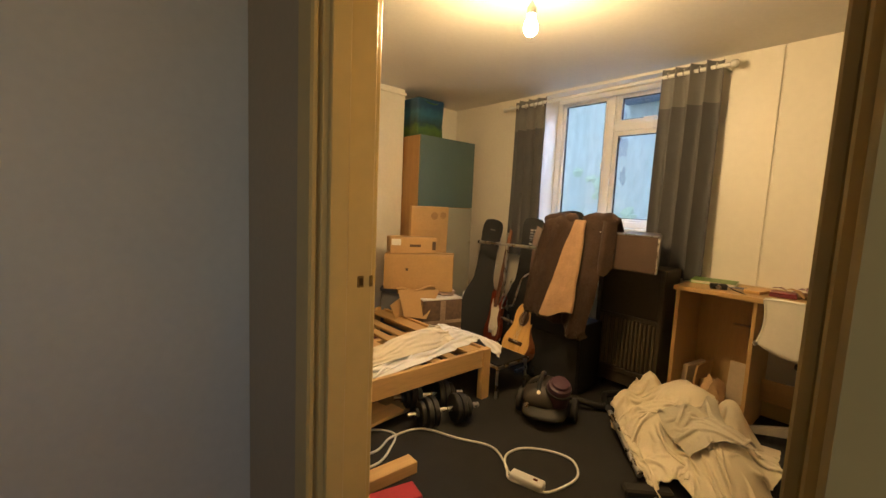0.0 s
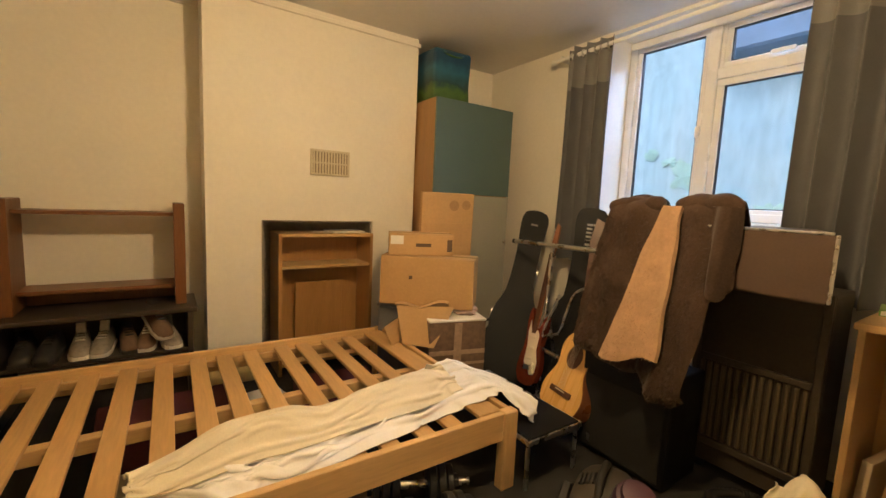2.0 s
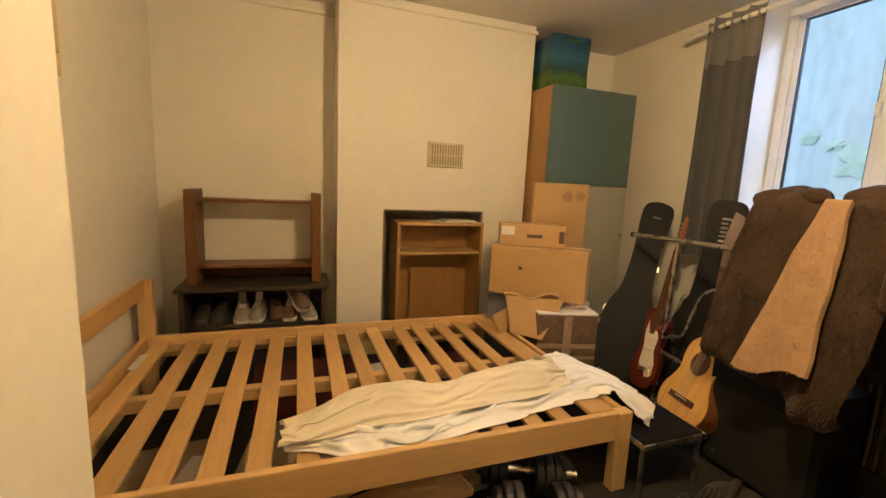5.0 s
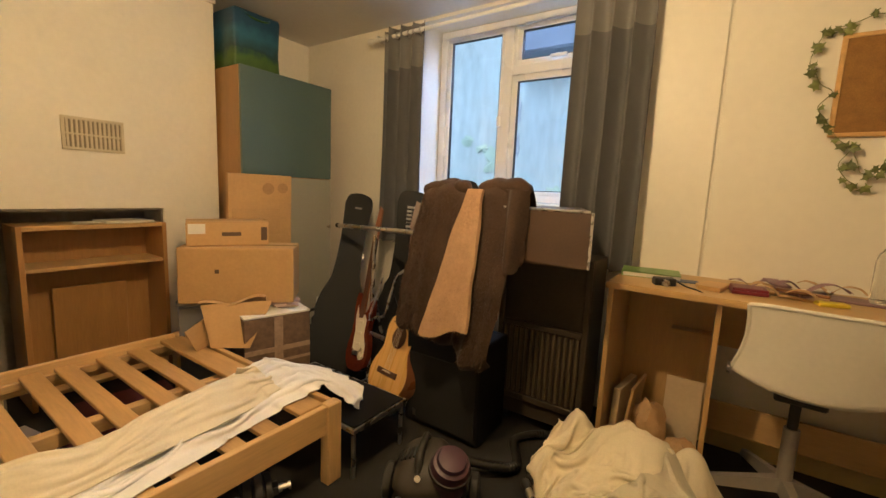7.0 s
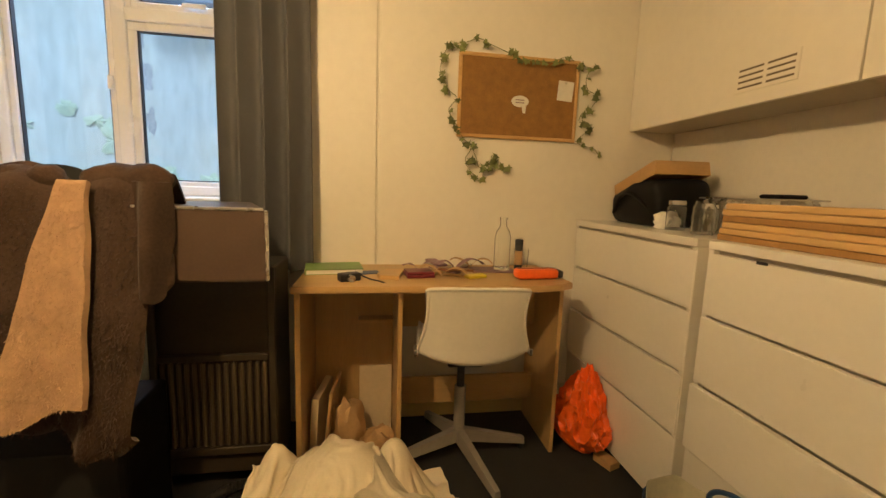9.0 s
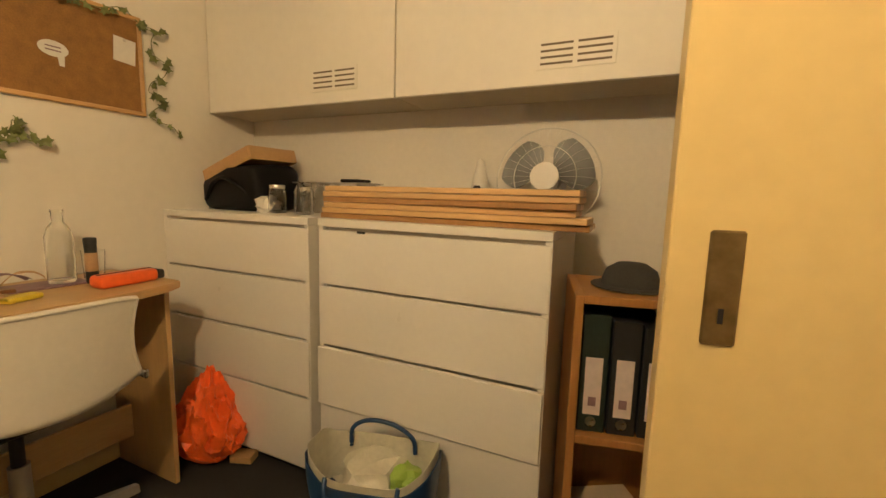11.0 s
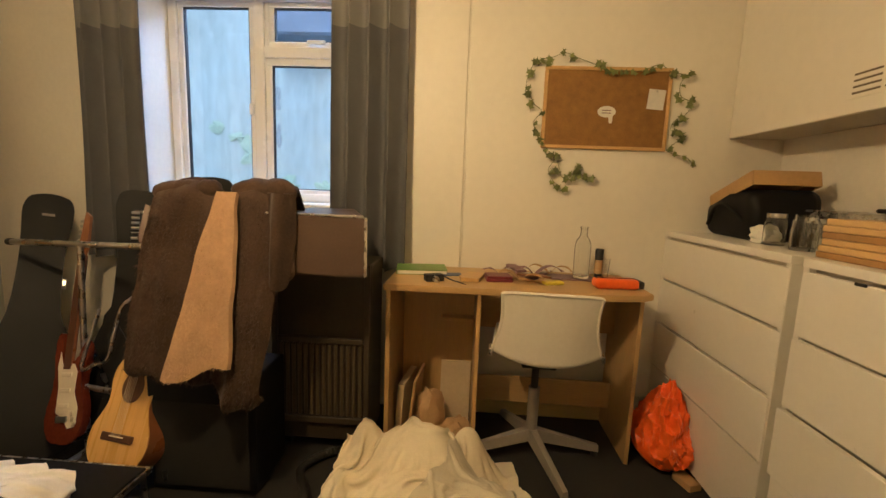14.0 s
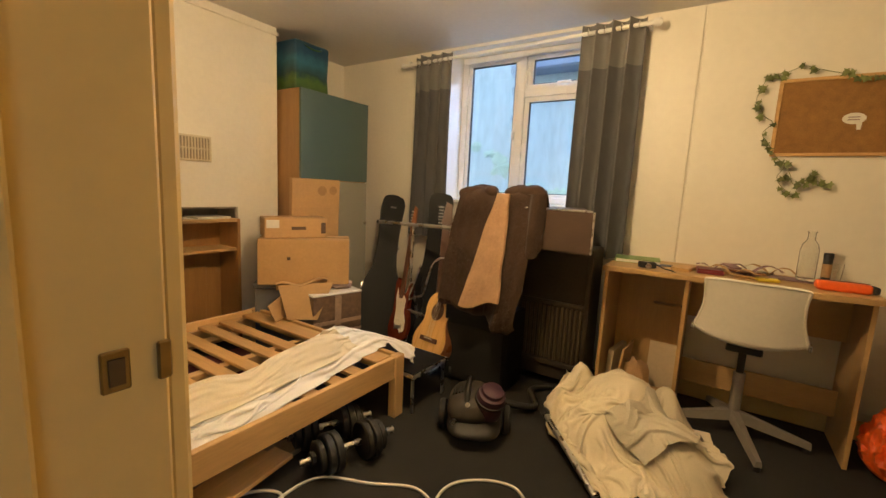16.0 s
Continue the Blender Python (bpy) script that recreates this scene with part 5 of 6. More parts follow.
# things on the desk
DT = 0.7725
GREEN = material("green_cover", (0.13, 0.25, 0.05), 0.4, vary=0.2, scale=9, bump=0.02, grime=0.5, grime_color=(0.3, 0.42, 0.16))
bk = thing("book", pose(3.36, 1.165, DT, 0, 0, 8), "green paperback book lying on the desk", "book")
part("pages", box(-0.078, 0.080, -0.112, 0.110, 0.002, 0.018), PAPER, bk)
part("cover", box(-0.082, 0.082, -0.115, 0.115, 0.018, 0.021, 0.001), GREEN, bk)
part("back_cover", box(-0.082, 0.082, -0.115, 0.115, 0, 0.002), GREEN, bk)
part("spine", box(-0.082, 0.082, 0.1105, 0.115, 0.002, 0.018), GREEN, bk)
reel = thing("camera_body", pose(3.165, 1.09, DT, 0, 0, 25), "small black camera with a strap on the desk", "camera")
part("body", box(-0.022, 0.022, -0.04, 0.04, 0, 0.03, 0.005, seg=2), DARK, reel)
part("lens", rod((-0.022, 0.005, 0.015), (-0.045, 0.005, 0.015), 0.013), METAL, reel, smooth=40)
part("strap", tube([(-0.01, -0.04, 0.02), (-0.03, -0.075, 0.004), (-0.075, -0.09, 0.004), (-0.102, -0.11, -0.006), (-0.110, -0.125, -0.03)], 0.003), DARK, reel)
BLUEC = material("blue_card", (0.06, 0.08, 0.16), 0.5, vary=0.2, bump=0.02)
BURG = material("burgundy_leather", (0.16, 0.018, 0.03), 0.4, vary=0.25, bump=0.25)
YELL = material("yellow_plastic", (0.72, 0.58, 0.03), 0.4, vary=0.08, bump=0.02)
ORANGE = material("orange_plastic", (0.85, 0.13, 0.012), 0.35, vary=0.12, bump=0.05)
MAUVE = material("mauve_card", (0.25, 0.15, 0.17), 0.6, vary=0.25, scale=20, bump=0.05)
solid("card", box(-0.03, 0.03, -0.045, 0.045, 0, 0.004, 0.001), BLUEC, "small dark blue card on the desk", "card", kind="thing").matrix_world = pose(3.31, 1.02, DT, 0, 0, 15)
tn = thing("wooden_block", pose(3.25, 0.93, DT, 0, 0, -12), "small tan wooden wedge on the desk", "wood block")
part("block", prism([(-0.075, -0.045), (0.07, -0.045), (0.07, 0.03), (-0.03, 0.05), (-0.075, 0.03)], 0, 0.016, bevel=0.002), PINE_Y, tn)
wl = thing("wallet", pose(3.25, 0.815, DT, 0, 0, 6), "burgundy leather wallet on the desk", "wallet")
part("flap", box(-0.048, 0.048, -0.055, 0.055, 0.013, 0.024, 0.004, seg=2), BURG, wl)
part("body", box(-0.05, 0.05, -0.057, 0.057, 0, 0.013, 0.004, seg=2), BURG, wl)
for k, (x, y, rz, ln, wd, mt) in enumerate(((3.27, 0.685, 60, 0.24, 0.036, PINE), (3.31, 0.70, 35, 0.17, 0.03, MAUVE), (3.25, 0.66, 75, 0.15, 0.028, DARKWOOD), (3.40, 0.60, -28, 0.22, 0.028, MAUVE), (3.38, 0.63, -50, 0.18, 0.022, PAPER), (3.42, 0.72, 12, 0.16, 0.05, MAUVE))):
    solid("wooden_stick", box(-ln / 2, ln / 2, -wd / 2, wd / 2, 0, 0.010, 0.002), mt, "short flat strip lying in a pile on the desk", "strip", kind="thing", group="strips on the desk").matrix_world = pose(x, y, DT + 0.011 * (k % 3), 0, 0, rz)


def ribbon(x, y, rz, ln, wd, rise, mat, seed):
    """A strip of wrapping that curls up off the desk."""
    def fn(u, v):
        s = (u - 0.5) * ln
        z = 0.004 + rise * abs(math.sin(math.pi * (u * 1.6 + 0.15))) ** 0.8 + 0.006 * noise.noise(Vector((u * 6, v * 2, seed)))
        return (s * (1 - 0.8 * rise), (v - 0.5) * wd * (1 + 0.4 * noise.noise(Vector((u * 4, seed, 0)))) + 0.02 * math.sin(u * 5 + seed), z)
    ob = solid("paper_ribbon", sheet(fn, 28, 6, 0.0015), mat, "curled strip of wrapping paper on the desk", "paper", kind="thing", group="wrapping strips", smooth=60)
    ob.matrix_world = pose(x, y, DT + 0.001, 0, 0, rz)


ribbon(3.22, 0.72, 78, 0.20, 0.040, 0.040, KRAFT, 1.0)
ribbon(3.33, 0.63, 110, 0.24, 0.030, 0.050, MAUVE, 2.0)
ribbon(3.40, 0.56, 70, 0.20, 0.028, 0.045, KRAFT, 3.0)
ribbon(3.36, 0.80, 95, 0.16, 0.034, 0.030, MAUVE, 4.0)
solid("marker", box(-0.02, 0.02, -0.045, 0.045, 0, 0.014, 0.004), YELL, "yellow plastic marker on the desk", "marker", kind="thing").matrix_world = pose(3.21, 0.585, DT, 0, 0, 20)
solid("tablet", box(-0.06, 0.06, -0.10, 0.10, 0, 0.006, 0.002), MAUVE, "thin dark slate lying on the desk", "tablet", kind="thing").matrix_world = pose(3.37, 0.47, DT, 0, 0, -4)
bt = thing("glass_bottle", pose(3.345, 0.435, DT + 0.007), "clear empty glass bottle on the desk", "bottle")
part("bottle", lathe([(0.002, 0.003), (0.034, 0.003), (0.036, 0.012), (0.036, 0.15), (0.030, 0.175), (0.016, 0.195), (0.015, 0.225), (0.0175, 0.228), (0.0175, 0.235), (0.013, 0.235), (0.012, 0.196), (0.027, 0.172), (0.033, 0.15), (0.033, 0.016), (0.002, 0.008)], 24), CLEAR, bt, smooth=50)
cy = thing("spice_tin", pose(3.305, 0.372, DT + 0.0002), "slim dark tube with a brown label on the desk", "tube")
part("body", lathe([(0.016, 0), (0.017, 0.003), (0.017, 0.125), (0.016, 0.128)], 18), DARK, cy, smooth=50)
part("label", lathe([(0.0172, 0.04), (0.0175, 0.041), (0.0175, 0.10), (0.0172, 0.101)], 18), KRAFT, cy, smooth=50)
part("cap", lathe([(0.0175, 0.128), (0.018, 0.131), (0.018, 0.148), (0.016, 0.15)], 18), DARK, cy, smooth=50)
gl = thing("tumbler", pose(3.37, 0.335, DT + 0.0002), "clear plastic tumbler on the desk", "glass")
part("glass", lathe([(0.002, 0.002), (0.028, 0.002), (0.034, 0.10), (0.032, 0.10), (0.026, 0.006), (0.002, 0.006)], 24), CLEAR, gl, smooth=50)
oc = thing("pencil_case", pose(3.20, 0.33, DT, 0, 0, 4), "bright orange and black pencil case on the desk", "case")
b = box(-0.035, 0.035, -0.09, 0.09, 0, 0.042, 0.014, seg=3)
part("body", b, ORANGE, oc, smooth=50)
part("band", box(-0.032, 0.032, -0.112, -0.088, 0.004, 0.036, 0.008, seg=2), DARK, oc, smooth=50)
part("zip", box(-0.003, 0.003, -0.085, 0.085, 0.0415, 0.044, 0.001), DARK, oc)

# ---- swivel chair ----
SHELL = material("white_polypropylene", (0.72, 0.68, 0.60), 0.42, vary=0.05, scale=4, bump=0.06, grime=0.12, grime_color=(0.45, 0.36, 0.24))
ALU = material("pale_grey_steel", (0.36, 0.33, 0.29), 0.4, 0.4, vary=0.08, bump=0.03)
ch = thing("swivel_chair", pose(3.185, 0.636, 0, 0, 0, -3), "white moulded plastic swivel chair pushed to the desk", "chair")


def shell(u, v):
    """u across, v from the top of the back down and forward along the seat."""
    s = 2 * u - 1
    if v < 0.55:
        k = v / 0.55
        half = 0.173 - 0.010 * math.sin(math.pi * k) + 0.026 * k ** 2
        x = -0.312 + 0.030 * k + 0.030 * abs(s) ** 2.4 * (0.4 + k)
        z = 0.805 - 0.235 * k - 0.006 * abs(s) ** 6 * (1 - k) - 0.028 * (1 - s * s) * k ** 3
    else:
        k = (v - 0.55) / 0.45
        a = k * math.pi / 2
        half = 0.199 - 0.030 * k
        bent = math.sin(min(a * 1.6, math.pi / 2))
        x = -0.282 + 0.13 * (1 - math.cos(min(a * 1.6, math.pi / 2))) + 0.30 * max(0, k - 0.2) + 0.042 * abs(s) ** 2.4
        z = 0.570 - 0.050 * bent + 0.03 * abs(s) ** 2.5 * bent - 0.028 * (1 - s * s) * (1 - k)
    return (x, half * s, z)


part("shell", sheet(shell, 28, 32, 0.007), SHELL, ch, smooth=70)
part("rim", tube([shell(u / 16, 0.0) for u in range(17)], 0.007, 3, 8), SHELL, ch, smooth=60)
part("rim", tube([shell(0, v / 12) for v in range(13)], 0.007, 3, 8), SHELL, ch, smooth=60)
part("rim", tube([shell(1, v / 12) for v in range(13)], 0.007, 3, 8), SHELL, ch, smooth=60)
for sy in (-1, 1):
    part("edge_bracket", box(-0.268, -0.215, sy * 0.203 - 0.006, sy * 0.203 + 0.006, 0.555, 0.580, 0.003), METAL, ch, "chrome bracket")
part("mount", box(-0.11, 0.07, -0.07, 0.07, 0.445, 0.478, 0.006), DARK, ch)
part("column", rod((0, 0, 0.30), (0, 0, 0.45), 0.016), DARK, ch, smooth=40)
part("column_sleeve", rod((0, 0, 0.10), (0, 0, 0.32), 0.024), ALU, ch, smooth=40)
for a in (22, 104, 200, 279):
    d = Vector((math.cos(radians(a)), math.sin(radians(a)), 0))
    n = Vector((-d.y, d.x, 0))
    b = bmesh.new()
    p = []
    for r_, zt, zb, w_ in ((0.0, 0.135, 0.08, 0.022), (0.305, 0.05, 0.022, 0.015)):
        p.append([b.verts.new(d * r_ + n * w_ * s + Vector((0, 0, z))) for s, z in ((-1, zb), (1, zb), (0.7, zt), (-0.7, zt))])
    for k in range(4):
        b.faces.new((p[0][k], p[0][(k + 1) % 4], p[1][(k + 1) % 4], p[1][k]))
    b.faces.new(p[0][::-1])
    b.faces.new(p[1])
    lg = part("base_leg", b, ALU, ch)
    part("glide", rod(d * 0.292, d * 0.292 + Vector((0, 0, 0.024)), 0.014), DARK, lg)

# ---- corkboard with ivy garland ----
CORK = material("cork", (0.27, 0.135, 0.035), 0.85, vary=0.25, scale=30, bump=0.3, fine=220)
XB = XE - 0.011
cb = thing("corkboard", pose(XB, 0.05, 1.372), "cork notice board with a pale wooden frame", "notice board")
part("cork", box(-0.010, -0.001, 0.012, 0.568, 0.012, 0.361), CORK, cb)
for a in ((0, 0.58, 0, 0.016), (0, 0.58, 0.357, 0.373), (0, 0.016, 0.016, 0.357), (0.564, 0.58, 0.016, 0.357)):
    part("frame_bar", box(-0.016, -0.0005, a[0], a[1], a[2], a[3], 0.003), PINE_Y, cb)
note = thing("paper_note", pose(XB - 0.0115, 0.335, 1.545), "white speech-bubble note pinned to the board", "note")
pts = [(0.042 * math.cos(t) * (1 if abs(math.cos(t)) < 0.99 else 1), 0.026 * math.sin(t)) for t in [2 * math.pi * k / 24 for k in range(24)]]
pts = pts[:18] + [(-0.004, -0.028), (-0.022, -0.052), (-0.026, -0.026)][::1][:0] + pts[18:]
turn_up = Matrix(((0, 0, -1, 0), (-1, 0, 0, 0), (0, 1, 0, 0), (0, 0, 0, 1)))
part("bubble", prism(pts, 0, 0.001, m=turn_up), PAPER, note)
part("tail", prism([(0.010, -0.022), (0.030, -0.016), (0.028, -0.052), (0.014, -0.052)], 0.0, 0.0008, m=turn_up), PAPER, note)
for z in (0.006, -0.006):
    part("writing", box(-0.0022, -0.0012, -0.02, 0.022, z - 0.002, z + 0.002), MAUVE, note)
pp = thing("paper_note", pose(XB - 0.0115, 0.115, 1.605), "small white paper pinned to the board", "note")
part("paper", box(-0.001, 0, -0.038, 0.038, -0.045, 0.045, m=pose(0, 0, 0, 4)), PAPER, pp)
part("pin", lathe([(0.002, 0), (0.005, 0.003), (0.005, 0.006), (0.003, 0.008)], 10, m=pose(-0.001, 0, 0.036, 0, -90)), METAL, pp)

LEAF = material("ivy_leaf", (0.15, 0.175, 0.05), 0.55, vary=0.35, scale=40, bump=0.1, per_object=0.4)
ivy = thing("ivy_garland", pose(XB - 0.018, 0, 0), "artificial ivy garland draped round the notice board", "garland")
lobes = ((0, 0.0), (0.012, 0.004), (0.022, -0.004), (0.018, 0.012), (0.024, 0.020), (0.011, 0.022), (0.0, 0.038))
shape = list(lobes) + [(-x, y) for x, y in reversed(lobes[1:-1])]
lb = bmesh.new()
ctr = lb.verts.new((0, 0.014, 0.004))
ring = [lb.verts.new((x, y, 0)) for x, y in shape]
for k in range(len(ring)):
    lb.faces.new((ctr, ring[k], ring[(k + 1) % len(ring)]))
leaf_mesh = mesh_of("leaf", lb, LEAF)


def spot(cx, cy):
    """From a sketch of the board: right and down in board units to y and z."""
    return (0.838 - 0.001105 * cx, 1.868 - 0.000888 * cy)


strands = (((200, 118), (155, 115), (128, 155), (110, 240), (130, 285), (150, 335), (182, 372), (150, 430), (175, 480), (212, 560), (250, 612), (228, 675), (255, 735), (285, 762)),
           ((250, 600), (275, 660), (290, 712), (332, 690), (345, 648), (368, 690), (398, 706)),
           ((160, 112), (215, 96), (265, 76), (305, 96), (385, 126), (450, 150), (505, 158), (580, 158), (655, 122), (700, 158), (760, 172)),
           ((760, 172), (745, 225), (752, 282), (795, 312), (778, 370), (738, 402), (722, 450), (765, 452), (770, 490), (722, 545), (742, 572), (800, 586), (826, 612)))
VINE = material("vine_stem", (0.16, 0.17, 0.06), 0.6, vary=0.2, bump=0.05)
for strand in strands:
    pts = [(0.006 * math.sin(k * 1.7), *spot(cx, cy)) for k, (cx, cy) in enumerate(strand)]
    part("stem", tube(pts, 0.0017, 4, 5), VINE, ivy)
    path = smooth_path(pts, 3)
    for k, p in enumerate(path):
        if k % 3 == 0 or random.random() < 0.30:
            lf = new("leaf", leaf_mesh)
            lf.parent = ivy
            sc = rnd(0.55, 1.05)
            # leaf faces into the room, tip turned at random
            face = Matrix(((0, 0, -1, 0), (-1, 0, 0, 0), (0, 1, 0, 0), (0, 0, 0, 1)))
            lf.matrix_local = Matrix.Translation((p.x - rnd(0.002, 0.016), p.y + rnd(-0.008, 0.008), p.z + rnd(-0.008, 0.006))) @ face @ pose(0, 0, 0, rnd(-35, 35), rnd(-35, 35), rnd(90, 270)) @ Matrix.Scale(sc, 4)

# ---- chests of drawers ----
# tan tone stands in for the shade in the gaps between the drawers
GAPM = material("gap_shade_board", (0.55, 0.49, 0.40), 0.7, vary=0.1, bump=0.05)


def chest(x0, label, pulled):
    ob = thing("chest_of_drawers", pose(x0, -0.475, 0), label, "drawers", "white chests of drawers")
    wd, dp = 0.797, 0.475
    part("side_panel", box(0, 0.02, 0, dp - 0.002, 0, 0.974, 0.001), WHITELAM, ob)
    part("side_panel", box(wd - 0.02, wd, 0, dp - 0.002, 0, 0.974, 0.001), WHITELAM, ob)
    part("top", box(0, wd, 0, dp + 0.002, 0.9745, 1.0, 0.0015), WHITELAM, ob)
    part("back_panel", box(0.02, wd - 0.02, 0.0, 0.012, 0.02, 0.974), WHITELAM, ob)
    part("plinth", box(0.02, wd - 0.02, dp - 0.06, dp - 0.045, 0, 0.07), WHITELAM, ob)
    part("shadow_panel", box(0.021, wd - 0.021, dp - 0.029, dp - 0.020, 0.05, 0.973), GAPM, ob, "panel toned as the shade in the gaps between fronts")
    for k, (z0, z1) in enumerate(((0.045, 0.327), (0.337, 0.548), (0.558, 0.764), (0.774, 0.962))):
        o = pulled.get(k, 0.0)
        d = part("drawer", box(0.003, wd - 0.003, dp - 0.018 + o, dp + o, z0, z1, 0.0015), WHITELAM, ob)
        part("drawer_box", box(0.03, wd - 0.03, 0.06 + o, dp - 0.019 + o, z0 + 0.02, z1 - 0.04, 0.001), WHITELAM, d)
    return ob


chest(2.723, "white four-drawer chest beside the desk", {1: 0.004})
c2 = chest(1.882, "white four-drawer chest with one drawer ajar", {1: 0.014, 2: 0.003})
part("key_lock", box(0.60, 0.632, 0.4755, 0.479, 0.958, 0.966, 0.001), DARK, c2, "dark chip under the top")

# ---- things on the drawers ----
T1 = 1.0005
sb = thing("black_bag", pose(3.30, -0.27, T1, 0, 0, -6) @ Matrix.Scale(1.12, 4), "black padded bag with a cardboard tray on top", "bag")
b = box(-0.17, 0.17, -0.11, 0.11, 0, 0.13, 0.035, seg=3)
bmesh.ops.subdivide_edges(b, edges=b.edges, cuts=1, use_grid_fill=True)
for v in b.verts:
    v.co += Vector((noise.noise(v.co * 11), noise.noise(v.co * 11 + Vector((5, 0, 0))), 0.6 * noise.noise(v.co * 9) if v.co.z > 0.02 else 0)) * 0.016
    v.co.z += (v.co.x < 0) * 0.05 * (v.co.z > 0.05)
part("body", b, CASE, sb, smooth=60)
part("strap", tube([(-0.14, 0.10, 0.05), (-0.05, 0.135, 0.12), (0.05, 0.13, 0.11), (0.14, 0.11, 0.04)], 0.008), CASE, sb)
tray = thing("cardboard_tray", pose(3.30, -0.27, T1 + 0.168, 0, 17, -6) @ Matrix.Scale(1.12, 4), "shallow brown cardboard tray lying upside down on a bag", "tray")
b = box(-0.15, 0.15, -0.10, 0.10, 0.022, 0.05, 0.004)
part("panel", b, CARD, tray)
for a in ((-0.158, -0.151, -0.105, 0.105), (0.151, 0.158, -0.105, 0.105), (-0.151, 0.151, 0.101, 0.107), (-0.151, 0.151, -0.107, -0.101)):
    part("wall", box(a[0], a[1], a[2], a[3], 0.0, 0.052, 0.001), CARD, tray)
crumple(pose(3.09, -0.17, T1, 0, 0, 30), 0.05, 0.9, PAPER, "tissue", "crumpled white tissue on the drawers", "tissue", 21.0)
for k, (x, y, h_, r_) in enumerate(((3.02, -0.15, 0.105, 0.034), (2.86, -0.13, 0.115, 0.036), (2.93, -0.21, 0.095, 0.032))):
    jr = thing("glass_jar", pose(x, y, T1 + 0.0004), "clear glass jar on the drawers", "jar", "glass jars")
    part("glass", lathe([(0.002, 0.001), (r_, 0.001), (r_ * 1.03, 0.01), (r_ * 1.03, h_ * 0.8), (r_ * 0.85, h_ * 0.9), (r_ * 0.85, h_), (r_ * 0.78, h_), (r_ * 0.78, h_ * 0.88), (r_ * 0.95, h_ * 0.78), (r_ * 0.95, 0.012), (0.002, 0.008)], 22), CLEAR, jr, smooth=50)
    if k != 1:
        part("lid", lathe([(r_ * 0.88, h_ * 0.93), (r_ * 0.9, h_ * 0.94), (r_ * 0.9, h_ * 1.06), (r_ * 0.85, h_ * 1.08)], 22), METAL, jr, smooth=50)
fb = thing("foil_tray", pose(2.87, -0.34, T1, 0, 0, -4), "shiny foil tray with dark contents", "tray")
part("tray", prism([(-0.17, -0.07), (0.17, -0.07), (0.19, 0.0), (0.17, 0.07), (-0.17, 0.07), (-0.19, 0.0)], 0.0, 0.125, bevel=0.006), METAL, fb, "crinkled foil")
part("rim", box(-0.195, 0.195, -0.078, 0.078, 0.125, 0.131, 0.002), METAL, fb)
part("contents", box(-0.15, -0.06, -0.05, 0.05, 0.1315, 0.145, 0.006), CASE, fb)
for k, (x0, x1, z, y, rz, mt) in enumerate(((-0.46, 0.46, 0.0, 0.0, 0.4, PINE), (-0.455, 0.455, 0.019, 0.02, -0.6, PINE), (-0.45, 0.42, 0.038, -0.01, 0.5, PINE), (-0.45, 0.425, 0.057, 0.012, -0.5, PINE), (-0.45, 0.43, 0.076, 0.0, 0.3, PINE), (-0.44, 0.43, 0.095, 0.01, -0.2, PINE))):
    for j in range(2):
        pl = solid("timber_batten", box(x0, x1, -0.036, 0.036, 0, 0.018, 0.0025), OAK if (k + j) % 3 == 0 else PINE, "pine batten stacked on the drawers", "timber", kind="thing", group="stacked battens")
        pl.matrix_world = pose(2.255, -0.085 - 0.082 * j + y * 0.4, T1 + z, 0, 0, 180 - 1.2 + rz)

# desk fan
FANW = material("white_fan_plastic", (0.66, 0.64, 0.58), 0.4, vary=0.05, bump=0.03)
FANG = material("grey_fan_blade", (0.085, 0.088, 0.085), 0.4, vary=0.08, bump=0.03)
fan = thing("desk_fan", pose(1.965, -0.33, T1), "white desk fan with grey blades standing on the drawers", "fan")
part("base", lathe([(0.002, 0), (0.10, 0), (0.105, 0.012), (0.08, 0.025), (0.03, 0.035)], 28), FANW, fan, smooth=50)
part("stem", rod((0, 0, 0.03), (0, 0, 0.14), 0.018), FANW, fan, smooth=40)
FM = pose(0, 0.02, 0.150, -90 + 8, 0, 0)
part("motor", lathe([(0.02, -0.11), (0.05, -0.10), (0.055, -0.04), (0.045, -0.02)], 24, m=FM), FANW, fan, smooth=50)
for k in range(3):
    a0 = 2 * math.pi * k / 3 + math.pi / 2

    def blade(u, v, a0=a0):
        r_ = 0.035 + 0.118 * u
        a = a0 + (v - 0.5) * (0.75 + 0.95 * math.sin(math.pi * min(1, u * 0.8 + 0.1)))
        return FM @ Vector((r_ * math.cos(a), r_ * math.sin(a), 0.012 + 0.022 * (v - 0.5)))
    part("blade", sheet(blade, 10, 10, 0.002), FANG, fan, "grey plastic blade", 60)
part("hub", lathe([(0.040, 0.0), (0.040, 0.025), (0.030, 0.038), (0.002, 0.042)], 24, m=FM), FANW, fan, smooth=50)
cage = bmesh.new()
for s, zz in ((1, 0.062), (-1, -0.03)):
    for k in range(28):
        a = 2 * math.pi * k / 28
        d = Vector((math.cos(a), math.sin(a), 0))
        pts = [FM @ (d * 0.045 + Vector((0, 0, zz))), FM @ (d * 0.12 + Vector((0, 0, zz * 0.92 + 0.001))), FM @ (d * 0.172 + Vector((0, 0, 0.012)))]
        tube(pts, 0.0004, 3, 4, bm=cage)
tagged(part("cage", cage, FANW, fan, "thin white wire cage"), kind="stuff")
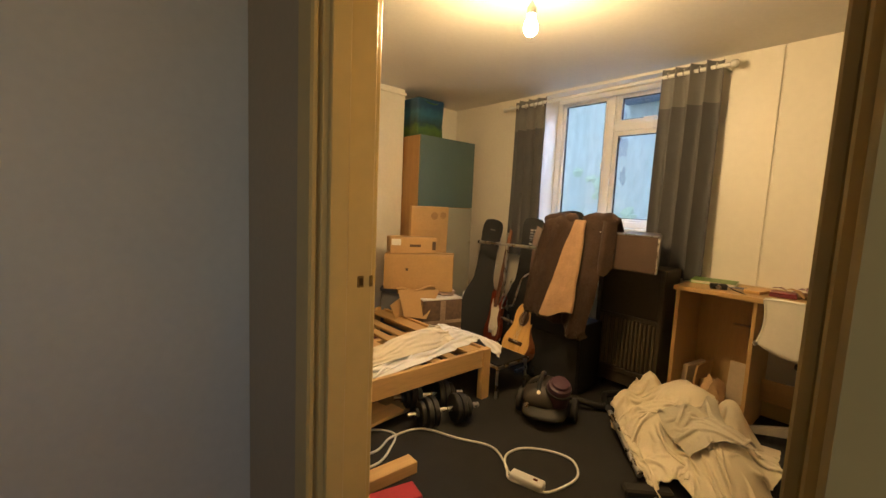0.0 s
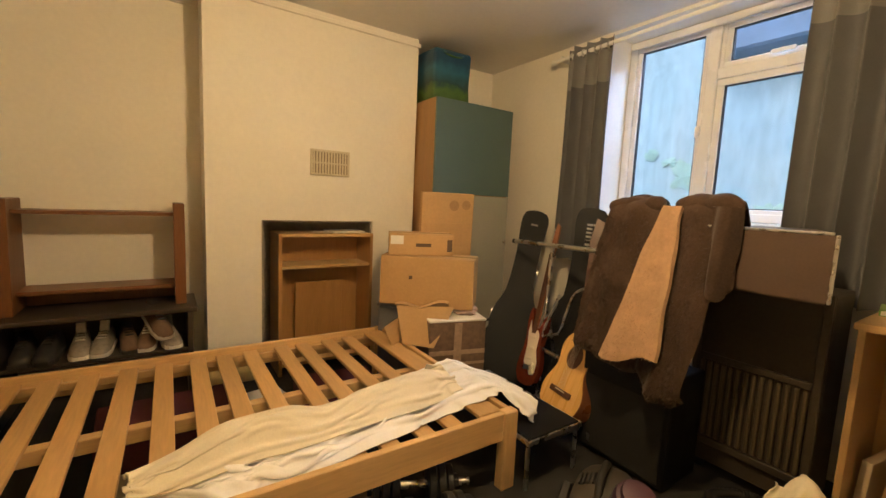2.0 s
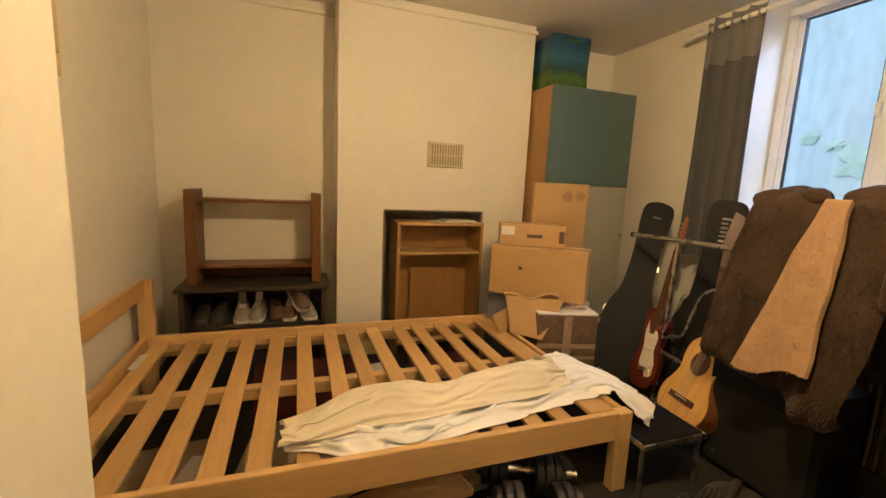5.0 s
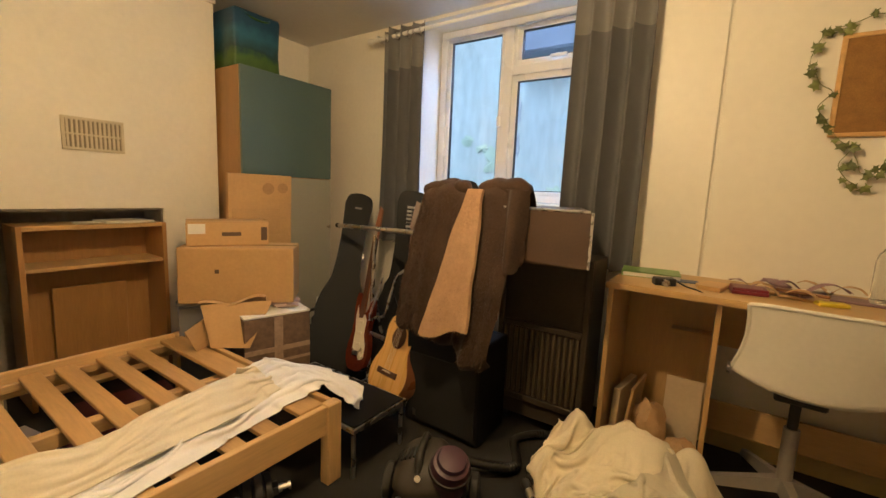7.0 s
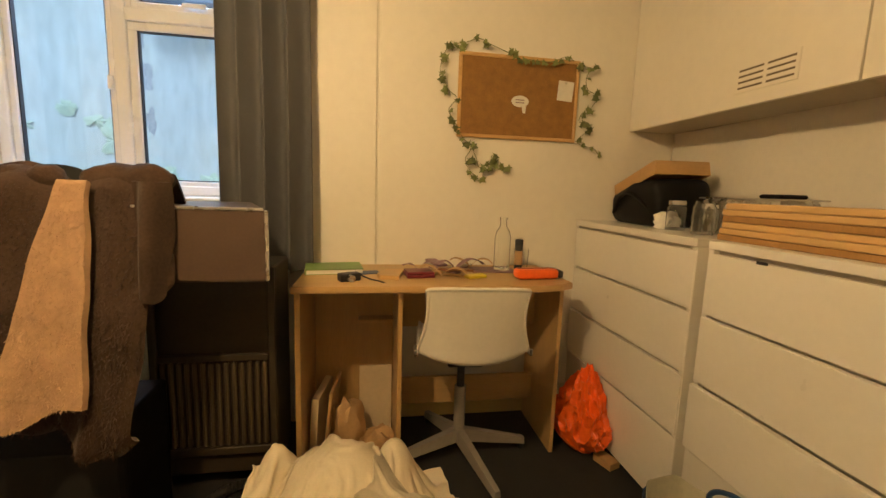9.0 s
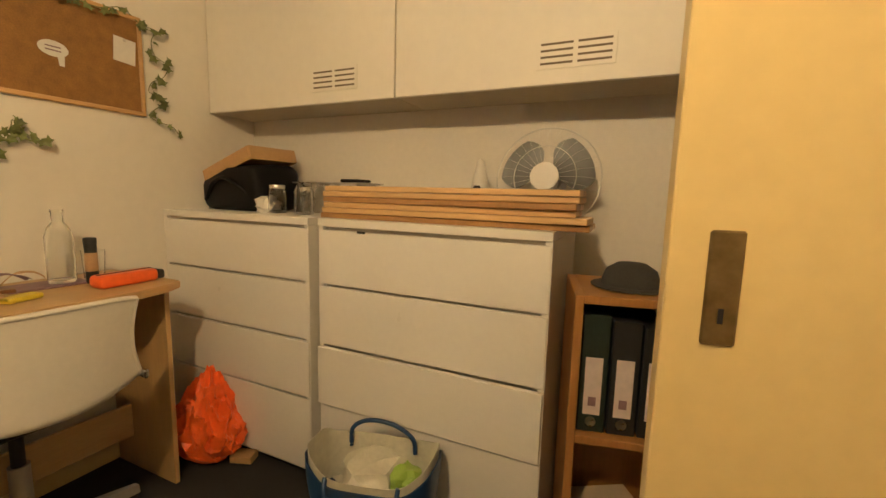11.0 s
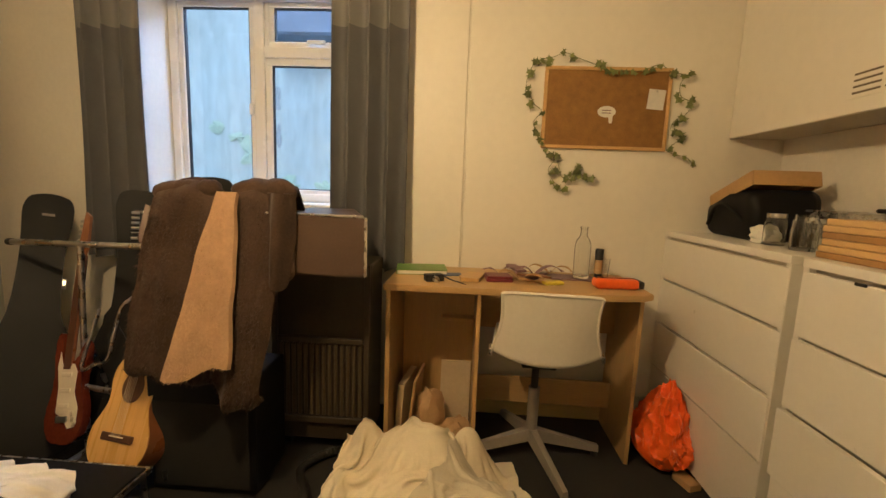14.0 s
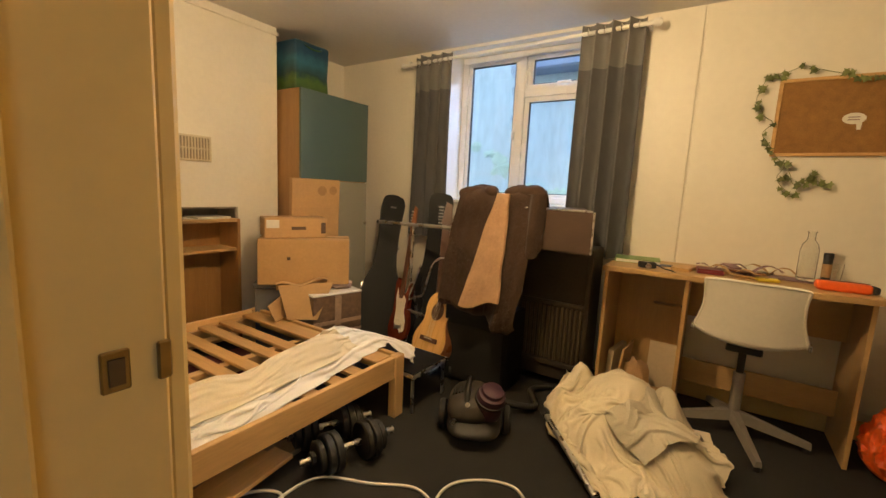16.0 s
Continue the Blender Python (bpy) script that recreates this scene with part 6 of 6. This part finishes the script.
for r_, zz in ((0.172, 0.012), (0.045, 0.062), (0.10, 0.058)):
    ringp = [FM @ Vector((r_ * math.cos(2 * math.pi * k / 40), r_ * math.sin(2 * math.pi * k / 40), zz)) for k in range(41)]
    part("ring", tube(ringp, 0.0028 if r_ > 0.15 else 0.0015, 1, 6), FANW, fan)
part("badge", lathe([(0.002, 0.064), (0.044, 0.064), (0.044, 0.067), (0.002, 0.069)], 24, m=FM), FANW, fan)
sf = thing("air_freshener", pose(2.20, -0.30, T1) @ Matrix.Scale(1.15, 4), "white cone-shaped air freshener on the drawers", "air freshener")
part("body", lathe([(0.036, 0), (0.038, 0.01), (0.030, 0.09), (0.012, 0.185), (0.003, 0.192)], 20), FANW, sf, smooth=50)
part("slot", box(-0.010, 0.010, 0.022, 0.036, 0.08, 0.11, 0.003), DARK, sf)

# ---- high wall cupboards ----
# dark strips laid on the vent plates, coloured as the shade inside slots
SLOT = material("slot_shade", (0.16, 0.125, 0.085), 0.8, vary=0.15, bump=0.05)
# bottom boards have a darker tone than the cupboard fronts
UNDER = material("darker_underside", (0.50, 0.45, 0.36), 0.7, vary=0.08, bump=0.1)
for x0, x1, vents in ((2.522, 3.515, ((2.697, 2.897),)), (1.518, 2.518, ((1.785, 1.995),)), (0.905, 1.514, ())):
    hcb = thing("wall_cupboard", pose(x0, -0.48, 1.44), "cream painted high cupboard with a slotted vent", "cupboard", "high cupboards")
    w_ = x1 - x0
    part("body", box(0, w_, 0, 0.225, 0.012, 0.722), BOARD, hcb)
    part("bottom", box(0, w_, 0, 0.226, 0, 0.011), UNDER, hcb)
    part("door", box(0.001, w_ - 0.001, 0.226, 0.244, 0.0, 0.722, 0.0015), BOARD, hcb)
    for v0, v1 in vents:
        g = part("vent_grille", box(v0 - x0 - 0.012, v1 - x0 + 0.012, 0.2445, 0.248, 0.045, 0.135, 0.001), BOARD, hcb, "white vent plate")
        for k in range(4):
            for j in (0, 1):
                c0 = v0 - x0 + j * ((v1 - v0) / 2 + 0.006)
                part("slot", box(c0, c0 + (v1 - v0) / 2 - 0.008, 0.2475, 0.2487, 0.058 + 0.019 * k, 0.0645 + 0.019 * k), SLOT, g)

# ---- bookshelf with files behind the door ----
SHELFW = material("orange_pine", (0.37, 0.175, 0.048), 0.42, vary=0.18, scale=3, stretch=(6, 6, 0.6), bump=0.06, fine=20)
bs = thing("bookshelf", pose(1.812, 0.03, 0, 0, 0, 12), "low orange-pine bookshelf filled with dark files", "bookshelf")
SW, SD, SH = 0.62, 0.31, 0.845
part("side_panel", box(-0.022, 0, -SD, 0, 0, SH, 0.002), SHELFW, bs)
part("side_panel", box(-SW, -SW + 0.022, -SD, 0, 0, SH, 0.002), SHELFW, bs)
for z in (0.04, 0.44, SH - 0.022):
    part("shelf", box(-SW + 0.022, -0.022, -SD, -0.002, z, z + 0.022, 0.002), SHELFW, bs)
part("back_panel", box(-SW + 0.022, -0.022, -SD, -SD + 0.006, 0.062, SH - 0.022), SHELFW, bs)
FILEK = material("black_file", (0.02, 0.021, 0.022), 0.4, vary=0.2, bump=0.05)
FILEG = material("dark_green_file", (0.018, 0.03, 0.024), 0.4, vary=0.2, bump=0.05)
LABEL = material("file_label", (0.66, 0.56, 0.52), 0.6, vary=0.1, scale=20, bump=0.02)
BM = pose(1.812, 0.03, 0, 0, 0, 12)
for k in range(7):
    x = -0.062 - 0.078 * k
    fl = thing("lever_arch_file", BM @ pose(x, -0.03, 0.4625), "dark lever arch file with a pale spine label", "file", "files on the bookshelf")
    part("case", box(-0.036, 0.036, -0.25, 0.0, 0, 0.325 - 0.012 * (k % 3), 0.003), FILEG if k % 3 == 0 else FILEK, fl)
    if k < 3:
        part("spine_label", box(-0.022, 0.022, -0.001, 0.0012, 0.05, 0.21), LABEL, fl)
        part("writing", box(-0.010, 0.010, 0.0012, 0.0020, 0.075, 0.10), MAUVE, fl)
    part("finger_ring", lathe([(0.008, 0), (0.014, 0.0), (0.014, 0.002), (0.008, 0.002)], 14, m=pose(0, 0.0, 0.03, -90)), METAL, fl)
for k, (x, h_, ln) in enumerate(((-0.12, 0.02, 0.24), (-0.14, 0.045, 0.25), (-0.13, 0.07, 0.22), (-0.16, 0.03, 0.2))):
    solid("magazine", box(-0.10, 0.10, -0.11, 0.11, 0, 0.022, 0.002), PALE if k % 2 else KRAFT, "magazine stacked on the low shelf", "magazine", kind="thing", group="magazines").matrix_world = BM @ pose(x, -0.15, 0.0625 + 0.0225 * k, 0, 0, 10 * k - 12)
hat = thing("cap", BM @ pose(-0.16, -0.15, SH + 0.0005, 0, 0, 30) @ Matrix.Scale(0.78, 4), "dark grey felt cap lying on the bookshelf", "cap")
FELT = material("dark_felt", (0.05, 0.047, 0.043), 0.9, vary=0.25, bump=0.4, fine=150)
part("crown", lathe([(0.10, 0.006), (0.098, 0.03), (0.085, 0.065), (0.05, 0.088), (0.004, 0.092)], 24), FELT, hat, smooth=60)
part("brim", lathe([(0.095, 0.0), (0.135, 0.004), (0.136, 0.008), (0.098, 0.012)], 28), FELT, hat, smooth=60)
carton(BM @ pose(-0.42, -0.17, SH + 0.0005, 0, 0, -12), 0.18, 0.14, 0.11, "small brown box on the bookshelf")
carton(BM @ pose(-0.40, -0.18, SH + 0.112, 0, 0, 8), 0.16, 0.12, 0.08, "small brown box stacked on another box")

# ---- bags on the floor ----
BLUE = material("blue_woven_plastic", (0.012, 0.045, 0.13), 0.38, vary=0.15, scale=8, bump=0.25, fine=90)
MESHW = material("white_inner_liner", (0.52, 0.50, 0.40), 0.5, vary=0.15, scale=9, bump=0.3, fine=60)
LIME = material("lime_plastic", (0.30, 0.45, 0.07), 0.4, vary=0.15, bump=0.05)
bag = thing("shopping_bag", pose(2.33, 0.165, 0, 0, 0, 14), "big blue woven shopping bag with a white liner", "bag")


def bag_wall(u, v):
    a = 2 * math.pi * u
    c, s = math.cos(a), math.sin(a)
    e = 0.45
    x = math.copysign(abs(c) ** e, c) * (0.165 + 0.025 * v)
    y = math.copysign(abs(s) ** e, s) * (0.085 + 0.022 * v)
    wob = 0.012 * noise.noise(Vector((c * 2, s * 2, v * 3)))
    top = 0.315 + 0.025 * math.cos(2 * a) + 0.012 * math.sin(3 * a)
    return (x * (1 + wob * 2), y * (1 + wob * 3), 0.003 + top * v)


part("wall", sheet(bag_wall, 64, 12, 0.003), BLUE, bag, smooth=70)
part("base", box(-0.165, 0.165, -0.085, 0.085, 0.0, 0.006, 0.002), BLUE, bag)
part("liner", sheet(lambda u, v: tuple(Vector(bag_wall(u, 0.55 + 0.52 * v)) * 0.96 + Vector((0, 0, 0.015))), 64, 6, 0.002), MESHW, bag, "white plastic liner", 70)
part("handle", tube([(0.11, -0.085, 0.29), (0.105, -0.085, 0.35), (0.05, -0.08, 0.385), (-0.03, -0.08, 0.38), (-0.09, -0.085, 0.34), (-0.10, -0.085, 0.29)], 0.007, 6), BLUE, bag, "dark blue strap", 60)
part("handle", tube([(0.11, 0.100, 0.31), (0.10, 0.125, 0.27), (0.05, 0.128, 0.20), (-0.03, 0.128, 0.19), (-0.09, 0.125, 0.25), (-0.10, 0.100, 0.31)], 0.007, 6), BLUE, bag, "dark blue strap", 60)
crumple(pose(2.36, 0.14, 0.19, 0, 0, 10), 0.10, 0.75, MESHW, "plastic_bag", "white plastic bag stuffed in the shopping bag", "bag", 31.0)
crumple(pose(2.25, 0.13, 0.22, 0, 0, 70), 0.055, 0.8, LIME, "plastic_bag", "lime green plastic wrapper in the shopping bag", "bag", 33.0)
ob = bmesh.new()
bmesh.ops.create_icosphere(ob, subdivisions=5, radius=1.0)
for v in ob.verts:
    q = v.co.copy()
    up_ = (q.z + 1) / 2
    wide = 1.22 - 0.86 * up_ ** 1.15
    cr = 1 - 2.0 * abs(noise.noise(q * 2.6 + Vector((4, 0, 0)))) + 0.5 * (1 - 2 * abs(noise.noise(q * 6)))
    v.co = Vector((q.x * 0.135 * wide * (1 + 0.24 * cr), q.y * 0.095 * wide * (1 + 0.18 * cr) - 0.03 * up_ * up_, 0.345 * up_ * (1 + 0.10 * cr)))
tagged(new("carrier_bag", mesh_of("carrier_bag", ob, ORANGE, 30)), "crumpled bright orange carrier bag beside the desk", "bag").matrix_world = pose(3.19, 0.080, 0.001, 0, 0, 10)
solid("cardboard_scrap", box(-0.045, 0.045, -0.03, 0.03, 0, 0.03, 0.002), CARD, "small scrap of cardboard on the carpet", "cardboard", kind="thing").matrix_world = pose(3.06, 0.02, 0, 0, 0, 20)

# ---- duvet heap ----
DUVET = material("cream_duvet_cotton", (0.74, 0.66, 0.50), 0.85, vary=0.06, scale=4, bump=0.25, fine=140, gloss=0.2)
# the duvet cotton again, darkened as the side turned from the light
DUVET_SHADE = material("duvet_cotton_shaded", (0.56, 0.51, 0.40), 0.85, vary=0.08, scale=4, bump=0.25, fine=140, gloss=0.2)
duv = thing("duvet", pose(0, 0, 0), "cream duvet thrown in a heap on the carpet", "duvet")
HEAPS = ((2.86, 1.10, 0.22, 0.28), (2.66, 1.10, 0.24, 0.21), (2.92, 1.31, 0.085, 0.26), (2.74, 1.36, 0.065, 0.18), (2.95, 0.92, 0.09, 0.24), (2.62, 0.90, 0.22, 0.18), (2.76, 0.72, 0.13, 0.10), (2.44, 0.98, 0.20, 0.08))


def heap_height(x, y):
    """Height of the bundled filling under the cover."""
    z = np.zeros_like(x)
    for hx, hy, r_, h_ in HEAPS:
        d = np.sqrt((x - hx) ** 2 + (y - hy) ** 2) / r_
        z = np.maximum(z, h_ * np.clip(1 - d ** 2.2, 0, 1) ** 0.7)
    return z


gx, gy = np.meshgrid(np.linspace(-0.40, 0.33, 104), np.linspace(-0.36, 0.34, 100), indexing="ij")
ca, sa = math.cos(radians(14)), math.sin(radians(14))
start = np.stack((2.69 + gx * ca - gy * sa, 1.02 + gx * sa + gy * ca, 0 * gx), axis=-1)
# the outline wanders; broad waves are gathered in before the cloth sinks
start[..., 0] += 0.06 * ruffle(gx.shape, 31, 260) + 0.04 * np.sin(gy * 13 + 1)
start[..., 1] += 0.06 * ruffle(gx.shape, 32, 260) + 0.04 * np.sin(gx * 9 + 2) - 0.05 * np.clip(-gx / 0.42, 0, 1)
start[..., 1] = np.minimum(start[..., 1], start[..., 0] - 1.255)
start[..., 2] = heap_height(start[..., 0], start[..., 1]) + 0.04 + 0.085 * ruffle(gx.shape, 11, 170) + 0.040 * ruffle(gx.shape, 12, 60)
part("cover", laid(settle(start, 1.10 / 103, 1.06 / 99, heap_height, 26, bend=0.30, grip=0.97), 0.004), DUVET, duv, smooth=80)
# a second layer of the cover, folded back over the heap; its shade is in the colour
gx, gy = np.meshgrid(np.linspace(-0.17, 0.17, 46), np.linspace(-0.12, 0.12, 36), indexing="ij")


def cover_height(x, y):
    return heap_height(x, y) + 0.045


ca, sa = math.cos(radians(-32)), math.sin(radians(-32))
start = np.stack((2.62 + gx * ca - gy * sa, 0.93 + gx * sa + gy * ca, 0 * gx), axis=-1)
start[..., :2] += 0.03 * ruffle(gx.shape, 41, 80)[..., None]
start[..., 2] = cover_height(start[..., 0], start[..., 1]) + 0.02 + 0.035 * ruffle(gx.shape, 42, 40)
part("turned_flap", laid(settle(start, 0.42 / 45, 0.30 / 35, cover_height, 26, bend=0.3, grip=0.97), 0.004), DUVET_SHADE, duv, smooth=80)


# ---- vacuum cleaner ----
VACB = material("black_vacuum_plastic", (0.016, 0.015, 0.014), 0.55, vary=0.1, bump=0.02)
VACP = material("smoky_purple_plastic", (0.060, 0.022, 0.040), 0.4, vary=0.1, bump=0.02)
VACG = material("grey_olive_plastic", (0.040, 0.034, 0.027), 0.6, vary=0.15, bump=0.03, grime=0.3, grime_color=(0.09, 0.08, 0.06))
vac = thing("vacuum_cleaner", pose(2.41, 1.655, 0, 0, 0, 26), "black and purple cylinder vacuum cleaner on the carpet", "vacuum cleaner")
b = bmesh.new()
bmesh.ops.create_icosphere(b, subdivisions=4, radius=1.0)
for v in b.verts:
    c = v.co.copy()
    v.co = Vector((math.copysign(abs(c.x) ** 0.7, c.x) * 0.165, math.copysign(abs(c.y) ** 0.6, c.y) * 0.125, 0.07 + c.z * (0.055 + 0.02 * c.x)))
    v.co.z = max(v.co.z, 0.02)
part("chassis", b, VACB, vac, "black chassis", 60)
b = bmesh.new()
bmesh.ops.create_icosphere(b, subdivisions=4, radius=1.0)
for v in b.verts:
    c = v.co.copy()
    v.co = Vector((math.copysign(abs(c.x) ** 0.6, c.x) * 0.125 + 0.01, math.copysign(abs(c.y) ** 0.65, c.y) * 0.100 + 0.028, 0.13 + c.z * (0.085 - 0.025 * c.y + 0.02 * c.x)))
body = part("body", b, VACG, vac, "grey-olive motor cover", 60)
part("button", rod((-0.085, 0.03, 0.175), (-0.103, 0.03, 0.188), 0.011, seg=18), METAL, body, smooth=40)
part("vent", rod((-0.104, 0.085, 0.105), (-0.118, 0.090, 0.108), 0.014, seg=18), METAL, body, smooth=40)
for k in range(4):
    part("vent_slot", box(-0.03, 0.03, 0.055 + 0.014 * k, 0.061 + 0.014 * k, 0.208 - 0.006 * k, 0.216 - 0.006 * k, 0.001), DARK, body)
cup = part("dust_cup", lathe([(0.058, 0), (0.066, 0.02), (0.066, 0.12), (0.060, 0.145), (0.045, 0.150)], 28, m=pose(-0.015, -0.050, 0.105, 10, -22)), VACP, vac, "smoky purple dust cup", 50)
part("cup_lid", lathe([(0.045, 0.150), (0.050, 0.153), (0.046, 0.166), (0.02, 0.170)], 24, m=pose(-0.015, -0.050, 0.105, 10, -22)), VACP, cup, smooth=50)
part("cup_ring", lathe([(0.0665, 0.10), (0.070, 0.102), (0.070, 0.116), (0.0665, 0.118)], 28, m=pose(-0.015, -0.050, 0.105, 10, -22)), VACB, cup, smooth=50)
for sy in (1, -1):
    part("wheel", lathe([(0.020, -0.018), (0.060, -0.018), (0.066, -0.012), (0.066, 0.010), (0.056, 0.016), (0.030, 0.018)], 26, m=pose(0.03, sy * 0.150, 0.066, 90)), VACB, vac, smooth=40)
part("carry_handle", tube([(0.10, 0.03, 0.18), (0.06, 0.03, 0.238), (-0.03, 0.035, 0.232), (-0.075, 0.035, 0.185)], 0.013), VACB, vac, smooth=60)
part("hose_port", rod((0.12, -0.06, 0.09), (0.185, -0.08, 0.075), 0.026, seg=18), DARK, vac, smooth=40)
HM = pose(2.41, 1.655, 0, 0, 0, 26)
hp = HM @ Vector((0.185, -0.08, 0.075))
b = tube([hp, (2.76, 1.50, 0.03), (2.95, 1.58, 0.022), (3.08, 1.47, 0.022), (2.98, 1.38, 0.022), (2.80, 1.42, 0.03), (2.62, 1.385, 0.10)], lambda s: 0.0175 + 0.0025 * math.sin(s * 500), 26, 10)
solid("vacuum_hose", b, VACB, "ribbed black vacuum hose lying on the carpet", "hose", kind="thing", smooth=60)
wand = thing("vacuum_wand", pose(0, 0, 0), "steel vacuum wand lying against the duvet", "wand")
part("pipe", rod((2.575, 1.365, 0.11), (2.28, 1.07, 0.03), 0.0135), METAL, wand, smooth=40)
part("pipe", rod((2.60, 1.39, 0.116), (2.575, 1.365, 0.11), 0.0165), DARK, wand, smooth=40)
part("nozzle", box(-0.10, 0.10, -0.03, 0.03, 0.0, 0.035, 0.008, m=pose(2.22, 1.01, 0.0, 0, 0, -45)), VACB, wand)

# ---- dumbbells ----
IRON = material("black_iron", (0.020, 0.020, 0.020), 0.5, 0.2, vary=0.2, bump=0.15)


def dumbbell(m, rr):
    ob = thing("dumbbell", m, "black dumbbell with chrome bar ends beside the bed", "dumbbell", "pair of dumbbells")
    part("bar", rod((-0.205, 0, rr), (0.205, 0, rr), 0.0135), METAL, ob, smooth=40)
    for s in (-1, 1):
        for x, r_, t_ in ((0.065, rr, 0.03), (0.098, rr, 0.03), (0.130, rr * 0.8, 0.025)):
            part("plate", lathe([(0.014, -t_ / 2), (r_ * 0.94, -t_ / 2), (r_, -t_ / 2 + 0.004), (r_, t_ / 2 - 0.004), (r_ * 0.94, t_ / 2), (0.014, t_ / 2)], 26, m=pose(s * x, 0, rr, 0, 90)), IRON, ob, smooth=40)
        part("collar", lathe([(0.014, -0.008), (0.028, -0.008), (0.028, 0.008), (0.014, 0.008)], 8, m=pose(s * 0.155, 0, rr, 0, 90)), IRON, ob)
    return ob


dumbbell(pose(1.905, 1.952, 0.001, 0, 0, -18), 0.078)
dumbbell(pose(1.945, 2.135, 0.001, 0, 0, -24), 0.078)

# ---- extension lead and odds on the carpet ----
ext = thing("extension_lead", pose(0, 0, 0), "white extension lead looped over the carpet", "extension lead")
cable = [(1.25, 2.02, 0.006), (1.46, 1.945, 0.006), (1.60, 2.00, 0.006), (1.77, 1.975, 0.006), (1.86, 1.80, 0.006), (1.945, 1.64, 0.006), (1.89, 1.50, 0.006), (1.83, 1.43, 0.006), (1.865, 1.33, 0.008), (1.90, 1.27, 0.006), (2.07, 1.25, 0.006), (2.17, 1.33, 0.006), (2.15, 1.44, 0.006), (2.06, 1.54, 0.006), (1.95, 1.55, 0.006), (1.87, 1.48, 0.006), (1.855, 1.42, 0.014)]
part("cable", tube(cable, 0.0055, 8, 8), WHITEPL, ext, smooth=70)
part("cable", tube([(1.22, 1.90, 0.006), (1.42, 1.86, 0.006), (1.55, 1.93, 0.006), (1.63, 2.02, 0.006), (1.55, 2.12, 0.006), (1.40, 2.10, 0.006)], 0.0055, 8, 8), WHITEPL, ext, smooth=70)
part("socket_block", box(-0.075, 0.075, -0.026, 0.026, 0, 0.034, 0.008, seg=2, m=pose(1.868, 1.365, 0, 0, 0, -75)), WHITEPL, ext, smooth=50)
part("switch", box(-0.010, 0.010, -0.007, 0.007, 0.0335, 0.038, 0.002, m=pose(1.878, 1.33, 0, 0, 0, -75)), RED, ext)
solid("wood_offcut", box(-0.12, 0.12, -0.035, 0.035, 0, 0.055, 0.003), PINE, "pine offcut lying on the carpet", "wood", kind="thing").matrix_world = pose(1.42, 1.745, 0.001, 0, 0, -2)
solid("chocolate_box", box(-0.10, 0.10, -0.05, 0.05, 0, 0.03, 0.004), material("red_card", (0.42, 0.03, 0.05), 0.5, vary=0.1, bump=0.02), "flat red cardboard packet on the carpet", "packet", kind="thing").matrix_world = pose(1.36, 1.62, 0.001, 0, 0, -12)
